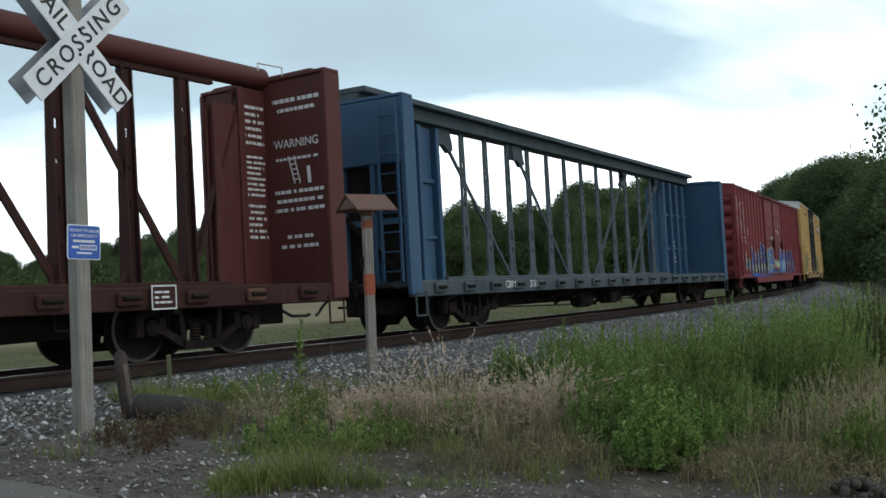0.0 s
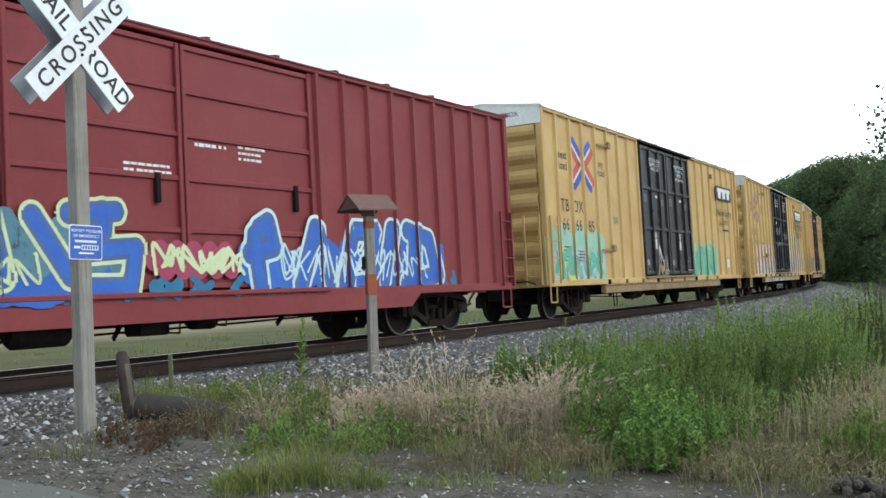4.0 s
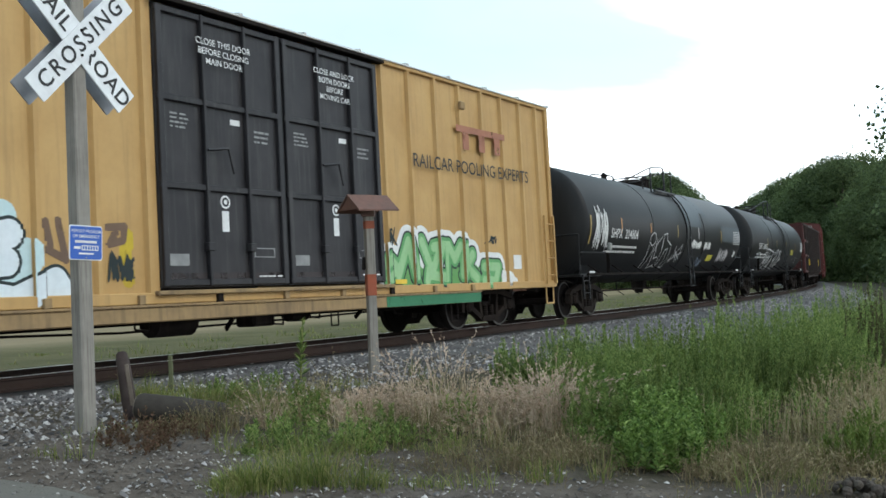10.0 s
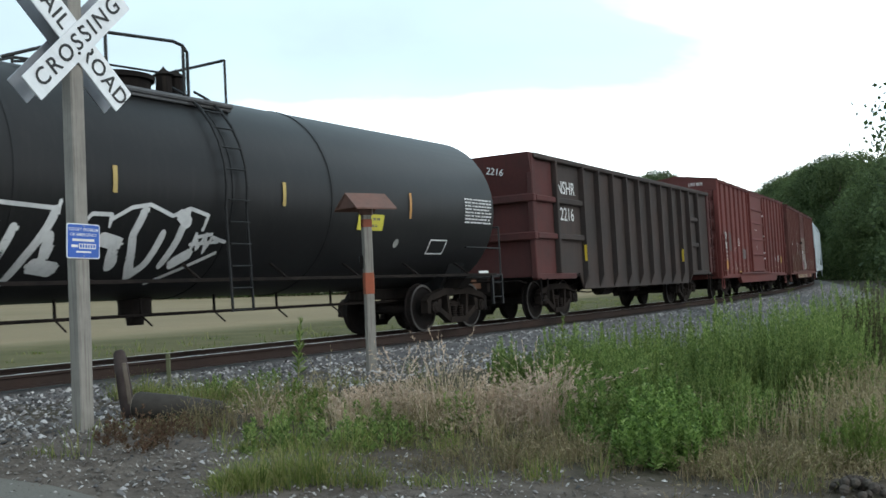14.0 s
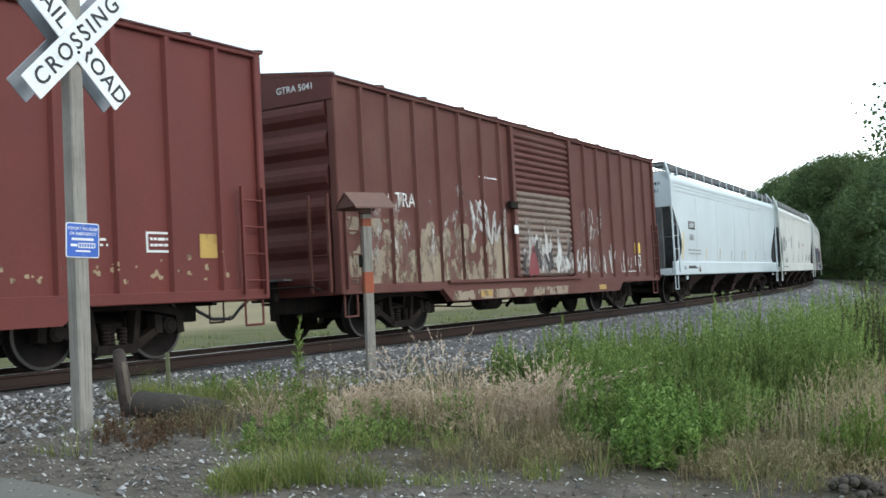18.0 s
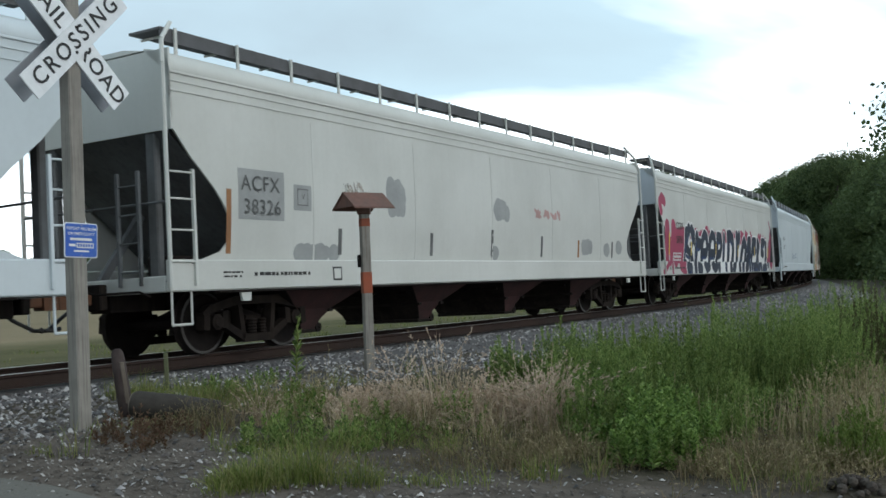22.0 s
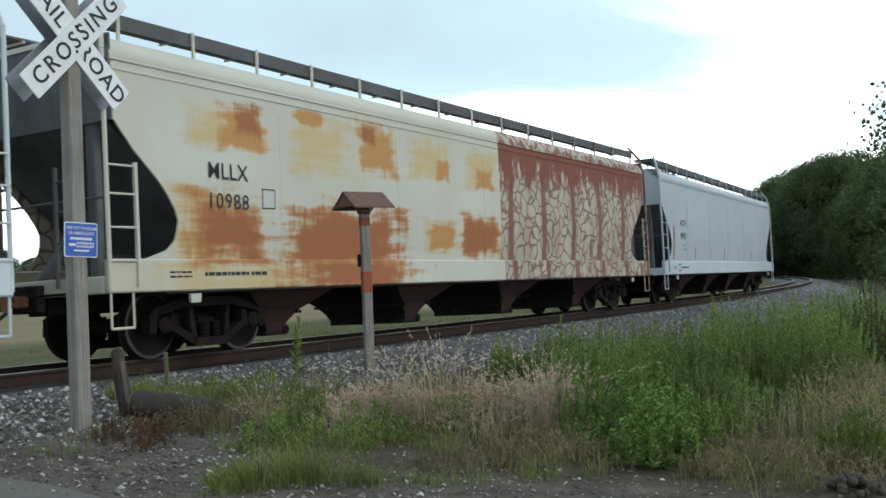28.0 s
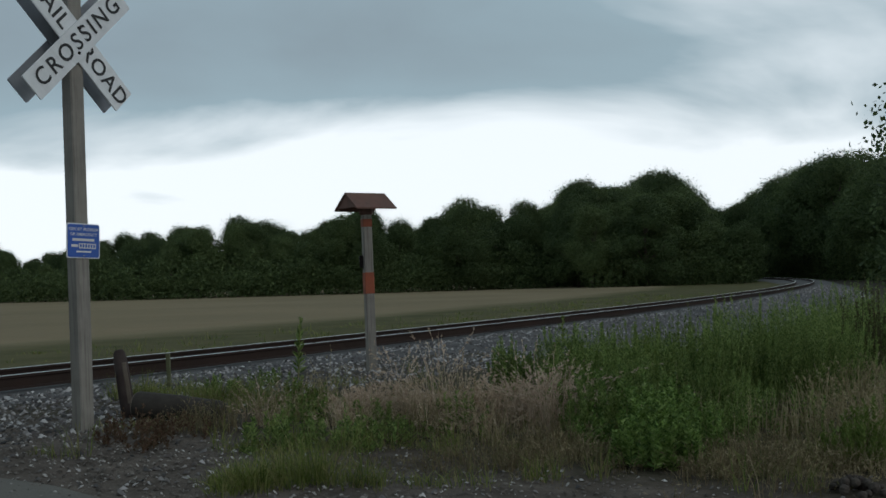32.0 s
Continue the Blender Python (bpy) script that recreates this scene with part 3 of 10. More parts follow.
def leaf_quads(centres, direction, length, width):
    """Pointed leaves: a diamond of four corners each, from its foot along its direction."""
    n = len(centres)
    direction = direction / np.linalg.norm(direction, axis=1)[:, None]
    r = rng.normal(size=(n, 3))
    side = np.cross(direction, r)
    side /= np.linalg.norm(side, axis=1)[:, None] + 1e-9
    mid = centres + direction * (length * 0.45)[:, None]
    v = np.stack([centres, mid + side * (width / 2)[:, None], centres + direction * length[:, None], mid - side * (width / 2)[:, None]], 1).reshape(-1, 3)
    f = np.arange(4 * n).reshape(-1, 4)
    return v, f


def patch(n, cx, cy, rx, ry, turn=0.0):
    """Places scattered in an ellipse with a ragged edge."""
    a, r = rng.uniform(0, 2 * np.pi, n), np.sqrt(rng.uniform(0, 1, n)) * rng.normal(1, 0.22, n)
    x, y = rx * r * np.cos(a), ry * r * np.sin(a)
    c, s = math.cos(turn), math.sin(turn)
    return np.stack([cx + c * x - s * y, cy + s * x + c * y], 1)


def strip(n, s0, s1, u0, u1, clump=0.0):
    s, u = rng.uniform(s0, s1, n), rng.uniform(u0, u1, n)
    keep = np.array([noise.noise((a * 0.9, b * 0.9, 7)) > clump for a, b in zip(s, u)]) if clump else np.ones(n, bool)
    return np.array([on_track(a, b)[:2] for a, b in zip(s[keep], u[keep])])


def tufts(sets, per, radius, lo, hi, width, lean, material, name, label, heads=0, head_w=0.007):
    """Grass in tufts: fine bent blades that fan out from each foot, with feathery heads where it has gone to seed."""
    foot = np.concatenate(sets)
    tall = np.array([0.72 + 1.1 * noise.noise((x * 1.9, y * 1.9, 4)) for x, y in foot]) * rng.uniform(0.75, 1.2, len(foot))
    k = rng.poisson(per, len(foot)) + 1
    off = rng.normal(0, radius, (k.sum(), 2))
    xy = np.repeat(foot, k, 0) + off
    n = len(xy)
    ln = rng.uniform(lo, hi, n) * np.repeat(np.clip(tall, 0.35, 1.5), k)
    a = np.arctan2(off[:, 1], off[:, 0]) + rng.normal(0, 0.8, n)
    d = np.stack([np.cos(a), np.sin(a)], 1)
    q = a + rng.uniform(0.8, 2.3, n)
    w = np.stack([np.cos(q), np.sin(q)], 1)
    bend = lean * rng.uniform(0.15, 1.7, n)
    z = heights(foot).repeat(k) - 0.02
    wd = width * rng.uniform(0.7, 1.25, n)
    rows = []
    for f, t in ((0, 1), (0.45, 0.9), (0.8, 0.6), (1.0, 0.12)):
        c = np.concatenate([xy + d * (bend * ln * f * f)[:, None], (z + ln * f * (1 - 0.28 * bend * f))[:, None]], 1)
        o = np.concatenate([w * (wd * t / 2)[:, None], np.zeros((n, 1))], 1)
        rows += [c - o, c + o]
    v = np.stack(rows, 1).reshape(-1, 3)
    i = np.arange(n)[:, None] * 8
    f = np.concatenate([i + np.array([[2 * j, 2 * j + 1, 2 * j + 3, 2 * j + 2]]) for j in range(3)], 0)
    if heads:
        tip = (rows[6] + rows[7]) / 2
        back = (rows[4] + rows[5]) / 2 - tip
        t = rng.uniform(0, 1.1, (n, heads, 1))
        c = (tip[:, None] + back[:, None] * t).reshape(-1, 3)
        dr = -back / (np.linalg.norm(back, axis=1)[:, None] + 1e-6)
        dd = np.repeat(dr, heads, 0) + rng.normal(0, 0.42, (n * heads, 3))
        hv, hf = leaf_quads(c, dd, rng.uniform(0.018, 0.042, n * heads), np.full(n * heads, head_w))
        v, f = np.concatenate([v, hv]), np.concatenate([f, hf + len(v)])
    return joined(name, v, f, material, label, "grass")


def domes(sets, leaves, ll, lw, material, name, label, up, stem=0.008):
    """Bushy weeds: (x, y, spread, height, stems) each, tallest at the heart; leafy stems that lean outwards."""
    V, F, base_n = [], [], 0
    for cx, cy, R, H, n in sets:
        a, r = rng.uniform(0, 2 * np.pi, n), np.sqrt(rng.uniform(0, 1, n)) * rng.normal(1, 0.15, n)
        out = np.stack([np.cos(a), np.sin(a)], 1)
        xy = np.array([cx, cy]) + out * (r * R)[:, None]
        h = H * np.sqrt(np.clip(1.02 - 0.86 * r * r, 0.10, 1)) * rng.uniform(0.72, 1.06, n)
        z = heights(xy) - 0.02
        t = rng.uniform(0.05, 1.0, (n, leaves)) ** 0.6
        axis = np.concatenate([out * (0.22 * r)[:, None] + rng.normal(0, 0.07, (n, 2)), np.ones((n, 1))], 1) * h[:, None]
        base = np.concatenate([xy, z[:, None]], 1)
        c = base[:, None] + t[:, :, None] * axis[:, None]
        b = rng.uniform(0, 2 * np.pi, (n, leaves))
        d = np.stack([np.cos(b), np.sin(b), up * rng.uniform(0.4, 1.4, (n, leaves)) + 0.5 * t], 2)
        L = ll * (1.2 - 0.75 * t) * rng.uniform(0.6, 1.3, (n, leaves))
        v, f = leaf_quads(c.reshape(-1, 3), d.reshape(-1, 3), L.ravel(), (lw * rng.uniform(0.6, 1.2, (n, leaves))).ravel())
        sv, sf = leaf_quads(base, axis, h * 1.02, np.full(n, stem))
        V += [v, sv]
        F += [f + base_n, sf + base_n + len(v)]
        base_n += len(v) + len(sv)
    return joined(name, np.concatenate(V), np.concatenate(F), material, label, "weeds")


# dry and olive grass between the road and the ballast
tufts([patch(17, -0.45, 8.3, 0.6, 0.8), patch(13, 0.15, 8.1, 0.5, 0.9), patch(5, -0.75, 8.9, 0.3, 0.6), patch(13, 0.55, 8.3, 0.4, 0.8), patch(3, -1.5, 8.4, 0.3, 0.3), patch(12, 1.3, 8.0, 0.4, 0.5)],
      26, 0.04, 0.24, 0.60, 0.005, 0.62, GRASS_DRY, "dry_grass", "straw-coloured seeding dry grass beside the ballast", 6, 0.010)
tufts([patch(12, 3.05, 7.7, 0.3, 0.6), patch(14, 3.4, 8.3, 0.4, 0.6), patch(26, 3.9, 9.2, 0.6, 0.8), patch(9, 2.95, 7.0, 0.25, 0.3)], 14, 0.05, 0.30, 0.62, 0.0045, 0.3, GRASS_TAN, "seeding_grass", "tall tan-green seeding grass", 5, 0.008)
tufts([patch(100, 1.95, 6.55, 0.55, 0.55), patch(40, 2.5, 6.9, 0.4, 0.5), patch(60, 0.6, 7.2, 0.55, 0.4), patch(40, -0.3, 8.1, 0.9, 0.7), strip(110, -13.2, -9.5, -10.5, -6.6), strip(160, -12.4, -2, -7.6, -4.6, 0.08), patch(60, 0.2, 6.6, 1.0, 0.25), patch(50, -2.1, 8.2, 0.5, 0.4)],
      15, 0.05, 0.07, 0.24, 0.005, 0.6, GRASS_BROWN, "brown_grass", "short brownish half-dry grass", 1, 0.007)
tufts([patch(40, -1.22, 6.0, 0.2, 0.16), patch(46, -0.8, 6.15, 0.5, 0.22), patch(34, -1.25, 8.9, 0.4, 0.4), patch(30, -1.2, 7.3, 0.4, 0.25), patch(26, -1.0, 7.15, 0.5, 0.28), patch(22, -0.4, 7.3, 0.6, 0.3), patch(9, -0.2, 6.1, 0.4, 0.14), patch(5, 0.55, 6.25, 0.3, 0.1), patch(4, -2.72, 6.95, 0.16, 0.12),
       patch(60, -3.0, 10.6, 0.35, 0.5), patch(50, -2.15, 9.9, 0.35, 0.5), patch(40, -1.6, 9.4, 0.4, 0.4), patch(60, 2.75, 6.75, 0.3, 0.2), strip(80, -12.8, -10, -10.4, -6.5), strip(200, -11, -1, -7.2, -4.4, 0.05), patch(7, -2.6, 8.2, 0.25, 0.25), patch(24, 3.2, 6.9, 0.6, 0.3)],
      20, 0.05, 0.09, 0.30, 0.0055, 0.6, GRASS_GREEN, "green_grass", "low tufts of green grass at the road's edge")
tufts([patch(16, -0.5, 8.7, 0.3, 0.4), patch(6, -0.7, 8.3, 0.16, 0.3), patch(12, 0.35, 8.2, 0.3, 0.5), patch(8, 0.75, 8.0, 0.2, 0.3)], 22, 0.045, 0.32, 0.62, 0.004, 0.6, GRASS_PLUME, "plume_grass", "pale pinkish plumes of dry grass", 12, 0.010)
tufts([patch(26, -0.3, 8.3, 0.9, 0.9), patch(10, 0.5, 8.0, 0.5, 0.7), patch(16, -1.3, 8.9, 0.4, 0.5), patch(16, 2.9, 7.3, 0.35, 0.5)], 18, 0.05, 0.18, 0.42, 0.0055, 0.5, GRASS_TAN, "olive_grass", "olive half-dry grass among the straw", 2, 0.007)
tufts([patch(46, 2.1, 6.6, 0.45, 0.3), patch(20, 2.45, 6.4, 0.3, 0.25), patch(22, 0.75, 6.9, 0.3, 0.3), patch(16, 1.75, 6.45, 0.2, 0.2)], 14, 0.05, 0.06, 0.20, 0.005, 0.6, GRASS_TAN, "short_straw", "short bleached straw at the road's edge", 2, 0.008)
tufts([strip(420, 2, 25, -10.5, -5.0), strip(170, 0, 30, -6.0, -4.6, 0.15)], 12, 0.09, 0.12, 0.34, 0.011, 0.5, GRASS_GREEN, "lineside_grass", "rough green grass along the ballast")
tufts([strip(700, -25, 60, 3.8, 12, -0.2)], 8, 0.15, 0.12, 0.30, 0.02, 0.5, GRASS_GREEN, "verge_grass", "rough green verge beyond the tracks")
domes([(-2.34, 7.6, 0.25, 0.27, 34), (-2.05, 7.75, 0.3, 0.20, 26), (-2.2, 7.3, 0.3, 0.12, 20)], 30, 0.045, 0.012, WEED_RED, "reddish_weeds", "low reddish-brown dead weeds round the sign post", 0.6, 0.006)
# green weeds
FEATHER = [(1.05, 7.5, 0.2, 0.52, 26), (2.0, 7.35, 0.22, 0.36, 22), (1.5, 8.2, 0.3, 0.62, 40), (2.3, 8.1, 0.28, 0.50, 32), (0.60, 9.65, 0.14, 0.64, 44), (1.04, 9.3, 0.22, 0.80, 64), (1.42, 9.4, 0.24, 0.78, 60), (1.0, 8.6, 0.2, 0.6, 40), (1.36, 8.8, 0.30, 0.66, 56), (1.80, 9.0, 0.32, 0.74, 56), (2.05, 8.4, 0.26, 0.55, 36), (2.38, 9.0, 0.30, 0.84, 66),
           (2.80, 9.1, 0.32, 0.98, 80), (3.25, 9.25, 0.30, 0.98, 74), (3.62, 9.6, 0.28, 0.90, 54), (3.0, 10.3, 0.5, 1.0, 84), (3.9, 10.8, 0.55, 1.05, 90), (4.9, 12.2, 0.7, 1.15, 110), (5.6, 13.6, 0.8, 1.15, 110), (4.3, 12.0, 0.5, 0.9, 70)]
domes([(x, y, R, H, int(n * 1.5)) for x, y, R, H, n in FEATHER], 150, 0.060, 0.0066, LEAF_WEED, "feathery_weeds", "dense tall feathery green weeds", 0.9)
domes([(1.9, 10.6, 0.5, 0.60, 60), (2.45, 10.9, 0.5, 0.80, 70), (2.2, 11.8, 0.6, 0.70, 70), (3.2, 11.8, 0.7, 0.90, 80), (1.75, 9.9, 0.35, 0.62, 40), (2.68, 6.72, 0.2, 0.34, 46), (2.95, 6.95, 0.22, 0.44, 46), (-1.25, 9.0, 0.3, 0.30, 40)], 70, 0.06, 0.009, LEAF_YELLOW, "yellow_green_weeds", "yellow-green weeds along the ballast", 0.9)
domes([(1.02, 7.2, 0.16, 0.30, 20), (1.25, 6.62, 0.17, 0.36, 34), (1.45, 6.66, 0.17, 0.40, 34), (1.38, 6.95, 0.20, 0.52, 44), (1.66, 7.0, 0.17, 0.42, 28), (1.25, 7.7, 0.26, 0.60, 40), (1.78, 7.75, 0.26, 0.44, 30), (0.95, 8.2, 0.22, 0.5, 26), (1.52, 7.35, 0.16, 0.62, 22)], 84, 0.058, 0.0155, LEAF_BROAD, "broadleaf_weeds", "small-leaved bushy bright green weeds", 0.35)
domes([(2.12, 7.6, 0.3, 0.34, 16), (2.55, 7.7, 0.35, 0.42, 18), (-1.25, 7.4, 0.35, 0.24, 34), (-0.8, 7.35, 0.35, 0.26, 34), (-0.3, 7.5, 0.3, 0.22, 20), (-2.2, 10.1, 0.25, 0.28, 18), (2.75, 6.95, 0.25, 0.22, 26), (-1.9, 11.0, 0.4, 0.26, 20), (-0.62, 8.0, 0.22, 0.34, 16), (0.12, 7.85, 0.2, 0.38, 16), (-1.15, 8.25, 0.22, 0.3, 16), (0.55, 8.5, 0.25, 0.45, 18)], 40, 0.06, 0.013, LEAF_WEED, "leafy_weeds", "small leafy green weeds in the grass", 0.7)
domes([(2.3, 7.45, 0.34, 0.42, 66), (2.65, 7.5, 0.3, 0.44, 60), (2.0, 7.9, 0.3, 0.45, 30), (3.0, 8.0, 0.4, 0.5, 40), (1.75, 8.5, 0.3, 0.55, 16), (0.35, 7.6, 0.5, 0.4, 24), (1.85, 6.9, 0.3, 0.36, 14)], 7, 0.03, 0.009, GRASS_TAN, "dry_stalks", "pale dry weed stalks", 1.2, 0.007)
domes([(2.7, 9.3, 0.4, 1.06, 5), (3.3, 9.6, 0.5, 1.05, 6), (1.1, 9.4, 0.2, 0.92, 3), (4.2, 11.4, 0.9, 1.2, 10)], 50, 0.05, 0.009, LEAF_WEED, "weed_spires", "tall green weed spires above the rest", 1.3)
domes([(4.75, 11.5, 0.30, 1.15, 40), (5.1, 11.9, 0.35, 1.2, 40)], 70, 0.05, 0.016, SHRUB_BROWN, "brown_shrub", "brownish-green twiggy shrub", 0.7, 0.014)


def lone_plant(x, y, h, label):
    t = thing("weed_stalk", label, "plant", pose(x, y, ground_z(*along_across(x, y)) - 0.03, 0, 3, 0))
    part("stem", Shape().tube((0, 0, 0), (0, 0, h), 0.010, 6, 0.005), GRASS_GREEN, t)
    n = 110
    tt = rng.uniform(0.1, 1.02, n)
    a = rng.uniform(0, 6.28, n)
    c = np.stack([0 * tt, 0 * tt, tt * h], 1)
    d = np.stack([np.cos(a), np.sin(a), 0.5 + tt], 1)
    v, f = leaf_quads(c, d, 0.13 * (1.2 - 0.75 * tt), np.full(n, 0.022))
    sh = Shape()
    sh.v, sh.f = [tuple(q) for q in v], [tuple(q) for q in f]
    part("leaves", sh, LEAF_WEED, t)


lone_plant(-1.78, 12.3, 0.74, "single tall leafy green weed stalk by the ballast")
lone_plant(2.3, 20.2, 0.7, "slender green weed stalk on the ballast")
lone_plant(3.2, 21.0, 0.6, "slender green weed stalk on the ballast")
lone_plant(4.2, 16.0, 0.95, "slender green weed stalk on the ballast")


def stones(n, place, lo, hi, material, name, label, flat=0.7):
    """Angular stones: squashed, turned octahedra with knocked corners."""
    xy, z = place(n)
    n = len(xy)
    o = np.array([(1, 0, 0), (0.2, 1, 0.1), (-1, 0.2, 0), (0, -1, -0.1), (0.1, 0, 1), (0.5, 0.6, 0.75)])
    f0 = np.array([(0, 1, 5), (1, 4, 5), (4, 0, 5), (1, 2, 4), (2, 3, 4), (3, 0, 4)])
    size = rng.uniform(lo, hi, n) * rng.choice([0.7, 1.0, 1.25], n)
    a = rng.uniform(0, 6.28, n)
    pts = o[None] * rng.uniform(0.65, 1.25, (n, 6, 1)) * size[:, None, None]
    c, s = np.cos(a)[:, None], np.sin(a)[:, None]
    tilt = rng.normal(0, 0.45, (n, 1))
    x = pts[:, :, 0] * c - pts[:, :, 1] * s
    y = pts[:, :, 0] * s + pts[:, :, 1] * c
    zz = pts[:, :, 2] * flat + x * tilt
    v = np.stack([x + xy[:, None, 0], y + xy[:, None, 1], zz + z[:, None]], 2).reshape(-1, 3)
    f = (f0[None] + (np.arange(n) * 6)[:, None, None]).reshape(-1, 3)
    return joined(name, v, f, material, label, "gravel")


def on_bed(s0, s1, u0, u1):
    def place(n):
        s, u = s0 + (s1 - s0) * rng.uniform(0, 1, n) ** 1.3, rng.uniform(u0, u1, n)
        xy = np.array([on_track(a, b)[:2] for a, b in zip(s, u)])
        z = np.where(u < -2.1, -0.20 + (u + 2.1) * 0.30, -0.20)
        g = heights(xy)
        return xy, np.maximum(z - u * CANT, g)
    return place


def on_shoulder(n):
    s, u = rng.normal(-14.0, 0.7, n), rng.uniform(-11.0, -3.4, n)
    xy = np.array([on_track(a, b)[:2] for a, b in zip(s, u)])
    return xy, heights(xy) + 0.006


stones(42000, on_bed(-18, 60, -5.0, -1.25), 0.012, 0.038, STONE, "ballast_stones", "loose angular grey ballast stones")
stones(500, on_shoulder, 0.012, 0.026, STONE, "scattered_stones", "loose pale ballast stones strewn on the shoulder")
stones(2500, on_bed(-22, 40, -0.6, 0.65), 0.022, 0.05, STONE, "crib_stones", "grey ballast stones between the rails")
stones(9000, on_shoulder, 0.004, 0.016, STONE_PALE, "road_gravel", "pale gravel and grit on the road shoulder")


# ---- trees ----
def tree_meshes(seed, quads, spread, leaf):
    """A trunk with limbs and a lumpy crown, 1 m high, of small leaf sprays with gaps between its masses."""
    r = np.random.default_rng(seed)
    wood = Shape()
    lean = r.normal(0, 0.02, 2)
    wood.tube((0, 0, -0.03), (lean[0], lean[1], 0.45), 0.022, 8, 0.013)
    wood.tube((lean[0], lean[1], 0.45), (lean[0] * 2, lean[1] * 2, 0.85), 0.013, 6, 0.004)
    masses = []
    for k in range(34):
        a, h = r.uniform(0, 6.28), r.uniform(0.14, 0.92)
        out = spread * r.uniform(0.25, 0.8) * math.sin(math.pi * min(1, (h + 0.12))) ** 0.6
        tip = np.array([out * math.cos(a), out * math.sin(a), h])
        masses.append((tip, r.choice([0.06, 0.09, 0.12, 0.16])))
        z0 = max(0.2, h - r.uniform(0.1, 0.25))
        wood.tube((lean[0], lean[1], z0), tuple(tip), 0.008, 5, 0.002)
    masses.append((np.array([0, 0, 0.86]), 0.12))
    c, d, w = [], [], []
    total = sum(rad ** 2 for _, rad in masses)
    for tip, rad in masses:
        n = int(quads * rad ** 2 / total)
        q = r.normal(size=(n, 3))
        q /= np.linalg.norm(q, axis=1)[:, None]
        rr = rad * (0.58 + 0.40 * r.uniform(0, 1, n) ** 0.7 + 0.42 * r.uniform(0, 1, n) ** 7) * (1 + 0.16 * np.sin(9 * q[:, 0] + 7 * tip[0] * 30) * np.cos(8 * q[:, 2] + 5 * q[:, 1]))
        # sprays lie like shingles over each mass
        face = q + r.normal(0, 0.75, (n, 3)) + [0, 0, 0.25]
        along = np.cross(face, r.normal(size=(n, 3)))
        c.append(tip + q * rr[:, None] * [1.15, 1.15, 0.9])
        d.append(along)
        w.append(np.cross(face, along))
    c, d, w = (np.concatenate(k) for k in (c, d, w))
    d /= np.linalg.norm(d, axis=1)[:, None]
    w /= np.linalg.norm(w, axis=1)[:, None]
    ln, wd = r.uniform(0.6, 1.4, len(c)) * leaf, r.uniform(0.5, 1.0, len(c)) * leaf * 0.5
    mid = c + d * (ln * 0.5)[:, None]
    v = np.stack([c, mid + w * wd[:, None], c + d * ln[:, None], mid - w * wd[:, None]], 1).reshape(-1, 3)
    f = np.arange(4 * len(c)).reshape(-1, 4)
    return wood.mesh("trunk", BARK, True), array_mesh("crown", v, f, LEAF_DARK)


TREES = [tree_meshes(k, q, sp, lf) for k, q, sp, lf in ((1, 42000, 0.38, 0.0165), (2, 42000, 0.44, 0.0165), (3, 40000, 0.35, 0.016), (4, 44000, 0.48, 0.016), (5, 42000, 0.42, 0.0165))]
NEAR_TREE = tree_meshes(9, 5000, 0.42, 0.019)


def plant_tree(x, y, h, kind, label, turn, group=""):
    trunk, crown = kind
    t = thing("tree", label, "tree", pose(x, y, -0.65, 0, 0, turn), group)
    part("trunk", trunk, None, t)
    part("crown", crown, None, t)
    t.scale = (h, h, h)
    return t


def skyline(b):
    """Height of the woods against the sky, as a slope, by bearing (both as tangents)."""
    bs = [-0.5, -0.435, -0.40, -0.33, -0.25, -0.18, -0.15, -0.10, -0.05, -0.02, 0.0, 0.03, 0.065, 0.10, 0.118, 0.15, 0.17, 0.19, 0.22, 0.252, 0.268, 0.292, 0.31, 0.335, 0.36, 0.38, 0.40, 0.43, 0.6]
    hs = [0.058, 0.053, 0.038, 0.054, 0.057, 0.067, 0.059, 0.073, 0.070, 0.058, 0.073, 0.074, 0.074, 0.070, 0.098, 0.098, 0.085, 0.097, 0.095, 0.090, 0.058, 0.062, 0.083, 0.095, 0.099, 0.107, 0.108, 0.117, 0.13]
    return float(np.interp(b, bs, hs))


def crown_room(x, y):
    """The lowest skyline over a crown's breadth, so that gaps in the woods stay open."""
    return min(skyline((x + k) / y) for k in (-3.0, -1.5, 0, 1.5, 3.0))


rnd = random.Random(3)
count = 0
# the wood across the field: three ranks, the front one setting the skyline
for rank, (dist, step) in enumerate(((150, 3.5), (158, 4.2), (168, 4.8))):
    x = -80.0
    while x < 44 - 2 * rank:
        y = dist + rnd.uniform(-4, 4) + 8 * math.sin(x * 0.05) - (14 if x > 20 else 0)
        h = (crown_room(x, y) * y + 1.67) * (rnd.uniform(0.84, 1.06) if x < -12 else rnd.uniform(0.74, 1.10)) * (1.0 if rank else 0.93)
        plant_tree(x, y, h, TREES[count % 5], "leafy green tree at the far edge of the field", rnd.uniform(0, 360), "wood across the field")
        count += 1
        x += step * rnd.uniform(0.55, 1.5)
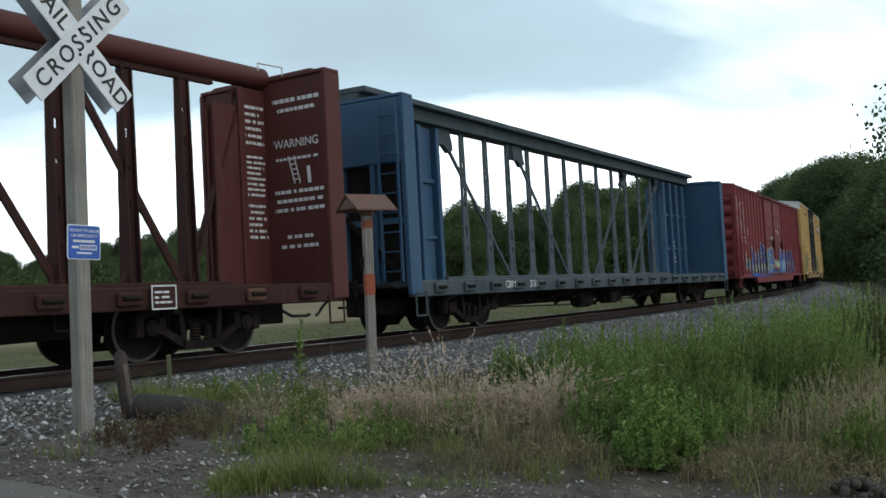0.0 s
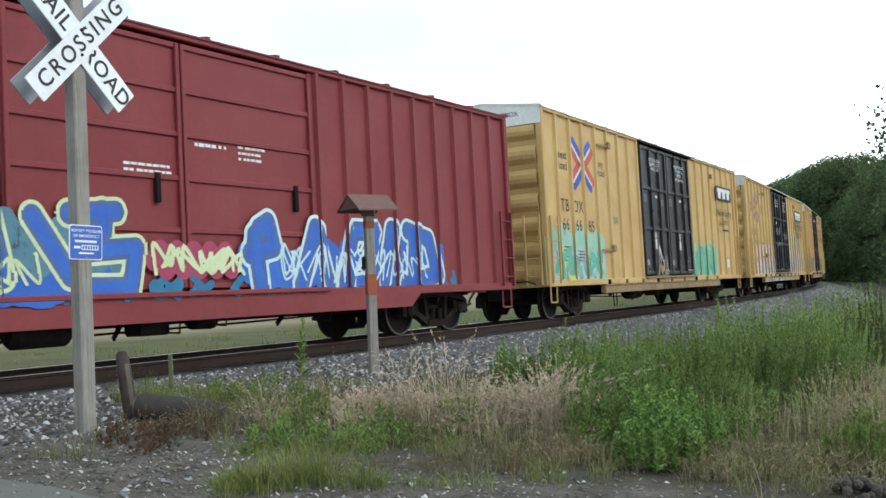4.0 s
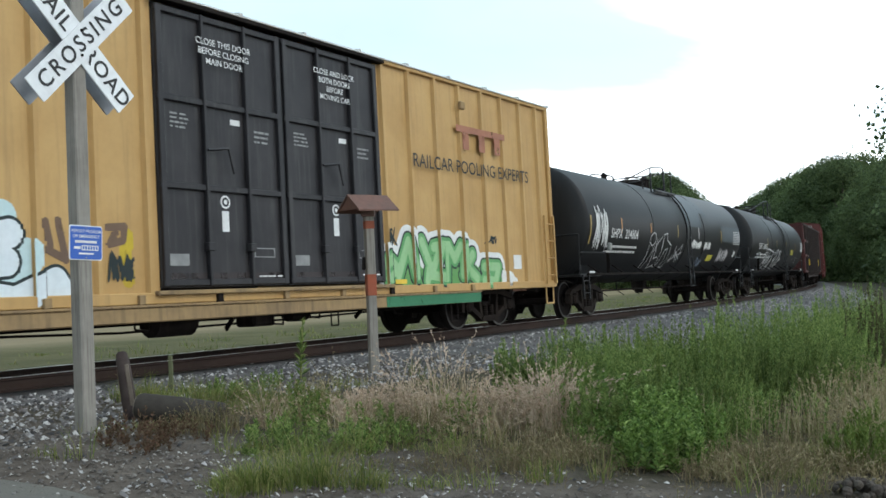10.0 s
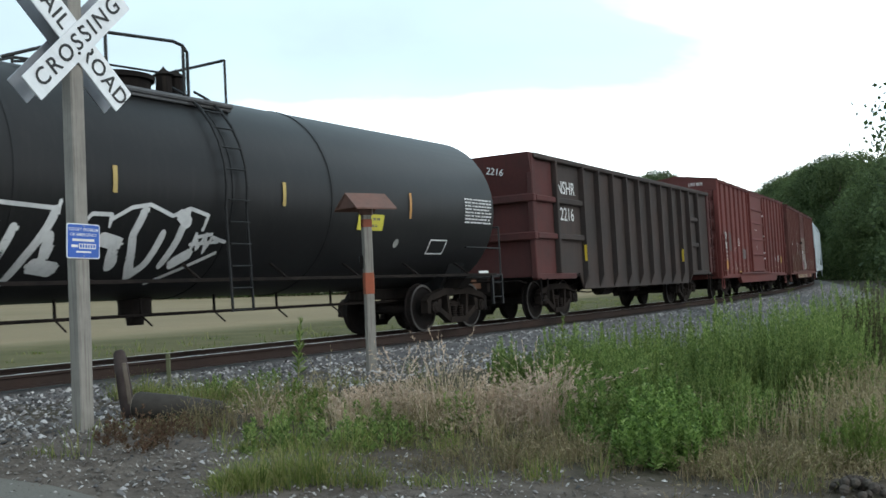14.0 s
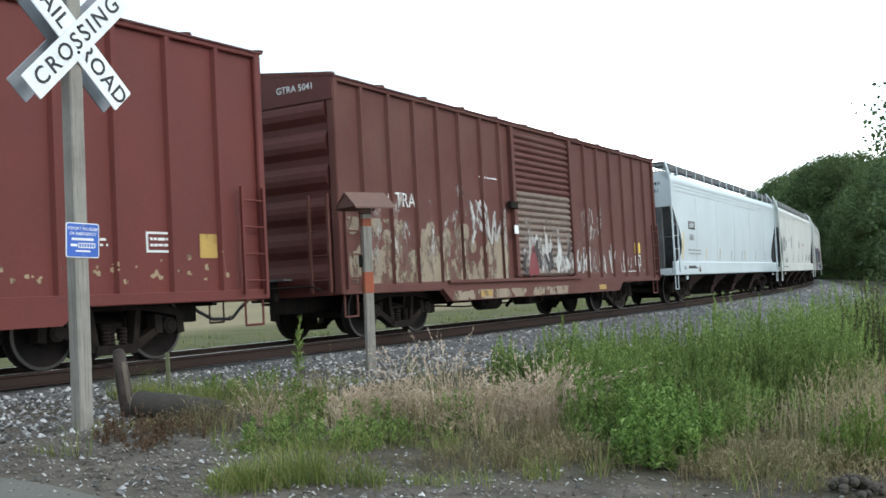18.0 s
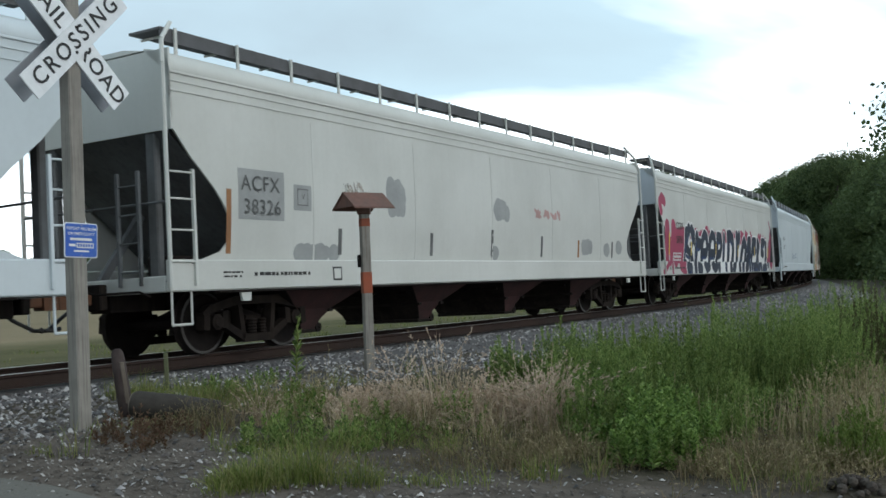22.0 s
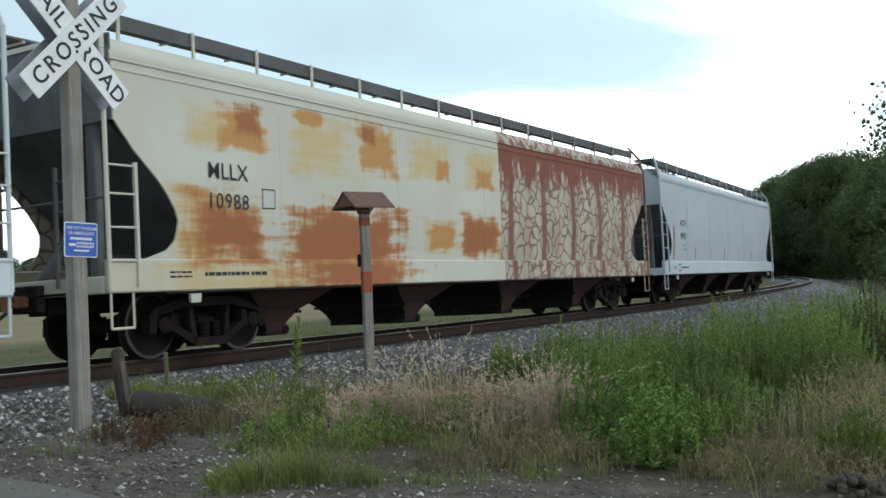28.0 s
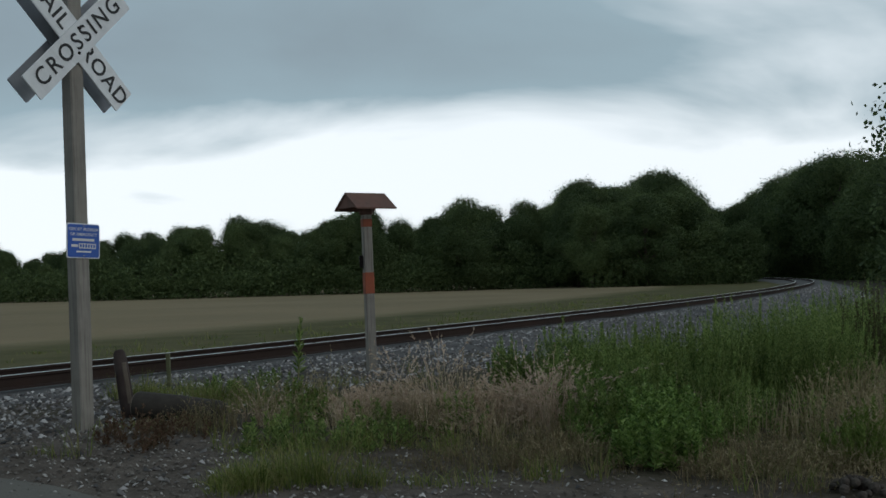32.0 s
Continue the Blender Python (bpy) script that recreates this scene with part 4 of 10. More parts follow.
# where the line runs into the trees the wood comes down to it on the inside of the curve too
for rank, (u, s0, step) in enumerate(((8.5, 140, 5.0), (13, 136, 5.0), (19, 132, 6.0), (27, 130, 6.5))):
    s = float(s0)
    while s < 250:
        x, y, _ = on_track(s, u + rnd.uniform(-1.2, 1.2))
        h = (crown_room(x, y) * y + 1.67) * rnd.uniform(0.80, 1.04)
        plant_tree(x, y, h, TREES[count % 5], "leafy green tree where the line enters the wood", rnd.uniform(0, 360), "wood at the mouth of the cutting")
        count += 1
        s += step * rnd.uniform(0.7, 1.3)
# the wood outside the curve, along the near side of the line
for rank, (u, step) in enumerate(((-17, 6.0), (-23, 7.0), (-31, 8.0))):
    s = 62.0 + 6 * rank
    while s < 330:
        x, y, _ = on_track(s, u + rnd.uniform(-2, 2))
        h = min(23, (crown_room(x, y) * y + 1.67) * rnd.uniform(0.78, 1.12))
        plant_tree(x, y, h, TREES[(count + rank) % 5], "leafy green tree beside the curving railway line", rnd.uniform(0, 360), "wood along the curve")
        count += 1
        s += step * rnd.uniform(0.7, 1.3)
plant_tree(13.95, 27.0, 8.2, NEAR_TREE, "small leafy tree beside the tracks", 40)
plant_tree(22.0, 44.0, 9.5, NEAR_TREE, "small leafy tree beside the tracks", 140)


def undergrowth():
    c = []
    for x in np.linspace(-78, 42, 620):
        y = 146 + 8 * math.sin(x * 0.05) - (14 if x > 20 else 0)
        c.append(np.stack([x + rng.normal(0, 1.0, 60), y + rng.normal(0, 1.2, 60), -0.6 + np.minimum(np.abs(rng.normal(0, 3.0, 60)), 0.62 * (skyline(x / y) * y + 1.6) * rng.uniform(0.3, 1, 60))], 1))
    for s in np.linspace(131, 240, 260):
        x, y, _ = on_track(s, 6.5)
        c.append(np.stack([x + rng.normal(0, 0.9, 60), y + rng.normal(0, 0.9, 60), -0.6 + np.abs(rng.normal(0, 2.6, 60))], 1))
    for s in np.linspace(62, 330, 760):
        x, y, _ = on_track(s, -13.5)
        c.append(np.stack([x + rng.normal(0, 1.2, 60), y + rng.normal(0, 1.2, 60), -0.6 + np.abs(rng.normal(0, 3.6, 60))], 1))
    c = np.concatenate(c)
    v, f = leaf_quads(c, rng.normal(0, 1, c.shape), rng.uniform(0.22, 0.5, len(c)), rng.uniform(0.14, 0.3, len(c)))
    joined("undergrowth", v, f, LEAF_DARK, "dense dark undergrowth along the edge of the woods", "bushes")
    c = []
    for s in np.linspace(14, 60, 90):
        x, y, _ = on_track(s, -11.5)
        c.append(np.stack([x + rng.normal(0, 0.9, 90), y + rng.normal(0, 0.9, 90), -0.75 + np.abs(rng.normal(0, 0.42, 90))], 1))
    c = np.concatenate(c)
    v, f = leaf_quads(c, rng.normal(0, 1, c.shape) + [0, 0, 0.6], rng.uniform(0.15, 0.3, len(c)), rng.uniform(0.05, 0.1, len(c)))
    joined("brambles", v, f, LEAF_WEED, "tangled green brambles beside the line", "bushes")


undergrowth()


# ---- freight cars: x runs along the car, -y faces the road, z = 0 on the rail heads ----
YELLOW = surface("yellow_car_paint", (0.535, 0.355, 0.14), (0.43, 0.265, 0.095), 0.55, big=0.8, amount=0.3, streak=0.32, grime=(0.22, 0.14, 0.07), bump=0.06)
YELLOW_OLD = surface("faded_yellow_car_paint", (0.50, 0.315, 0.125), (0.40, 0.235, 0.085), 0.6, big=0.9, amount=0.25, streak=0.42, grime=(0.20, 0.12, 0.06), bump=0.06)
YELLOW_DIRT = surface("dusty_yellow_sill", (0.33, 0.22, 0.105), (0.19, 0.13, 0.075), 0.8, big=2.2, streak=0.8, grime=(0.10, 0.07, 0.05))
ROOF_PALE = surface("galvanised_roof", (0.56, 0.56, 0.54), (0.46, 0.45, 0.42), 0.5, 0.3, streak=0.3)
DOOR_BLACK = surface("black_door_paint", (0.0165, 0.0155, 0.0178), (0.034, 0.031, 0.033), 0.5, big=1.6, streak=0.42, grime=(0.09, 0.085, 0.08), bump=0.05)
MAROON = surface("maroon_car_paint", (0.178, 0.026, 0.029), (0.215, 0.040, 0.040), 0.6, big=0.7, streak=0.3, grime=(0.10, 0.03, 0.025), bump=0.06)
BROWN_RED = surface("oxide_red_car_paint", (0.126, 0.0272, 0.0218), (0.102, 0.0245, 0.0204), 0.65, big=0.8, streak=0.3, grime=(0.08, 0.03, 0.025), bump=0.06)
OXIDE_OLD = surface("weathered_oxide_paint", (0.095, 0.031, 0.025), (0.118, 0.048, 0.036), 0.75, big=1.1, streak=0.5, grime=(0.07, 0.035, 0.03))
TUSCAN = surface("dark_maroon_paint", (0.0819, 0.0218, 0.0187), (0.105, 0.0296, 0.0234), 0.65, big=0.9, streak=0.45, grime=(0.04, 0.018, 0.015))
BLUE = surface("blue_car_paint", (0.028, 0.076, 0.144), (0.048, 0.1, 0.16), 0.6, big=0.7, streak=0.45, grime=(0.04, 0.05, 0.06), bump=0.06)
BLUE_GREY = surface("grimy_blue_grey_steel", (0.0467, 0.0638, 0.0723), (0.0765, 0.0935, 0.102), 0.7, big=1.5, streak=0.5, grime=(0.03, 0.025, 0.02))
TANK_BLACK = surface("black_tank_paint", (0.0112, 0.0112, 0.0118), (0.019, 0.0185, 0.0185), 0.45, big=0.35, streak=0.22, grime=(0.04, 0.037, 0.034), bump=0.03, sheen=0.2)
TANK_PATCH = surface("grey_touch_up_paint", (0.07, 0.085, 0.095), (0.05, 0.06, 0.068), 0.5, big=1.2, streak=0.2)
CHIP_BROWN = surface("dark_brown_steel", (0.04, 0.032, 0.0288), (0.06, 0.04, 0.0336), 0.8, big=0.9, streak=0.5, grime=(0.025, 0.02, 0.018))
CHIP_RED = surface("faded_red_brown_steel", (0.086, 0.026, 0.0235), (0.060, 0.025, 0.023), 0.8, big=1.0, streak=0.5, grime=(0.04, 0.025, 0.02))
WHITE_CAR = surface("pale_grey_car_paint", (0.555, 0.60, 0.62), (0.485, 0.53, 0.545), 0.42, big=0.55, streak=0.12, grime=(0.42, 0.41, 0.38), amount=0.15, bump=0.01)
CREAM_CAR = surface("grimy_cream_car_paint", (0.56, 0.56, 0.525), (0.475, 0.475, 0.44), 0.5, big=0.5, streak=0.16, grime=(0.40, 0.38, 0.34), amount=0.15, bump=0.01)
GREY_CAR = surface("light_grey_car_paint", (0.445, 0.48, 0.515), (0.39, 0.425, 0.455), 0.5, big=0.55, streak=0.14, grime=(0.38, 0.38, 0.38), amount=0.15, bump=0.01)
# dark grey with darker streaks, for the steelwork at the hoppers' ends
SLOPE_DARK = surface("dark_grey_end_steel", (0.13, 0.135, 0.14), (0.07, 0.068, 0.066), 0.75, big=1.2, streak=0.5, grime=(0.03, 0.028, 0.026))
GRATING = surface("steel_grating", (0.12, 0.12, 0.125), (0.075, 0.072, 0.07), 0.75, 0.4, big=2.0)
WHEEL = surface("wheel_steel", (0.012, 0.010, 0.0095), (0.022, 0.017, 0.015), 0.85, 0.0, big=3.0, sheen=0.08)
WHEEL_RIM = surface("bright_wheel_rim", (0.075, 0.068, 0.062), (0.02, 0.018, 0.017), 0.5, 0.5, big=1.2, bump=0.03)
CAST = surface("cast_steel_bogie", (0.015, 0.012, 0.011), (0.030, 0.023, 0.019), 0.9, 0.0, big=2.5, streak=0.3, sheen=0.06)
RUST = surface("brown_rust", (0.13, 0.062, 0.035), (0.085, 0.045, 0.03), 0.9, big=2.0, streak=0.3)
YELLOW_TAPE = surface("yellow_reflector", (0.72, 0.50, 0.05), (0.6, 0.42, 0.05), 0.4, bump=0.02)
INK = surface("black_lettering", (0.025, 0.025, 0.025), (0.05, 0.045, 0.04), 0.6, bump=0.03)
FADED_INK = surface("faded_black_lettering", (0.075, 0.075, 0.075), (0.16, 0.16, 0.155), 0.7, big=4.0, bump=0.03)
MARK = surface("white_lettering", (0.70, 0.70, 0.68), (0.55, 0.54, 0.52), 0.6, bump=0.03)


def spray(name, colour, second=None, cover=1.0):
    return surface("spray_" + name, colour, second, 0.6, big=1.5, streak=0.2, grime=tuple(c * 0.6 for c in colour), bump=0.04, cover=cover)


# ---- running gear, shared by all cars ----
def frame_shape():
    s = Shape()
    s.slab([(-1.16, 0.60), (-1.02, 0.70), (-0.50, 0.82), (0.50, 0.82), (1.02, 0.70), (1.16, 0.60), (1.14, 0.55), (0.96, 0.60), (0.44, 0.69), (-0.44, 0.69), (-0.96, 0.60), (-1.14, 0.55)], "y", -0.07, 0.07)
    for k in (-1, 1):
        s.slab([(k * 1.14, 0.57), (k * 1.16, 0.36), (k * 1.04, 0.34), (k * 1.02, 0.58)], "y", -0.08, 0.08)
        s.slab([(k * 0.76, 0.60), (k * 0.78, 0.36), (k * 0.66, 0.38), (k * 0.64, 0.62)], "y", -0.08, 0.08)
        s.slab([(k * 0.76, 0.50), (k * 0.70, 0.36), (k * 0.30, 0.14), (k * 0.24, 0.24)], "y", -0.07, 0.07)
        s.slab([(k * 0.34, 0.70), (k * 0.42, 0.70), (k * 0.36, 0.20), (k * 0.26, 0.20)], "y", -0.07, 0.07)
    s.slab([(-0.34, 0.13), (0.34, 0.13), (0.30, 0.25), (-0.30, 0.25)], "y", -0.09, 0.09)
    return s.mesh("side_frame", CAST)


def wheelset_mesh():
    s = Shape()
    for k in (-1, 1):
        prof = [(0.10, 0.60), (0.12, 0.66), (0.13, 0.69), (0.36, 0.70), (0.40, 0.675), (0.482, 0.68), (0.486, 0.70), (0.460, 0.722), (0.457, 0.81), (0.41, 0.815), (0.385, 0.79), (0.17, 0.765), (0.135, 0.80), (0.09, 0.80)]
        s.lathe([(r, k * d) for r, d in prof], (0, 0, 0), "y", 28)
        s.tube((0, k * 0.78, 0), (0, k * 0.95, 0), 0.08, 12)
    s.tube((0, -0.7, 0), (0, 0.7, 0), 0.085, 10)
    return s.mesh("wheelset", WHEEL, True)


FRAME_MESH, WHEEL_MESH = frame_shape(), wheelset_mesh()
RIM_MESH = Shape().lathe([(0.412, -0.8155), (0.452, -0.8135), (0.4565, -0.800)], (0, 0, 0), "y", 28).mesh("rim", WHEEL_RIM, True)
BOLSTER_MESH = Shape().slab([(-0.95, 0.40), (0.95, 0.40), (1.0, 0.52), (0.5, 0.68), (-0.5, 0.68), (-1.0, 0.52)], "x", -0.17, 0.17).box(-0.16, 0.16, -0.2, 0.2, 0.66, 0.74).mesh("bogie", CAST)
SPRING_MESH = Shape().lathe([(0.03, 0.25)] + [q for k in range(5) for q in ((0.047, 0.252 + k * 0.045), (0.062, 0.264 + k * 0.045), (0.062, 0.278 + k * 0.045), (0.047, 0.290 + k * 0.045))] + [(0.03, 0.475)], (0, 0, 0), "z", 9).mesh("spring", CAST, True)
BEARING_MESH = Shape().lathe([(0, -0.13), (0.07, -0.13), (0.085, -0.11), (0.115, -0.10), (0.115, 0.06)], (0, 0, 0), "y", 14).mesh("bearing_cap", CAST, True)
SHOE_MESH = Shape().box(-0.05, 0.05, -0.10, 0.10, -0.16, 0.16, 0.015).mesh("brake_shoe", CAST)
WHEELSETS = {-1: [], 1: []}


def bogie(car, x):
    b = part("bogie", BOLSTER_MESH, None, car, "two-axle cast steel bogie with roller bearings", m=pose(x, 0, 0))
    for side in (-1, 1):
        part("side_frame", FRAME_MESH, None, b, m=pose(0, side * 1.0, 0))
        for dx, dy in ((-0.13, 0.04), (0.13, 0.04), (0.0, -0.03)):
            part("spring", SPRING_MESH, None, b, m=pose(dx, side * (1.0 + dy), 0))
        for k in (-1, 1):
            part("bearing_cap", BEARING_MESH, None, b, m=pose(k * 0.89, side * 1.0, 0.457, 0, 0, 0 if side < 0 else 180))
            part("brake_shoe", SHOE_MESH, None, b, m=pose(k * 0.385, side * 0.76, 0.45))
    for k in (-1, 1):
        w = part("wheelset", WHEEL_MESH, None, b, "steel axle with two dark wheels", m=pose(k * 0.89, 0, 0.457))
        WHEELSETS[k].append(w)
        part("wheel_rim", RIM_MESH, None, b, "worn bright wheel rim", m=pose(k * 0.89, 0, 0.457))
    return b


def coupler(car, x, k):
    """Draft gear, knuckle and hose at one end; k is the way it points."""
    s = Shape().box(x - k * 0.5, x + k * 0.35, -0.08, 0.08, 0.78, 0.94, 0.02)
    s.slab([(x + k * 0.32, -0.12), (x + k * 0.62, -0.16), (x + k * 0.70, -0.02), (x + k * 0.60, 0.14), (x + k * 0.34, 0.14)], "z", 0.74, 1.0)
    part("coupler", s, RUST, car, "rusty knuckle coupler")
    part("striker", Shape().box(x - k * 0.1, x + k * 0.03, -0.26, 0.26, 0.70, 1.06, 0.02), STEEL_DARK, car)
    pts = [(x, 0.35, 0.75), (x + k * 0.2, 0.36, 0.62), (x + k * 0.45, 0.3, 0.48), (x + k * 0.68, 0.16, 0.47), (x + k * 0.72, 0.1, 0.5)]
    part("air_hose", Shape().bent(pts, 0.028, 7), BLACK, car, "black rubber air hose", smooth=True)
    part("uncoupling_lever", Shape().bent([(x + k * 0.06, -1.25, 0.85), (x + k * 0.12, -1.1, 0.92), (x + k * 0.14, -0.3, 0.92), (x + k * 0.16, 0, 0.98)], 0.016, 5), STEEL_DARK, car)


def ladder(car, x0, x1, y, z0, z1, n, material, name="ladder", across=False):
    """Two stiles with rungs of their own; across: it stands on the car's end."""
    put = (lambda a, z: (y, a, z)) if across else (lambda a, z: (a, y, z))
    s = Shape()
    for a in (x0, x1):
        s.bar(put(a, z0), put(a, z1), 0.045, 0.045)
    lad = part(name, s, material, car, "steel ladder")
    for k in range(n):
        z = z0 + (z1 - z0) * (k + 0.5) / n
        part("rung", Shape().tube(put(x0, z), put(x1, z), 0.014, 6), material, lad)
    return lad


def stirrup(car, x, y, material, w=0.36, z0=0.42, z1=0.85):
    part("step_stirrup", Shape().bent([(x - w / 2, y, z1), (x - w / 2, y, z0), (x + w / 2, y, z0), (x + w / 2, y, z1)], 0.018, 6), material, car, "bent steel step")


def underframe(car, L, z, material=None):
    material = material or STEEL_DARK
    part("centre_sill", Shape().box(-L / 2 + 0.2, L / 2 - 0.2, -0.19, 0.19, z - 0.34, z, 0.02), material, car)
    for k in range(5):
        x = (k - 2) * (L / 2 - 3.6) / 2
        part("cross_bearer", Shape().slab([(-1.35, z), (1.35, z), (1.35, z - 0.08), (0.25, z - 0.3), (-0.25, z - 0.3), (-1.35, z - 0.08)], "x", x - 0.05, x + 0.05), material, car)
    part("brake_reservoir", Shape().lathe([(0, -0.45), (0.13, -0.44), (0.2, -0.36), (0.2, 0.36), (0.13, 0.44), (0, 0.45)], (-1.6, -0.75, z - 0.32), "x", 14), material, car, "dark air brake reservoir", smooth=True)
    part("brake_cylinder", Shape().lathe([(0, -0.3), (0.15, -0.3), (0.16, 0.1), (0.05, 0.14), (0.04, 0.5), (0, 0.5)], (1.4, -0.6, z - 0.28), "x", 12), material, car, smooth=True)
    part("brake_rod", Shape().bent([(-L / 2 + 3.2, -0.5, z - 0.30), (-2.3, -0.55, z - 0.42), (2.2, -0.5, z - 0.38), (L / 2 - 3.2, -0.5, z - 0.30)], 0.018, 5), material, car)
    for x, d in ((-3.1, 0.16), (-0.4, 0.26), (0.5, 0.14), (2.9, 0.22)):
        part("brake_lever", Shape().bar((x, -1.0, z - 0.10), (x + 0.12, -0.55, z - 0.22 - d), 0.03, 0.07), material, car)
        part("rod_bracket", Shape().bent([(x + 0.5, -1.15, z - 0.05), (x + 0.52, -1.15, z - 0.30 - d * 0.5), (x + 0.75, -1.15, z - 0.32 - d * 0.5), (x + 0.78, -1.15, z - 0.05)], 0.014, 5), material, car)
    part("control_valve", Shape().box(-0.25, 0.25, -1.1, -0.7, z - 0.46, z - 0.16, 0.04), material, car)
    part("train_pipe", Shape().bent([(-L / 2 + 0.4, 0.5, z - 0.15), (-L / 2 + 2.5, 0.75, z - 0.2), (L / 2 - 2.5, 0.75, z - 0.2), (L / 2 - 0.4, 0.5, z - 0.15)], 0.025, 5), material, car)


def letters(car, words, x, z, size, material, y=-1.456, m=None, spacing=1.0):
    return part("lettering", text_mesh(words, size, material, spacing), None, car, m=m if m is not None else pose(x, y, z))


def bars(car, x, z, w, h, rows, material, y=-1.456, seed=0):
    """Small print too fine to read: rows of short bars."""
    r = random.Random(seed * 31 + int(x * 10))
    s, rowh = Shape(), h / rows
    for k in range(rows):
        a, zc = x - w / 2, z + h / 2 - (k + 0.5) * rowh
        end = x + w / 2 * (r.uniform(0.55, 1.0) if rows > 2 else 1.0)
        while a < end - 0.02:
            b = min(end, a + r.uniform(0.04, 0.13))
            s.box(a, b, y, y - 0.002, zc - rowh * r.uniform(0.17, 0.23), zc + rowh * 0.23)
            a = b + (0.05 if r.random() < 0.2 else 0.018)
    part("small_print", s, material, car)


# ---- spray paint: unions of round strokes laid on a side, column by column ----
def strokes(lines, r):
    """Discs strung along polylines."""
    out = []
    for pts in lines:
        for (ax, az), (bx, bz) in zip(pts, pts[1:]):
            n = max(1, int(math.hypot(bx - ax, bz - az) / (r * 0.35)))
            out += [(ax + (bx - ax) * k / n, az + (bz - az) * k / n, r) for k in range(n + 1)]
    return out


def paint(car, discs, material, side, lift, name="graffiti", step=0.03, zstep=9.0, label="", zlo=-9.0, zhi=9.0, xlo=-99.0, xhi=99.0):
    """Lays the union of the discs on a side whose depth at (x, z) is side(x, z), lift metres proud of it."""
    D = np.array(discs)
    if abs(side(0.0, 1.5) - side(0.0, 2.6)) > 0.02:
        zstep = min(zstep, 0.13)
    lo, hi = max(xlo, (D[:, 0] - D[:, 2]).min()), min(xhi, (D[:, 0] + D[:, 2]).max())
    xs = np.linspace(lo, hi, max(2, int((hi - lo) / step) + 1))

    def spans(x):
        near = D[np.abs(D[:, 0] - x) < D[:, 2]]
        if not len(near):
            return []
        half = np.sqrt(near[:, 2] ** 2 - (near[:, 0] - x) ** 2)
        ab = sorted(zip(np.maximum(near[:, 1] - half, zlo), np.minimum(near[:, 1] + half, zhi)))
        out = []
        for a, b in ab:
            if b <= a:
                continue
            if out and a <= out[-1][1] + 0.004:
                out[-1][1] = max(out[-1][1], b)
            else:
                out.append([a, b])
        return out

    s = Shape()
    prev = spans(xs[0])
    for x0, x1 in zip(xs, xs[1:]):
        cur = spans(x1)
        mid = (x0 + x1) / 2
        pairs = zip(prev, cur) if len(prev) == len(cur) else [(p, p) for p in spans(mid)]
        for (a0, b0), (a1, b1) in pairs:
            n = max(1, int(math.ceil(max(b0 - a0, b1 - a1) / zstep)))
            for k in range(n):
                za, zb = a0 + (b0 - a0) * k / n, a0 + (b0 - a0) * (k + 1) / n
                zc, zd = a1 + (b1 - a1) * k / n, a1 + (b1 - a1) * (k + 1) / n
                i = len(s.v)
                s.v += [(x0, side(mid, za) - lift, za), (x1, side(mid, zc) - lift, zc), (x1, side(mid, zd) - lift, zd), (x0, side(mid, zb) - lift, zb)]
                s.f.append((i, i + 1, i + 2, i + 3))
        prev = cur
    if s.f:
        me = bpy.data.meshes.new(name)
        me.from_pydata(s.v, [], s.f)
        me.materials.append(material)
        return part(name, me, None, car, label)


def loops(g, x, w, z0, h):
    """A few smooth, crossing swings of the arm in a box: no sign that anyone could read."""
    out = []
    for _ in range(g.choice((1, 2, 2))):
        n = g.randrange(4, 7)
        key = [(x + w * g.uniform(-0.12, 1.12), z0 + h * (g.uniform(0.72, 1.0) if k % 2 else g.uniform(0.0, 0.28))) for k in range(n)]
        pts = []
        for i in range(n - 1):
            p0, p1, p2, p3 = key[max(i - 1, 0)], key[i], key[i + 1], key[min(i + 2, n - 1)]
            for q in range(5):
                t = q / 5
                pts.append(tuple(0.5 * (2 * p1[c] + (p2[c] - p0[c]) * t + (2 * p0[c] - 5 * p1[c] + 4 * p2[c] - p3[c]) * t * t + (3 * p1[c] - p0[c] - 3 * p2[c] + p3[c]) * t ** 3) for c in (0, 1)))
        out.append(pts + [key[-1]])
    return out


def piece(car, x0, x1, z0, z1, n, seed, r, side, cloud=None, edge=None, fill=None, inner=None, shine=None, zstep=9.0, edge_w=0.07, cloud_r=0.28):
    """A sprayed panel of abstract swollen signs that no one can read."""
    g = random.Random(seed)
    w = (x1 - x0) / n
    lines = []
    for k in range(n):
        h = (z1 - z0 - 2 * r) * g.uniform(0.82, 1.0)
        lines += loops(g, x0 + (k + 0.1) * w, w * 0.8, z0 + r, h)
    if cloud:
        d = []
        for k in range(int((x1 - x0) / 0.14)):
            x = x0 + (x1 - x0) * g.random()
            d.append((x, g.uniform(z0 + cloud_r * 0.6, z1 - cloud_r * 0.5), cloud_r * g.uniform(0.5, 1.15)))
        paint(car, d, cloud, side, 0.002, zstep=zstep, label="sprayed background colour")
    if edge:
        paint(car, strokes(lines, r + edge_w), edge, side, 0.004, zstep=zstep, label="sprayed outlines")
    if fill:
        paint(car, strokes(lines, r), fill, side, 0.006, zstep=zstep, label="sprayed letter shapes")
    if inner:
        d = [(x, z, r * 0.55) for x, z, _ in strokes(lines, r) if z < z0 + 0.55 * (z1 - z0)]
        if d:
            paint(car, d, inner, side, 0.008, zstep=zstep, label="sprayed shading")
    if shine:
        low = [[(a - r * 0.45, b + r * 0.3) for a, b in pl] for pl in lines]
        paint(car, strokes(low, 0.022), shine, side, 0.010, zstep=zstep, label="sprayed highlights")


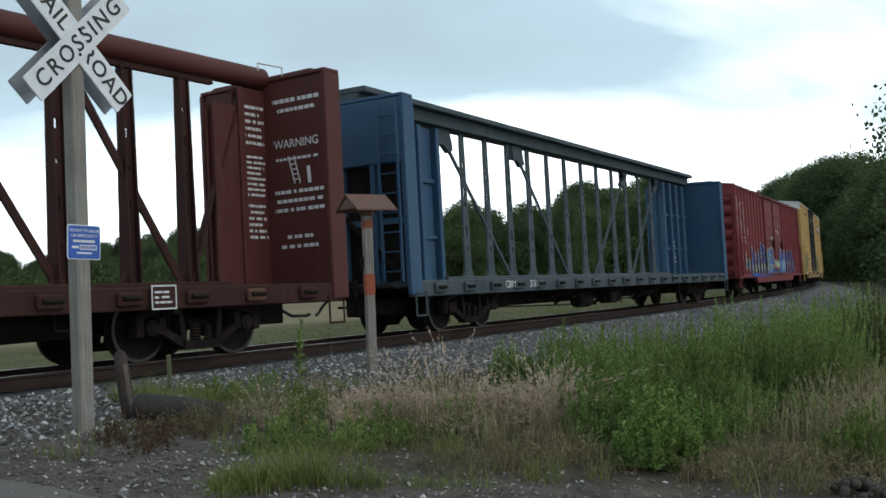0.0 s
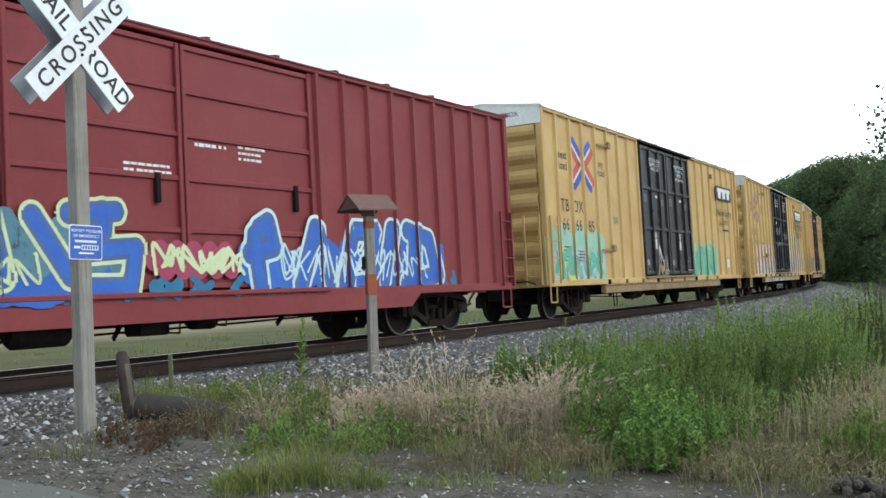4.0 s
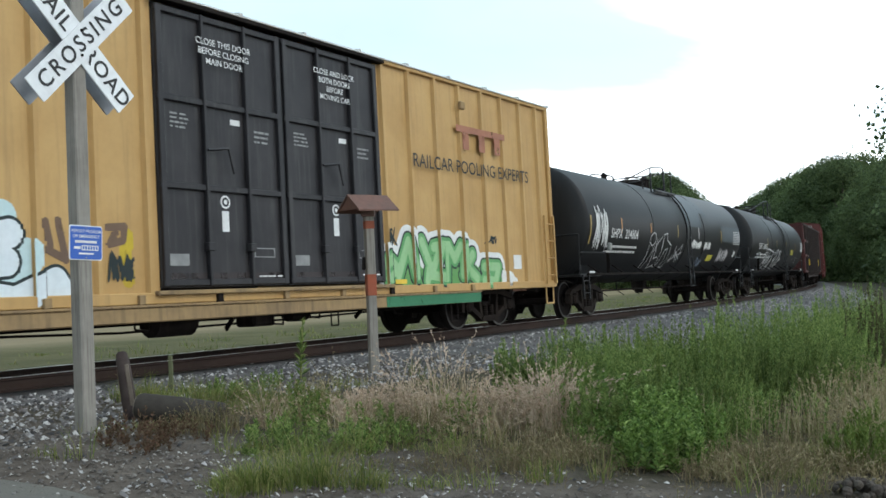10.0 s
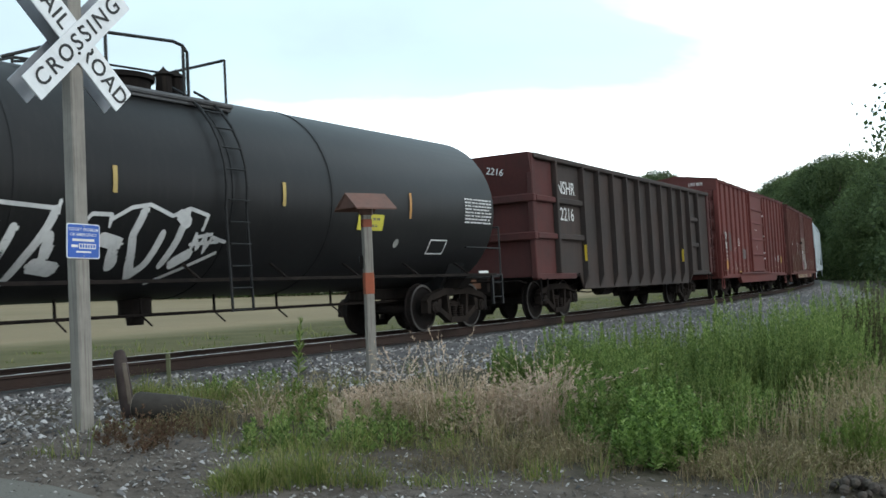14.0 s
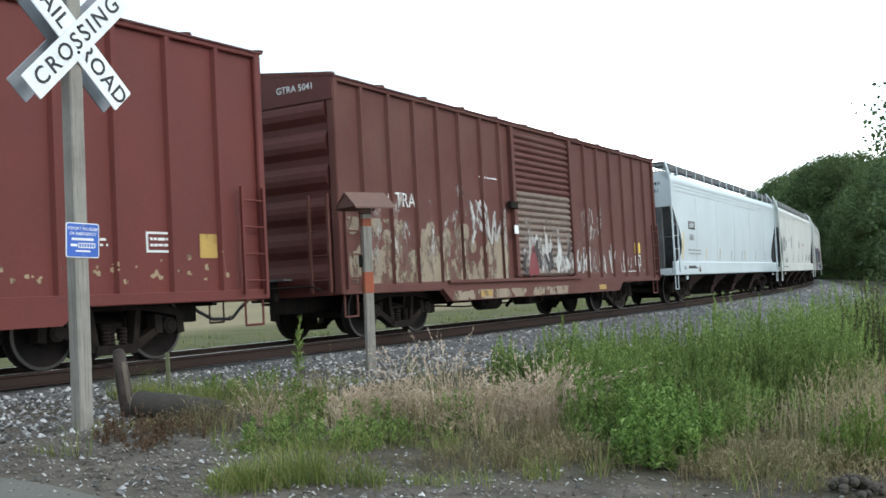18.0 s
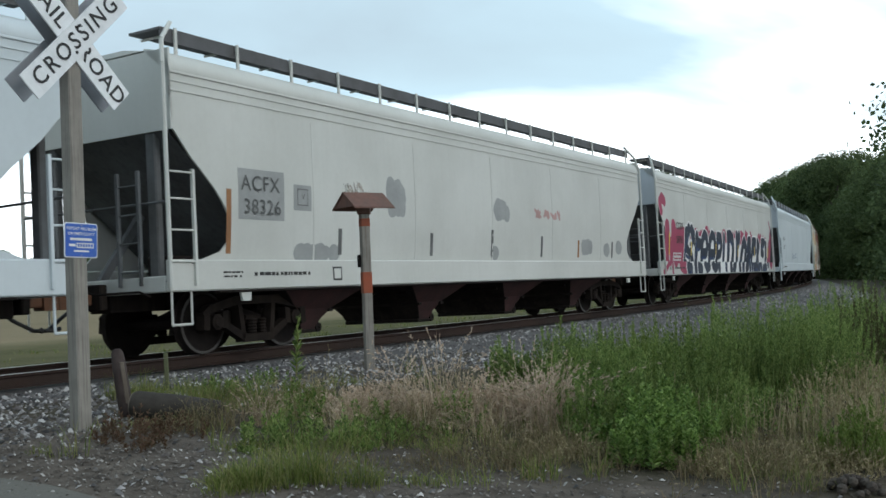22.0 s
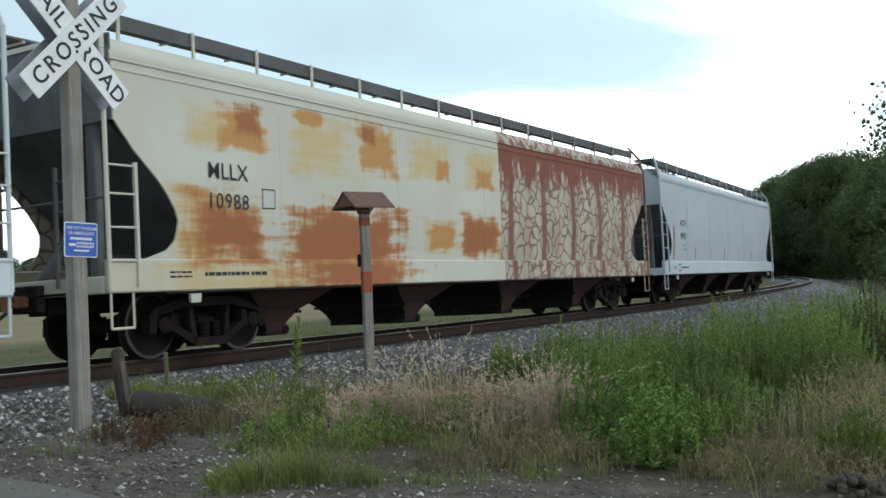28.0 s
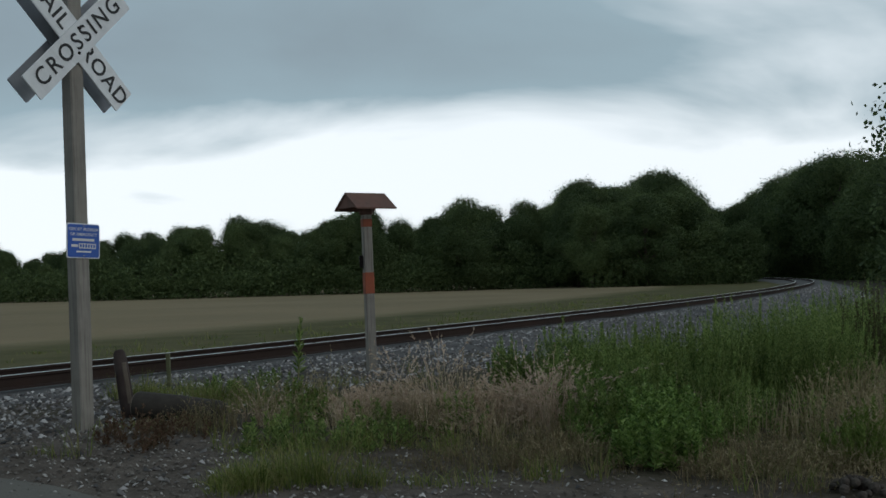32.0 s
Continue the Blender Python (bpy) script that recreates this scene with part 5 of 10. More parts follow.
def scrawl(car, x0, x1, z0, z1, n, seed, material, side, r=0.018, zstep=9.0):
    """A quick tag in thin looping lines."""
    g = random.Random(seed)
    lines = []
    for k in range(n):
        cx, w = x0 + (x1 - x0) * (k + 0.1) / n, (x1 - x0) / n
        lines += loops(g, cx, w, z0, (z1 - z0) * g.uniform(0.7, 1.0))
    paint(car, strokes(lines, r), material, side, 0.012, zstep=zstep, step=0.02, label="thin sprayed scrawl")


def spray_lines(car, lines, side, *layers, zlo=-9.0):
    """The same free lines laid several times over: (paint, radius, lift) from the broad ground up."""
    for material, r, lift in layers:
        paint(car, strokes(lines, r), material, side, lift, label="sprayed strokes", zlo=zlo, step=min(0.03, r * 0.6))


# ---- boxcars ----
SIDE_Y, RIB_Y = 1.45, 1.515


def boxcar(label, L, eave, ribs, door, body, end, roof, sill=0.78, door_style="plug", rib_w=0.09, belly=None, corrugations=7, white_end=False, ladder_mat=None, end_mark=""):
    """A ribbed steel boxcar. ribs: places along it; door: from where to where; belly: a deeper sill between the bogies."""
    car = thing("boxcar", label, "boxcar")
    H = L / 2
    cuts = sorted([-H + 0.06, *[r for r in ribs if not door[0] - 0.05 < r < door[1] + 0.05], door[0], door[1], H - 0.06])
    rib_mesh = Shape().slab([(-rib_w / 2 - 0.02, 0), (rib_w / 2 + 0.02, 0), (rib_w / 2 - 0.012, -(RIB_Y - SIDE_Y)), (-rib_w / 2 + 0.012, -(RIB_Y - SIDE_Y))], "z", sill + 0.14, eave - 0.08).mesh("rib", body)
    for side in (-1, 1):
        for a, b in zip(cuts, cuts[1:]):
            if abs(a - door[0]) < 1e-6:
                continue
            part("side_panel", Shape().box(a, b, side * (SIDE_Y - 0.03), side * SIDE_Y, sill + 0.10, eave - 0.04), body, car)
        for x in ribs:
            if not door[0] - 0.12 < x < door[1] + 0.12:
                part("rib", rib_mesh, None, car, m=pose(x, side * SIDE_Y, 0, 0, 0, 0 if side < 0 else 180))
        part("side_sill", Shape().box(-H + 0.02, H - 0.02, side * 1.36, side * (RIB_Y + 0.004), sill, sill + 0.15, 0.012), body, car)
        part("top_chord", Shape().box(-H + 0.02, H - 0.02, side * 1.37, side * (RIB_Y + 0.004), eave - 0.10, eave, 0.015), body, car)
        for k in (-1, 1):
            part("corner_post", Shape().box(k * (H - 0.14), k * (H - 0.005), side * 1.36, side * (RIB_Y + 0.008), sill + 0.002, eave - 0.002, 0.02), body, car)
            stirrup(car, k * (H - 0.30), side * 1.47, body if ladder_mat is None else ladder_mat, 0.36, sill - 0.36, sill + 0.05)
        if belly:
            if belly[2] is not YELLOW_DIRT:
                part("sill_skirt", Shape().slab([(belly[0] - 0.35, 0.80), (belly[0], 0.54), (belly[1], 0.54), (belly[1] + 0.35, 0.80)], "y", side * 1.42, side * 1.551), belly[2], car, "deep plain sill skirt")
                continue
            part("sill_channel", Shape().box(belly[0], belly[1], side * 1.40, side * 1.55, 0.55, 0.74, 0.015), belly[2], car, "dusty lower sill channel")
            part("sill_lip", Shape().box(belly[0], belly[1], side * 1.40, side * 1.575, 0.742, 0.775, 0.006), belly[2], car)
            for k in range(9):
                x = belly[0] + 0.3 + (belly[1] - belly[0] - 0.6) * k / 8
                part("sill_bracket", Shape().box(x - 0.05, x + 0.05, side * 1.42, side * 1.572, 0.776, 0.90, 0.008), belly[2] if k % 3 else STEEL_DARK, car)
            for x in (belly[0] + 0.9, belly[1] - 0.9):
                part("hanger_loop", Shape().bent([(x - 0.12, side * 1.45, 0.56), (x - 0.12, side * 1.45, 0.22), (x + 0.12, side * 1.45, 0.22), (x + 0.12, side * 1.45, 0.56)], 0.016, 5), STEEL_DARK, car)
    for k in (-1, 1):
        part("end_panel", Shape().box(k * (H - 0.06), k * (H - 0.10), -1.37, 1.37, sill, eave + 0.02), end, car, "ribbed steel end wall")
        n = corrugations
        for i in range(n):
            zc = sill + 0.30 + (eave - 0.55 - sill - 0.30) * i / (n - 1)
            d = (eave - sill) / n * 0.36
            part("corrugation", Shape().slab([(k * (H - 0.06), zc - d), (k * (H + 0.015), zc - d * 0.45), (k * (H + 0.03), zc), (k * (H + 0.015), zc + d * 0.45), (k * (H - 0.06), zc + d)], "y", -1.33, 1.33), end, car)
        top = [(-1.5, eave - 0.40), (1.5, eave - 0.40), (1.5, eave), (0, eave + 0.19), (-1.5, eave)]
        part("gable_plate", Shape().slab(top, "x", k * (H - 0.05), k * (H + 0.012)), roof if white_end else end, car)
        if end_mark and k < 0:
            part("lettering", text_mesh(end_mark, 0.16, INK if white_end else MARK), None, car, m=pose(-H - 0.016, -0.75, eave - 0.14, 0, 0, -90))
        ladder(car, -1.36, -0.98, k * (H + 0.09), sill + 0.05, sill + 1.65, 4, ladder_mat or body, "end_ladder", across=True)
        part("end_platform", Shape().box(k * (H + 0.05), k * (H + 0.28), -0.55, 0.55, sill + 0.28, sill + 0.31), GRATING, car)
        coupler(car, k * (H + 0.15), k)
        ladder(car, k * (H - 0.12), k * (H - 0.56), -1.56, sill + 0.08, sill + 1.62, 4, ladder_mat or body, "side_ladder")
    part("hand_brake", Shape().lathe([(0, 0), (0.26, 0), (0.28, 0.03), (0.24, 0.05), (0, 0.03)], (H + 0.06, 0.6, 2.2), "x", 16), STEEL_DARK, car, smooth=True)
    for side in (-1, 1):
        part("roof_sheet", Shape().slab([(0, eave + 0.20), (side * 1.545, eave - 0.005), (side * 1.545, eave - 0.03), (0, eave + 0.17)], "x", -H - 0.03, H + 0.03), roof, car, "low-pitched sheet roof")
        n = max(8, int(L / 1.4))
        for i in range(n + 1):
            x = -H + L * i / n
            part("roof_seam", Shape().slab([(0, eave + 0.235), (side * 1.55, eave + 0.03), (side * 1.55, eave - 0.003), (0, eave + 0.203)], "x", x - 0.035, x + 0.035), roof, car)
    part("floor", Shape().box(-H + 0.1, H - 0.1, -1.35, 1.35, sill + 0.06, sill + 0.10), STEEL_DARK, car)
    underframe(car, L, sill + 0.06)
    for k in (-1, 1):
        bogie(car, k * (H - 2.45))
    return car


S_SOOT = surface("spray_soot", (0.05, 0.04, 0.04), None, 0.7, big=1.5, bump=0.04, cover=0.7)
DOOR_GREY = surface("dim_grey_stencil", (0.20, 0.20, 0.20), (0.32, 0.32, 0.31), 0.6, big=4.0)


def plug_doors(car, x0, x1, z0, z1, mat, gap=0.03):
    """A pair of framed plug doors with locking bars and gear, on both sides."""
    for side in (-1, 1):
        mid = (x0 + x1) / 2
        for a, b in ((x0 + 0.02, mid - gap), (mid + gap, x1 - 0.02)):
            d = part("door", Shape().box(a, b, side * 1.40, side * 1.47, z0, z1, 0.01), mat, car, "black plug door with locking bars")
            w = b - a
            for x, r in ((a + 0.06, 0.05), (b - 0.06, 0.05), (a + w * 0.34, 0.028), (a + w * 0.68, 0.028)):
                part("locking_bar", Shape().box(x - r, x + r, side * 1.47, side * (1.53 if r > 0.03 else 1.55), z0 + 0.02, z1 - 0.02, 0.01), mat, d)
            for z in (z0 + 0.07, z0 + (z1 - z0) * 0.36, z0 + (z1 - z0) * 0.67, z1 - 0.07):
                part("door_rail", Shape().box(a, b, side * 1.471, side * 1.525, z - 0.045, z + 0.045, 0.012), mat, d)
            for x in (a + w * 0.34, a + w * 0.68):
                part("bar_guide", Shape().box(x - 0.06, x + 0.06, side * 1.471, side * 1.57, z0 + 0.5, z0 + 0.62, 0.01), mat, d)
            part("crank_arm", Shape().bent([(a + w * 0.34, side * 1.56, z0 + 1.9), (a + w * 0.5, side * 1.57, z0 + 1.95), (a + w * 0.54, side * 1.57, z0 + 1.6)], 0.02, 5), mat, d)
            if side < 0:
                px, pz = a + w * 0.495, z0 + 1.20
                c = part("placard", Shape().lathe([(0.0, -1.476), (0.095, -1.476), (0.095, -1.472)], (px, 0, pz), "y", 16), WHITE_INK, d, "white disc placard with a dark ring")
                part("placard_ring", Shape().lathe([(0.035, -1.4785), (0.068, -1.4785), (0.068, -1.4765)], (px, 0, pz), "y", 16), BLACK, c)
                part("placard_card", Shape().box(px - 0.075, px + 0.06, -1.476, -1.472, pz - 0.42, pz - 0.13), WHITE_INK, d, "torn white card")
                bars(car, px, pz + 0.16, 0.36, 0.08, 1, WHITE_INK, -1.474, int(a * 11))
                part("door_soot", Shape().box(a + 0.1, b - 0.1, -1.4745, -1.4715, z0 + 0.02, z0 + 0.20), S_SOOT, d)
                part("stencil_frame", Shape().box(a + w * 0.72, a + w * 0.90, -1.476, -1.472, z0 + 0.42, z0 + 0.56), DOOR_GREY, d, "dim stencilled box")
                part("stencil_field", Shape().box(a + w * 0.73, a + w * 0.89, -1.4785, -1.4765, z0 + 0.435, z0 + 0.545), mat, d)
                part("stencil_frame", Shape().box(a + w * 0.02, a + w * 0.20, -1.476, -1.472, z0 + 0.30, z0 + 0.46), DOOR_GREY, d, "dim stencilled patch")
                part("worn_label", Shape().box(a + w * 0.56, a + w * 0.64, -1.476, -1.472, z1 - 1.5, z1 - 1.42), WHITE_INK, d, "small white label")
                for i, words in enumerate(("CLOSE THIS DOOR", "BEFORE CLOSING", "MAIN DOOR") if a < mid else ("CLOSE AND LOCK", "BOTH DOORS", "BEFORE", "MOVING CAR")):
                    letters(car, words, a + w * 0.50, z1 - 0.40 - 0.135 * i, 0.128, WHITE_INK, -1.557)
                bars(car, a + w * 0.17, z1 - 1.55, w * 0.14, 0.24, 4, DOOR_GREY, -1.474, int(a * 7))
                bars(car, a + w * 0.83, z1 - 1.62, w * 0.14, 0.22, 3, DOOR_GREY, -1.474, int(a * 9))
                bars(car, a + w * 0.83, z0 + 0.14, w * 0.2, 0.05, 1, WHITE_INK, -1.531, 3)
        for z in (z0 - 0.06, z1 + 0.05):
            part("door_track", Shape().box(x0 - 0.15, x1 + 0.15, side * 1.44, side * 1.60, z - 0.03, z + 0.03, 0.01), STEEL_DARK if z > 3 else YELLOW_DIRT, car)


def depth_of(ribs, w=0.06, deep=-RIB_Y, flat=-SIDE_Y):
    """The depth of a ribbed side at x."""
    return lambda x, z: deep if any(abs(x - r) < w for r in ribs) else flat


def pool_emblem(car, x, z, size, faded, faint):
    """A crossed emblem of bent red and blue stripes, as plain shapes."""
    red = spray("emblem_red" + faint, faded[0])
    blue = spray("emblem_blue" + faint, faded[1])
    white = spray("emblem_white" + faint, faded[2])
    side = lambda a, b: -SIDE_Y - 0.001
    # four arms, each of a blue, a white and a red stripe, swinging through the middle
    q, w = size * 0.5, size * 0.095
    for ax, az, px, pz, upper, lower in ((-1, 1, 1, 1, blue, red), (1, 1, -1, 1, blue, red), (-1, -1, -1, 1, red, blue), (1, -1, 1, 1, red, blue)):
        for k, mat, r in ((1, upper, w), (-1, lower, w), (0, white, w * 0.3)):
            ox, oz = px * k * w * 0.72, pz * k * w * 0.72
            line = [(x + ax * 0.05 + ox * 0.5, z + az * 0.05 + oz), (x + ax * q * 0.55 + ox, z + az * q * 0.42 + oz), (x + ax * q + ox, z + az * q * 0.74 + oz)]
            paint(car, strokes([line], r), mat, side, 0.003 + (0.003 if k == 0 else 0.001 * (ax > 0)), "emblem_stripe", label="faded emblem stripe")


def logo_block(car, x, z, w, h):
    part("logo_panel", Shape().box(x - w / 2, x + w / 2, -SIDE_Y - 0.075, -SIDE_Y - 0.068, z - h / 2, z + h / 2), INK, car, "black logo panel with plain white blocks")
    part("logo_bar", Shape().box(x - w * 0.43, x + w * 0.43, -SIDE_Y - 0.078, -SIDE_Y - 0.076, z + h * 0.10, z + h * 0.36), MARK, car, "plain white bar")
    for k in (-1, 0, 1):
        cx = x + k * w * 0.29
        part("logo_block", Shape().box(cx - w * 0.085, cx + w * 0.085, -SIDE_Y - 0.078, -SIDE_Y - 0.076, z - h * 0.36, z + h * 0.098), MARK, car)


POOL_RIBS = [-8.6, -7.72, -6.9, -6.0, -5.1, -4.25, -3.4, -2.58, 2.85, 3.7, 4.6, 5.5, 6.4, 7.25, 8.1, 8.9]


def pool_boxcar(label, L, number, body, emblem, motto=(7.3, 3.2, 2.88, 0.34)):
    car = boxcar(label, L, 4.94, POOL_RIBS, (-2.4, 2.68), body, body, ROOF_PALE, 0.78, belly=(-5.9, 5.9, YELLOW_DIRT), white_end=True, end_mark="TBOX", corrugations=7)
    plug_doors(car, -2.4, 2.68, 0.98, 4.80, DOOR_BLACK)
    letters(car, "next", -8.16, 3.92, 0.30, INK)
    letters(car, "load", -8.16, 3.66, 0.30, INK)
    letters(car, "any", -5.55, 3.92, 0.28, INK)
    letters(car, "road", -5.55, 3.68, 0.28, INK)
    letters(car, "TB", -8.16, 2.70, 0.42, INK, spacing=1.15)
    letters(car, "OX", -7.31, 2.70, 0.42, INK, spacing=1.1)
    for k, x in enumerate((-8.16, -7.31, -6.45)):
        letters(car, number[2 * k:2 * k + 2], x, 2.24, 0.40, INK, spacing=1.1)
    bars(car, -8.16, 1.55, 0.6, 0.4, 5, INK, seed=number and int(number))
    bars(car, -7.31, 1.50, 0.6, 0.3, 4, INK, seed=2)
    part("reflector", Shape().box(-8.42, -8.30, -1.457, -1.452, 1.15, 1.75), YELLOW_TAPE, car, "yellow reflective strip")
    pool_emblem(car, -6.9, 3.78, 1.25, *emblem)
    if body is YELLOW:
        letters(car, "Railcar Pooling", motto[0], motto[1], motto[3], INK, -RIB_Y - 0.012)
        letters(car, "Experts", motto[0], motto[2], motto[3], INK, -RIB_Y - 0.012)
        if motto[3] < 0.4:
            bars(car, 7.3, 2.57, 0.9, 0.16, 1, INK, -RIB_Y - 0.012, 4)
    else:
        letters(car, "RAILCAR POOLING EXPERTS", 6.0, 3.20, 0.36, INK, -RIB_Y - 0.012)
    for z in (4.45, 1.72):
        part("rod_box", Shape().box(-5.2, -5.02, -1.59, -1.516, z - 0.09, z + 0.09, 0.02), YELLOW_DIRT, car, "small rusty rod box")
        part("rod_bar", Shape().bar((-5.95, -1.53, z - 0.06), (-5.18, -1.53, z - 0.04), 0.03, 0.05), YELLOW_DIRT, car, "rusty flat bar")
    part("rod_box", Shape().box(5.42, 5.60, -1.59, -1.516, 4.36, 4.52, 0.02), YELLOW_DIRT, car)
    part("placard_frame", Shape().box(7.55, 7.9, -1.457, -1.452, 1.2, 1.5), MARK, car, "white stencilled box")
    return car


pool_side = depth_of(POOL_RIBS)
S_TEAL, S_TEAL2 = spray("teal", (0.20, 0.46, 0.35), (0.30, 0.48, 0.34), 0.78), spray("sea_green", (0.08, 0.36, 0.26), (0.14, 0.42, 0.31), 0.8)
S_PINK2, S_WHITE = spray("rose", (0.50, 0.25, 0.20)), spray("white", (0.72, 0.72, 0.70), (0.62, 0.62, 0.62))
S_LILAC, S_GREYBLUE = spray("lilac_grey", (0.42, 0.41, 0.42), (0.52, 0.48, 0.46), 0.8), spray("grey_blue", (0.22, 0.28, 0.36), (0.30, 0.34, 0.40))
S_BLACK, S_GREEN = spray("black", (0.02, 0.03, 0.03)), spray("green", (0.10, 0.28, 0.08), (0.16, 0.34, 0.12))
S_BLUE, S_NAVY, S_LIME, S_RED = spray("blue", (0.03, 0.10, 0.40), (0.04, 0.14, 0.48)), spray("navy", (0.021, 0.028, 0.045), (0.033, 0.043, 0.066)), spray("pale_lime", (0.48, 0.56, 0.30), (0.60, 0.64, 0.42)), spray("crimson", (0.35, 0.05, 0.105), (0.30, 0.045, 0.085))
S_HAZE, S_TAN = spray("chalky_haze", (0.42, 0.38, 0.34), (0.30, 0.25, 0.21), 0.52), spray("tan", (0.32, 0.24, 0.15), (0.24, 0.17, 0.10), 0.62)
DOOR_TAG = spray("dim_grey", (0.15, 0.15, 0.165), (0.21, 0.21, 0.22), 0.85)
S_GREYSOFT = spray("soft_grey_blue", (0.36, 0.43, 0.47), (0.44, 0.48, 0.49), 0.66)
S_MIST = spray("misty_pale_blue", (0.45, 0.58, 0.58), (0.52, 0.60, 0.56), 0.62)
S_DEEP = spray("deep_teal_blue", (0.02, 0.13, 0.26), (0.03, 0.18, 0.28), 0.85)
S_DUST = spray("tan_dust", (0.27, 0.215, 0.155), (0.20, 0.15, 0.105), 0.66)
S_CHALK = spray("chalk_pink", (0.42, 0.26, 0.24), (0.30, 0.15, 0.13), 0.6)
LIME_TAPE = surface("lime_tape", (0.55, 0.52, 0.07), (0.45, 0.42, 0.07), 0.5, bump=0.02)
S_OCHRE = spray("ochre", (0.42, 0.27, 0.07), (0.30, 0.18, 0.06), 0.8)
S_CHALKWHITE = spray("worn_white", (0.62, 0.62, 0.61), (0.40, 0.40, 0.40), 0.93)
S_ICE = spray("icy_white", (0.66, 0.70, 0.73), (0.58, 0.66, 0.70))
S_BABY = spray("pale_blue", (0.45, 0.60, 0.62), (0.55, 0.66, 0.66))


def drips(car, x0, x1, z0, z1, n, seed, material, side, r, lift):
    """Soft upright sweeps of spray that run down the side."""
    g = random.Random(seed)
    lines = []
    for k in range(n):
        x, top = g.uniform(x0, x1), z0 + (z1 - z0) * g.uniform(0.55, 1.0)
        lines.append([(x, z0 + (z1 - z0) * g.uniform(0.0, 0.25) + r), (x + g.uniform(-0.1, 0.1), (z0 + top) / 2), (x + g.uniform(-0.15, 0.15), top)])
    paint(car, strokes(lines, r), material, side, lift, label="soft sprayed runs", zlo=z0)


def maroon_boxcar():
    ribs = [-8.68, -7.95, -7.2, -6.5, -5.72, -4.95, -4.2, -3.42, -2.62, 3.15, 3.85, 4.55, 5.25, 5.95, 6.65, 7.35, 8.05, 8.75]
    car = boxcar("maroon steel boxcar with blue and lime graffiti along its side", 19.0, 4.45, ribs, (-2.55, 2.98), MAROON, MAROON, MAROON, 0.76, belly=(-5.5, 5.5, MAROON), end_mark="HS 2918")
    for side in (-1, 1):
        for a, b in ((-2.52, 0.18), (0.20, 2.95)):
            d = part("door", Shape().box(a, b, side * 1.41, side * 1.475, 0.96, 4.30, 0.012), MAROON, car, "maroon sliding door")
            for z in (1.0, 1.75, 2.45, 3.05, 3.65, 4.26):
                part("door_rib", Shape().box(a + 0.02, b - 0.02, side * 1.475, side * 1.51, z - 0.04, z + 0.04, 0.012), MAROON, d)
            for x in (a + 0.04, b - 0.04):
                part("door_edge", Shape().box(x - 0.035, x + 0.035, side * 1.476, side * 1.535, 0.97, 4.29, 0.01), MAROON, d)
            part("door_latch", Shape().box(b - 0.5, b - 0.42, side * 1.475, side * 1.55, 2.1, 2.5, 0.01), STEEL_DARK, d)
        part("door_track", Shape().box(-5.2, 3.2, side * 1.45, side * 1.58, 0.86, 0.93, 0.01), MAROON, car)
    side = depth_of(ribs)
    letters(car, "HS", -8.3, 2.68, 0.36, MARK)
    letters(car, "29", -7.57, 2.68, 0.40, MARK)
    letters(car, "18", -6.85, 2.66, 0.40, MARK)
    for x in (-8.3, -7.57):
        bars(car, x, 2.32, 0.55, 0.28, 2, MARK, seed=int(-x))
    bars(car, -8.3, 1.75, 0.42, 0.7, 7, MARK, seed=9)
    bars(car, 0.75, 3.0, 0.6, 0.22, 2, MARK, -1.48, 4)
    bars(car, -0.4, 2.55, 0.8, 0.16, 2, MARK, -1.48, 5)
    bars(car, 1.6, 2.9, 0.6, 0.25, 3, MARK, -1.48, 6)
    part("stencil_box", Shape().box(-6.98, -6.72, -1.457, -1.452, 2.18, 2.46), MARK, car, "white stencilled box")
    part("stencil_field", Shape().box(-6.96, -6.74, -1.460, -1.4575, 2.20, 2.44), MAROON, car)
    paint(car, [(x / 10, 0.95 + 0.03 * math.sin(x), 0.17 - 0.05 * (math.sin(x * 0.9) > 0.3)) for x in range(-64, -18)], S_BLUE, lambda x, z: -RIB_Y - 0.055, 0.002, zlo=0.78, zhi=0.93, label="blue paint run down on the track")
    side2 = lambda x, z: -1.535 if -2.6 < x < 3.0 else side(x, z)
    lagoon = spray("grey_teal", (0.07, 0.16, 0.22), (0.10, 0.22, 0.27), 0.85)
    slate = spray("slate_blue", (0.06, 0.10, 0.25), (0.08, 0.14, 0.32), 0.9)
    first = [[(-6.2, 1.85), (-6, 1.95), (-5.9, 1.1)], [(-6, 1.85), (-5.6, 1.1)], [(-5.5, 2.05), (-5.5, 1.5)], [(-5.5, 2.0), (-5.1, 1.1)], [(-4.9, 1.75), (-5, 1.05)], [(-4.7, 1.75), (-4.7, 1.1)], [(-4.2, 1.85), (-4.3, 1.0)],
             [(-3.9, 1.95), (-3.4, 2.0), (-3.2, 1.0)], [(-4, 1.5), (-3.4, 1.5)], [(-3.8, 2.1), (-3.6, 2.15)], [(-3.1, 1.95), (-2.8, 1.0)], [(-2.8, 2.0), (-2.6, 1.15)], [(-2.2, 1.85), (-1.7, 1.15)], [(-1.7, 1.9), (-1, 1.95)], [(-1.2, 1.95), (-1.2, 1.7), (-1.4, 1.65)], [(-1.4, 1.45), (-0.7, 1.5), (-0.8, 1.0), (-1.4, 1.0)]]
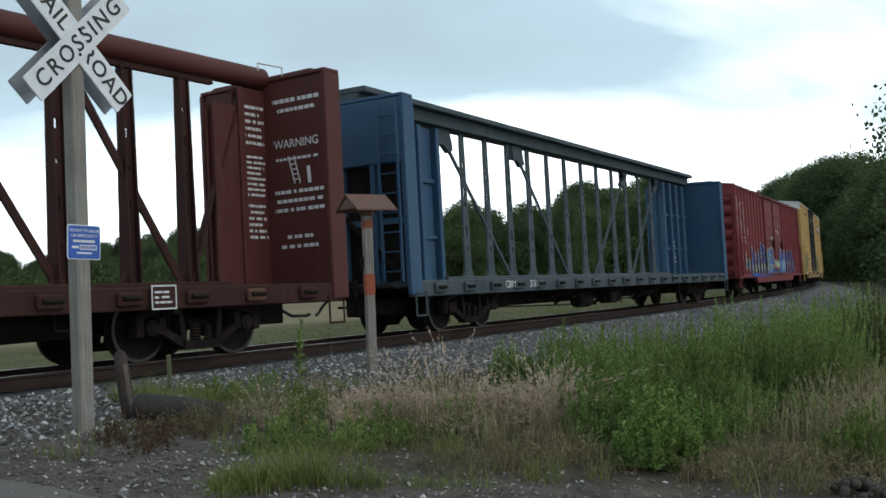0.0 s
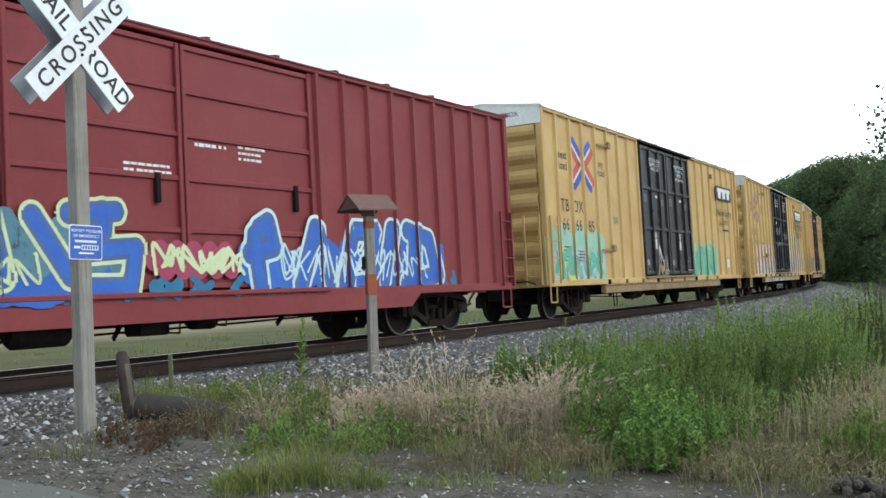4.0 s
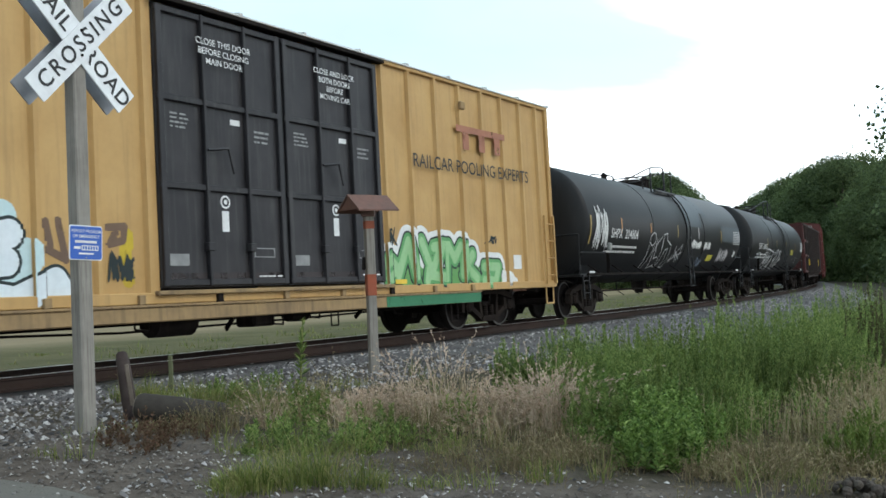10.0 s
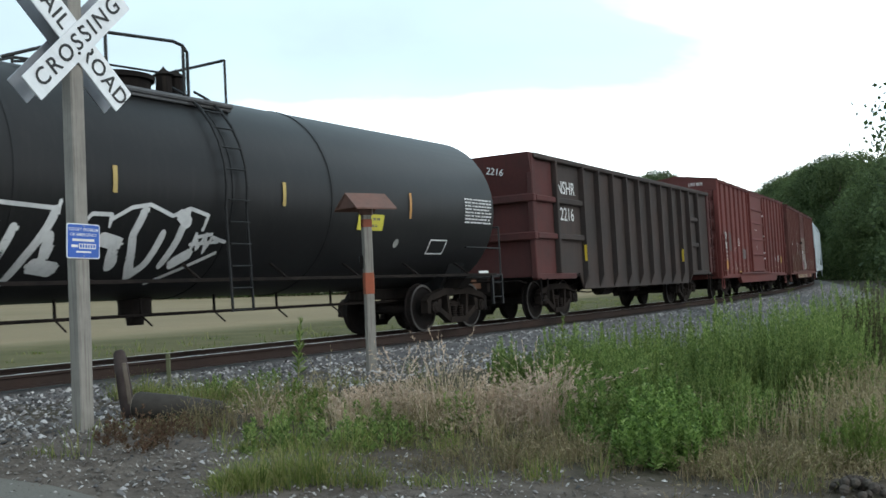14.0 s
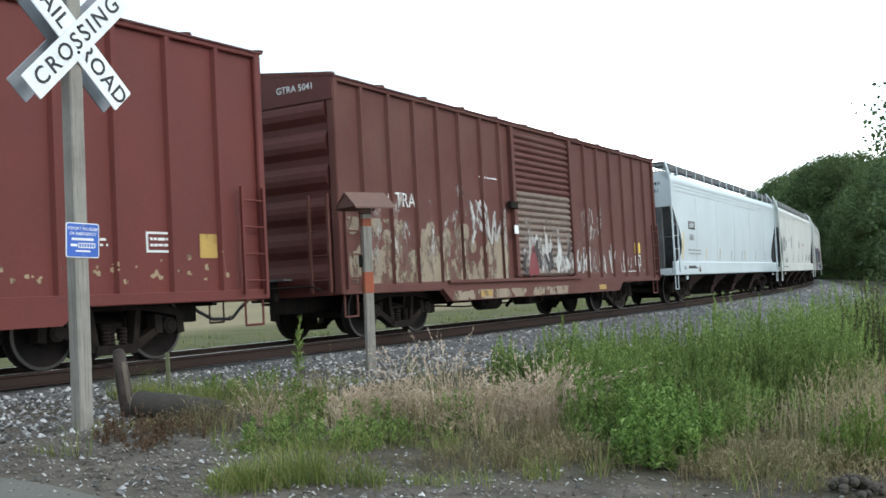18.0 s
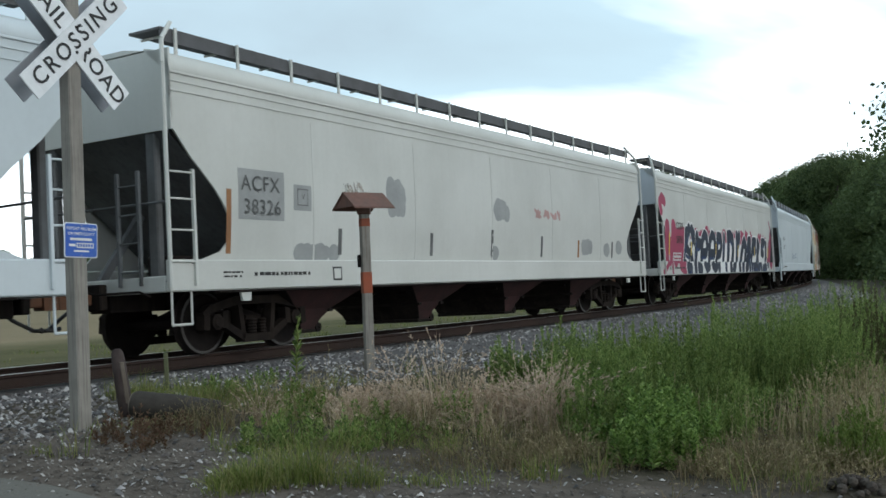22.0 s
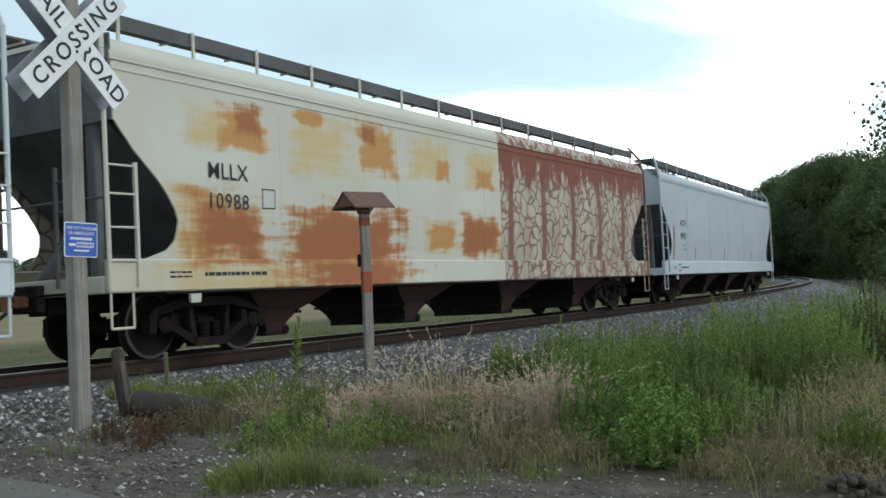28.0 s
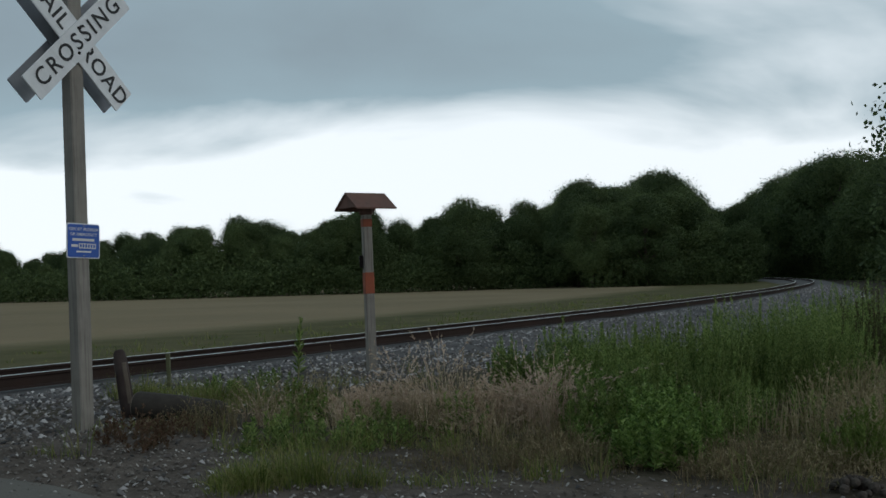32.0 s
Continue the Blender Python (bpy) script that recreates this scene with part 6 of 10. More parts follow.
    second = [[(1.6, 1.8), (1.8, 1.9), (1.9, 1.55), (1.4, 1.45)], [(1.5, 1.7), (1.6, 0.95)], [(2.9, 1.85), (2.5, 0.95)], [(3, 1.8), (3.3, 0.95)], [(4, 1.85), (3.7, 0.95)], [(4, 1.85), (4.6, 1.85), (4.3, 1.35), (3.9, 1.3)], [(5.1, 1.9), (4.8, 0.95)], [(5.6, 1.9), (6.3, 1.75), (6.5, 1.1), (5.4, 0.95)], [(5.8, 1.8), (5.7, 0.95)]]
    third = [[(-7.7, 1.45), (-7.9, 1.4), (-7.9, 1.2), (-7.75, 1.15)], [(-7.6, 1.4), (-7.6, 1.15)], [(-7.5, 1.4), (-7.35, 1.3), (-7.55, 1.15)], [(-7, 1.45), (-7.2, 1.4), (-7.2, 1.15), (-7, 1.15), (-7, 1.25)], [(-7.6, 1.62), (-7.4, 1.62)], [(-6.8, 1.2), (-6.7, 1.45)], [(-6.6, 1.1), (-6.5, 1.4)]]
    drips(car, -6.5, -0.7, 0.88, 1.3, 46, 21, S_BLUE, side2, 0.17, 0.002)
    drips(car, -6.3, -0.9, 1.1, 1.8, 40, 27, lagoon, side2, 0.14, 0.0025)
    drips(car, 1.3, 6.6, 0.88, 1.6, 36, 22, S_BLUE, side2, 0.16, 0.002)
    spray_lines(car, first, side2, (S_LIME, 0.185, 0.0045), (slate, 0.135, 0.007), (S_BLUE, 0.075, 0.009), zlo=0.92)
    spray_lines(car, second, side2, (S_BABY, 0.22, 0.0045), (slate, 0.165, 0.007), (S_BLUE, 0.09, 0.009), zlo=0.92)
    spray_lines(car, third, side2, (S_LIME, 0.115, 0.0045), (S_DEEP, 0.07, 0.007))
    scrawl(car, -6.0, -2.0, 1.0, 1.5, 8, 28, S_LIME, side2, 0.022)
    scrawl(car, 2.0, 6.2, 1.0, 1.7, 7, 29, S_BABY, side2, 0.018)
    paint(car, [(-0.4 + 0.1 * k, 1.35 + 0.12 * math.sin(2.1 * k), 0.16) for k in range(15)], S_RED, side2, 0.003, label="red sprayed ground")
    scrawl(car, -0.5, 1.2, 1.15, 1.65, 4, 24, S_LIME, side2, 0.03)
    drips(car, -6.8, 7.2, 0.8, 1.15, 60, 25, S_DEEP, side2, 0.06, 0.001)
    outline = [[(-9.1, 2.9), (-9.2, 3.9), (-8.9, 4.0), (-8.85, 3.5), (-8.5, 3.95), (-8.25, 3.8), (-8.6, 3.4), (-8.2, 2.95), (-8.45, 2.75), (-8.85, 3.2), (-8.9, 2.85), (-9.1, 2.9)],
               [(-8.2, 3.75), (-8.15, 3.0), (-7.9, 2.7), (-7.55, 2.85), (-7.5, 3.6), (-7.75, 3.85), (-8.2, 3.75)], [(-7.95, 3.5), (-7.9, 3.1), (-7.75, 3.1), (-7.75, 3.5), (-7.95, 3.5)]]
    spray_lines(car, outline, side, (S_CHALKWHITE, 0.022, 0.004))
    return car


def pool_cars():
    e1 = ((0.34, 0.10, 0.08), (0.12, 0.14, 0.26), (0.58, 0.52, 0.45))
    c4 = pool_boxcar("yellow high boxcar with black doors and teal graffiti", 18.95, "666685", YELLOW, (((0.50, 0.10, 0.07), (0.06, 0.10, 0.36), (0.66, 0.62, 0.55)), "_a"))
    logo_block(c4, 7.35, 3.92, 2.2, 0.52)
    piece(c4, 2.75, 5.9, 0.9, 2.0, 4, 31, 0.15, pool_side, cloud=S_TEAL, edge=S_TEAL, fill=S_TEAL2, cloud_r=0.3)
    g = random.Random(32)
    teal_mist = spray("teal_mist", (0.24, 0.47, 0.36), (0.34, 0.48, 0.36), 0.92)
    paint(c4, [(a, z, 0.2) for a in np.arange(-9.3, -5.7, 0.16) for z in np.arange(0.9, 1.9, 0.16)] + [(g.uniform(-9.3, -5.6), g.uniform(1.75, 2.1), g.uniform(0.06, 0.16)) for _ in range(60)], teal_mist, pool_side, 0.0025, label="soft teal sprayed ground", zlo=0.80)
    drips(c4, -9.2, -5.5, 0.85, 1.6, 18, 34, S_GREYSOFT, pool_side, 0.13, 0.004)
    scrawl(c4, -9.0, -6.2, 1.0, 1.8, 3, 35, S_TEAL2, pool_side, 0.07)
    part("reflector", Shape().box(-8.34, -7.92, -1.530, -1.526, 0.90, 1.02), LIME_TAPE, c4, "lime yellow reflective strip")
    part("grey_patch", Shape().box(-4.76, -4.47, -1.457, -1.452, 2.38, 2.58), S_TAN, c4, "faded square patch")
    scrawl(c4, -1.9, -0.6, 0.8, 1.6, 1, 33, S_TAN, lambda x, z: -1.56, 0.05)
    scrawl(c4, -1.9, -0.9, 1.3, 2.1, 1, 36, MARK, lambda x, z: -1.562, 0.016)
    c5 = pool_boxcar("yellow high boxcar with pink and grey graffiti", 19.05, "660963", YELLOW, (e1, "_b"), (7.07, 3.40, 2.98, 0.56))
    logo_block(c5, 7.05, 3.98, 2.6, 0.56)
    milk, rose = spray("milky_white", (0.68, 0.655, 0.65), (0.55, 0.51, 0.50), 0.9), spray("dusty_rose", (0.62, 0.45, 0.41), (0.55, 0.34, 0.29), 0.88)
    pinks = [[(-6.9, 1.95), (-7.1, 1.75), (-6.9, 1.5), (-6.2, 2.0), (-6.2, 1.5)], [(-5.6, 2.05), (-5.7, 1.4)], [(-5.6, 1.95), (-5.1, 2.0), (-5.0, 1.5)], [(-4.6, 2.0), (-4.5, 1.5), (-4.1, 2.0), (-3.9, 1.5)], [(-3.5, 2.05), (-3.4, 1.5)], [(-3.1, 2.05), (-3.2, 1.3)], [(-3.1, 2.0), (-2.75, 1.95), (-3.0, 1.6)]]
    drips(c5, -7.1, -2.65, 0.82, 1.6, 60, 46, milk, pool_side, 0.14, 0.002)
    spray_lines(c5, pinks, pool_side, (milk, 0.225, 0.004), (rose, 0.17, 0.006), zlo=0.80)
    scrawl(c5, -6.8, -2.9, 0.95, 1.6, 6, 47, S_PINK2, pool_side, 0.016)
    scrawl(c5, -6.8, -2.9, 1.0, 1.5, 5, 41, milk, pool_side, 0.05)
    drips(c5, -6.9, -2.8, 0.82, 1.45, 40, 39, milk, pool_side, 0.10, 0.0075)
    shade = spray("brown_shade", (0.30, 0.21, 0.17), None, 0.8)
    spray_lines(c5, [[(-6.2, 2.1), (-5.9, 2.2)], [(-5.55, 2.25), (-5.2, 2.2)], [(-4.5, 2.15), (-4.0, 2.13)], [(-6.1, 1.45), (-6.1, 1.2)], [(-2.85, 1.75), (-2.8, 1.5)]], pool_side, (shade, 0.09, 0.0028))
    spray_lines(c5, [[(-5.95, 1.5), (-5.95, 1.2)]], pool_side, (S_OCHRE, 0.05, 0.009))
    sill_face = lambda x, z: -1.552
    g = random.Random(48)
    for mat, seed in ((spray("thin_milk", (0.5, 0.47, 0.45), (0.36, 0.33, 0.31), 0.72), 1), (spray("thin_teal", (0.20, 0.36, 0.28), None, 0.3), 2), (spray("thin_rose", (0.42, 0.24, 0.19), None, 0.36), 3)):
        paint(c5, [(g.uniform(-5.8, 2.6), g.uniform(0.58, 0.72), g.uniform(0.04, 0.13)) for _ in range(60)], mat, sill_face, 0.0015 + 0.001 * seed, label="paint run down on the sill", zlo=0.555, zhi=0.738)
    blues = [[(3.4, 2.05), (3.2, 0.95)], [(4.15, 2.1), (3.9, 0.9)], [(3.3, 1.45), (4.1, 1.6)], [(4.8, 2.05), (4.6, 0.95)]]
    greys = [[(5.6, 2.05), (5.3, 0.98)], [(6.0, 2.05), (6.8, 0.95)], [(7.3, 1.85), (7.0, 0.95)], [(7.3, 1.85), (8.1, 1.7), (7.4, 1.35)], [(8.5, 1.8), (8.9, 1.25)]]
    drips(c5, 2.9, 7.9, 0.85, 1.9, 50, 49, S_LILAC, pool_side, 0.17, 0.002)
    drips(c5, 4.4, 7.6, 1.9, 3.1, 26, 50, S_MIST, pool_side, 0.2, 0.0025)
    drips(c5, 2.9, 5.2, 0.85, 1.3, 22, 42, S_GREYBLUE, pool_side, 0.12, 0.003)
    spray_lines(c5, blues, pool_side, (S_MIST, 0.25, 0.004), (S_GREYBLUE, 0.16, 0.006), (milk, 0.035, 0.009), zlo=0.80)
    spray_lines(c5, greys, pool_side, (milk, 0.22, 0.0045), (S_LILAC, 0.15, 0.0065), (S_GREYBLUE, 0.03, 0.0095), zlo=0.80)
    scrawl(c5, 5.0, 7.6, 2.2, 3.0, 3, 59, S_MIST, pool_side, 0.03)
    piece(c5, -9.2, -7.4, 0.80, 1.3, 2, 43, 0.12, pool_side, cloud=spray("rusty_orange", (0.44, 0.20, 0.09), (0.52, 0.28, 0.14)), cloud_r=0.24)
    scrawl(c5, -1.8, -0.5, 2.7, 3.2, 3, 44, DOOR_TAG, lambda x, z: -1.558, 0.016)
    scrawl(c5, -1.8, -0.6, 2.2, 2.45, 4, 45, DOOR_TAG, lambda x, z: -1.558, 0.012)
    scrawl(c5, 0.5, 1.8, 2.5, 3.0, 3, 58, DOOR_TAG, lambda x, z: -1.558, 0.014)
    e2 = ((0.70, 0.16, 0.10), (0.12, 0.16, 0.50), (0.66, 0.45, 0.25))
    c6 = pool_boxcar("worn yellow high boxcar with white and green graffiti", 19.0, "667022", YELLOW_OLD, (e2, "_c"))
    worn = spray("faded_red", (0.36, 0.15, 0.09), None, 0.8)
    part("logo_bar", Shape().box(5.3, 7.3, -RIB_Y - 0.014, -RIB_Y - 0.010, 3.92, 4.05), worn, c6, "worn red logo bar")
    for x in (5.65, 6.3, 6.95):
        part("logo_block", Shape().box(x - 0.12, x + 0.12, -RIB_Y - 0.014, -RIB_Y - 0.010, 3.58, 3.918), worn, c6)
    whites = [[(-8.3, 1.5), (-8.1, 1.58), (-7.4, 1.58)], [(-7.7, 1.55), (-7.8, 0.95)], [(-8.2, 0.9), (-7.6, 0.9)], [(-6.9, 1.7), (-7.15, 1.3), (-7, 0.88)], [(-6.9, 1.65), (-6.65, 1.55), (-6.9, 1.32), (-6.55, 0.95)],
              [(-6.1, 1.7), (-6.35, 1.52), (-5.5, 1.4), (-5.6, 1.15), (-6, 1.12), (-5.8, 0.8)], [(-4.6, 1.65), (-5.05, 1.55), (-5.15, 0.98), (-4.65, 0.9)], [(-5.1, 1.3), (-4.65, 1.33)], [(-7.3, 0.9), (-6.6, 0.88)], [(-4.5, 0.9), (-4.0, 1.1), (-3.9, 0.95)]]
    g = random.Random(51)
    paint(c6, [(g.uniform(-8.5, -4.3), g.uniform(0.85, 1.85), g.uniform(0.10, 0.22)) for _ in range(120)], S_BABY, pool_side, 0.002, label="pale blue sprayed haze", zlo=0.80)
    spray_lines(c6, whites, pool_side, (S_BLACK, 0.205, 0.004), (S_ICE, 0.165, 0.006), zlo=0.80)
    spray_lines(c6, [[(-8.2, 1.42), (-7.95, 1.0), (-7.85, 1.0)], [(-7.4, 1.4), (-7.25, 0.95)], [(-6.45, 1.2), (-6.2, 1.0)], [(-5.5, 0.95), (-5.35, 0.82)]], pool_side, (S_BLACK, 0.05, 0.008), zlo=0.80)
    drips(c6, 2.8, 6.9, 0.84, 1.2, 44, 55, S_GREEN, pool_side, 0.15, 0.002)
    greens = [[(2.75, 1.3), (2.9, 1.4), (3.1, 1.25), (2.85, 1.05)], [(3.5, 1.72), (3.15, 1.1)], [(3.5, 1.72), (3.7, 1.1)], [(3.95, 1.72), (4.2, 1.3), (4.1, 1.0)], [(4.35, 1.62), (4.6, 1.66), (4.25, 1.1), (4.65, 1.05)], [(4.8, 1.66), (4.8, 1.05)],
              [(4.9, 1.66), (5.1, 1.4), (5.35, 1.66)], [(5.5, 1.62), (5.4, 1.1)], [(5.8, 1.5), (5.55, 1.25), (5.95, 1.02)], [(6.25, 1.25), (6.85, 1.25), (6.7, 0.95), (6.25, 0.98)]]
    leaf, sage = spray("leaf_green", (0.10, 0.30, 0.11), (0.16, 0.38, 0.15)), spray("sage_green", (0.26, 0.46, 0.22), (0.32, 0.52, 0.28))
    spray_lines(c6, greens, pool_side, (S_WHITE, 0.30, 0.0012), (S_BLACK, 0.19, 0.0045), (leaf, 0.155, 0.007), (sage, 0.09, 0.009), zlo=0.80)
    part("sprayed_sill", Shape().box(2.6, 5.88, -1.5555, -1.5515, 0.555, 0.735), spray("bottle_green", (0.03, 0.15, 0.07), (0.05, 0.20, 0.10), 0.9), c6, "bottle green paint over the sill")
    part("reflector", Shape().box(2.95, 3.3, -1.525, -1.520, 0.95, 1.03), YELLOW_TAPE, c6, "yellow reflective strip")
    scrawl(c6, 2.85, 3.1, 1.6, 1.95, 1, 56, S_BLACK, pool_side, 0.015)
    scrawl(c6, 6.3, 6.7, 1.7, 2.0, 1, 57, S_BLACK, pool_side, 0.015)
    umber = spray("umber", (0.16, 0.10, 0.065), (0.11, 0.07, 0.05), 0.85)
    spray_lines(c6, [[(-4.12, 1.80), (-4.05, 1.45)], [(-3.95, 1.82), (-3.85, 1.35)], [(-4.1, 1.47), (-3.9, 1.38)], [(-3.22, 1.76), (-2.95, 1.78), (-2.98, 1.6), (-3.2, 1.55), (-3.1, 1.7)]], pool_side, (umber, 0.05, 0.004))
    spray_lines(c6, [[(-2.92, 1.66), (-2.95, 1.35), (-2.92, 1.1)]], pool_side, (spray("mustard", (0.50, 0.36, 0.03), (0.42, 0.29, 0.03), 0.85), 0.10, 0.002))
    scrawl(c6, -3.3, -2.85, 1.08, 1.52, 4, 53, S_BLACK, pool_side, 0.017)
    spray_lines(c6, [[(7.05, 1.08), (7.45, 1.02)], [(7.1, 0.95), (7.6, 0.92)]], pool_side, (S_WHITE, 0.10, 0.004), zlo=0.84)
    return [c4, c5, c6]


LOUVRE = surface("grey_louvre_steel", (0.10, 0.085, 0.08), (0.15, 0.13, 0.125), 0.7, 0.1, big=3.0)


def oxide_boxcar():
    ribs = [-7.1, -6.22, -5.35, -4.47, -3.6, -2.73, -1.85, 2.5, 3.36, 4.22, 5.1, 6.0, 6.9]
    car = boxcar("oxide-red steel boxcar with a ribbed sliding door", 15.6, 4.40, ribs, (-1.58, 1.65), BROWN_RED, TUSCAN, TUSCAN, 0.75, belly=(-4.2, 4.2, BROWN_RED), end_mark="LRS 805", corrugations=6)
    for side in (-1, 1):
        d = part("door", Shape().box(-1.55, 1.62, side * 1.41, side * 1.50, 0.98, 4.28, 0.015), BROWN_RED, car, "oxide-red sliding door")
        for z in (1.02, 1.70, 2.35, 3.05, 3.62, 4.24):
            part("door_rib", Shape().box(-1.52, 1.59, side * 1.50, side * 1.535, z - 0.045, z + 0.045, 0.014), BROWN_RED, d)
        part("door_bar", Shape().box(-1.62, -1.5, side * 1.47, side * 1.57, 0.98, 4.28, 0.015), BROWN_RED, d)
        part("door_bar", Shape().box(1.56, 1.66, side * 1.47, side * 1.56, 0.98, 4.28, 0.015), BROWN_RED, d)
        for z in (1.5, 1.75, 2.5, 3.4):
            part("latch", Shape().box(1.47, 1.60, side * 1.50, side * 1.56, z, z + 0.06, 0.01), WHITE_INK, d, "chipped pale latch")
        part("door_track", Shape().box(-4.4, 1.9, side * 1.45, side * 1.60, 0.88, 0.95, 0.01), TUSCAN, car)
    side = depth_of(ribs)
    touch = surface("grey_touch_up_panel", (0.075, 0.055, 0.05), (0.10, 0.06, 0.055), 0.7)
    for x0, x1 in ((-6.98, -6.27), (-6.15, -5.42)):
        paint(car, [(x0 + 0.06 + (x1 - x0 - 0.12) * k / 9, 2.14 + 0.03 * math.sin(7 * k), 0.36) for k in range(10)], touch, side, 0.002, "touch_up_panel", zlo=1.80, zhi=2.50, xlo=x0, xhi=x1, label="grey-brown touch-up panel")
    letters(car, "LR", -6.40, 2.36, 0.34, MARK)
    letters(car, "S", -5.95, 2.36, 0.34, MARK)
    letters(car, "80", -6.40, 1.97, 0.34, MARK)
    letters(car, "5", -5.95, 1.97, 0.34, MARK)
    for z in (1.74, 1.60, 1.47):
        bars(car, -6.38, z, 0.2, 0.08, 1, MARK, seed=int(100 * z))
    part("reflector", Shape().box(-6.72, -6.28, -1.457, -1.452, 1.08, 1.42), spray("dull_orange", (0.42, 0.20, 0.05), (0.30, 0.13, 0.05)), car, "dull orange panel")
    part("stencil_box", Shape().box(-4.08, -3.83, -1.457, -1.452, 2.01, 2.29), MARK, car, "white stencilled box")
    part("stencil_field", Shape().box(-4.06, -3.85, -1.460, -1.4575, 2.03, 2.27), BROWN_RED, car)
    bars(car, -3.955, 2.15, 0.15, 0.16, 2, MARK, -1.4605, 4)
    part("grille", Shape().box(-3.41, -2.80, -1.49, -1.452, 1.48, 1.89, 0.012), LOUVRE, car, "grey louvred plate")
    for k in range(4):
        z = 1.52 + 0.09 * k
        part("louvre_slat", Shape().slab([(-1.49, z), (-1.508, z + 0.01), (-1.49, z + 0.065)], "x", -3.38, -2.83), LOUVRE, car)
    part("stencil_box", Shape().box(5.57, 6.0, -1.457, -1.452, 1.42, 1.69), MARK, car, "white stencilled box")
    part("stencil_field", Shape().box(5.60, 5.97, -1.460, -1.4575, 1.45, 1.66), BROWN_RED, car)
    bars(car, 5.78, 1.555, 0.3, 0.16, 2, MARK, -1.4605, 9)
    part("faded_panel", Shape().box(6.5, 6.82, -1.457, -1.452, 1.35, 1.68), S_OCHRE, car, "worn ochre patch")
    part("faded_panel", Shape().box(-4.28, -3.77, -1.457, -1.452, 0.93, 1.01), S_OCHRE, car, "worn ochre patch")
    bars(car, 4.9, 1.54, 0.12, 0.14, 2, MARK, seed=8)
    bars(car, -0.3, 2.75, 0.7, 0.05, 1, MARK, -1.505, 3)
    g = random.Random(8)
    paint(car, [(g.uniform(-7.4, -2.2), abs(g.gauss(0, 0.28)) + 1.0, g.uniform(0.008, 0.026)) for _ in range(170)], S_HAZE, side, 0.002, "chipped_paint", label="pale chipped paint")
    scrawl(car, -5.1, -4.5, 1.73, 2.0, 2, 68, S_CHALK, side, 0.014)
    scrawl(car, -5.7, -4.4, 0.98, 1.5, 2, 69, S_CHALK, side, 0.018)
    scrawl(car, -3.4, -2.65, 0.95, 1.45, 1, 76, S_CHALK, side, 0.018)
    paint(car, [(g.uniform(2, 7.4), abs(g.gauss(0, 0.2)) + 1.0, g.uniform(0.01, 0.05)) for _ in range(40)], S_TAN, side, 0.002, "rust_spots")
    letters(car, "G", -0.1, 1.98, 0.2, MARK, -1.505)
    return car


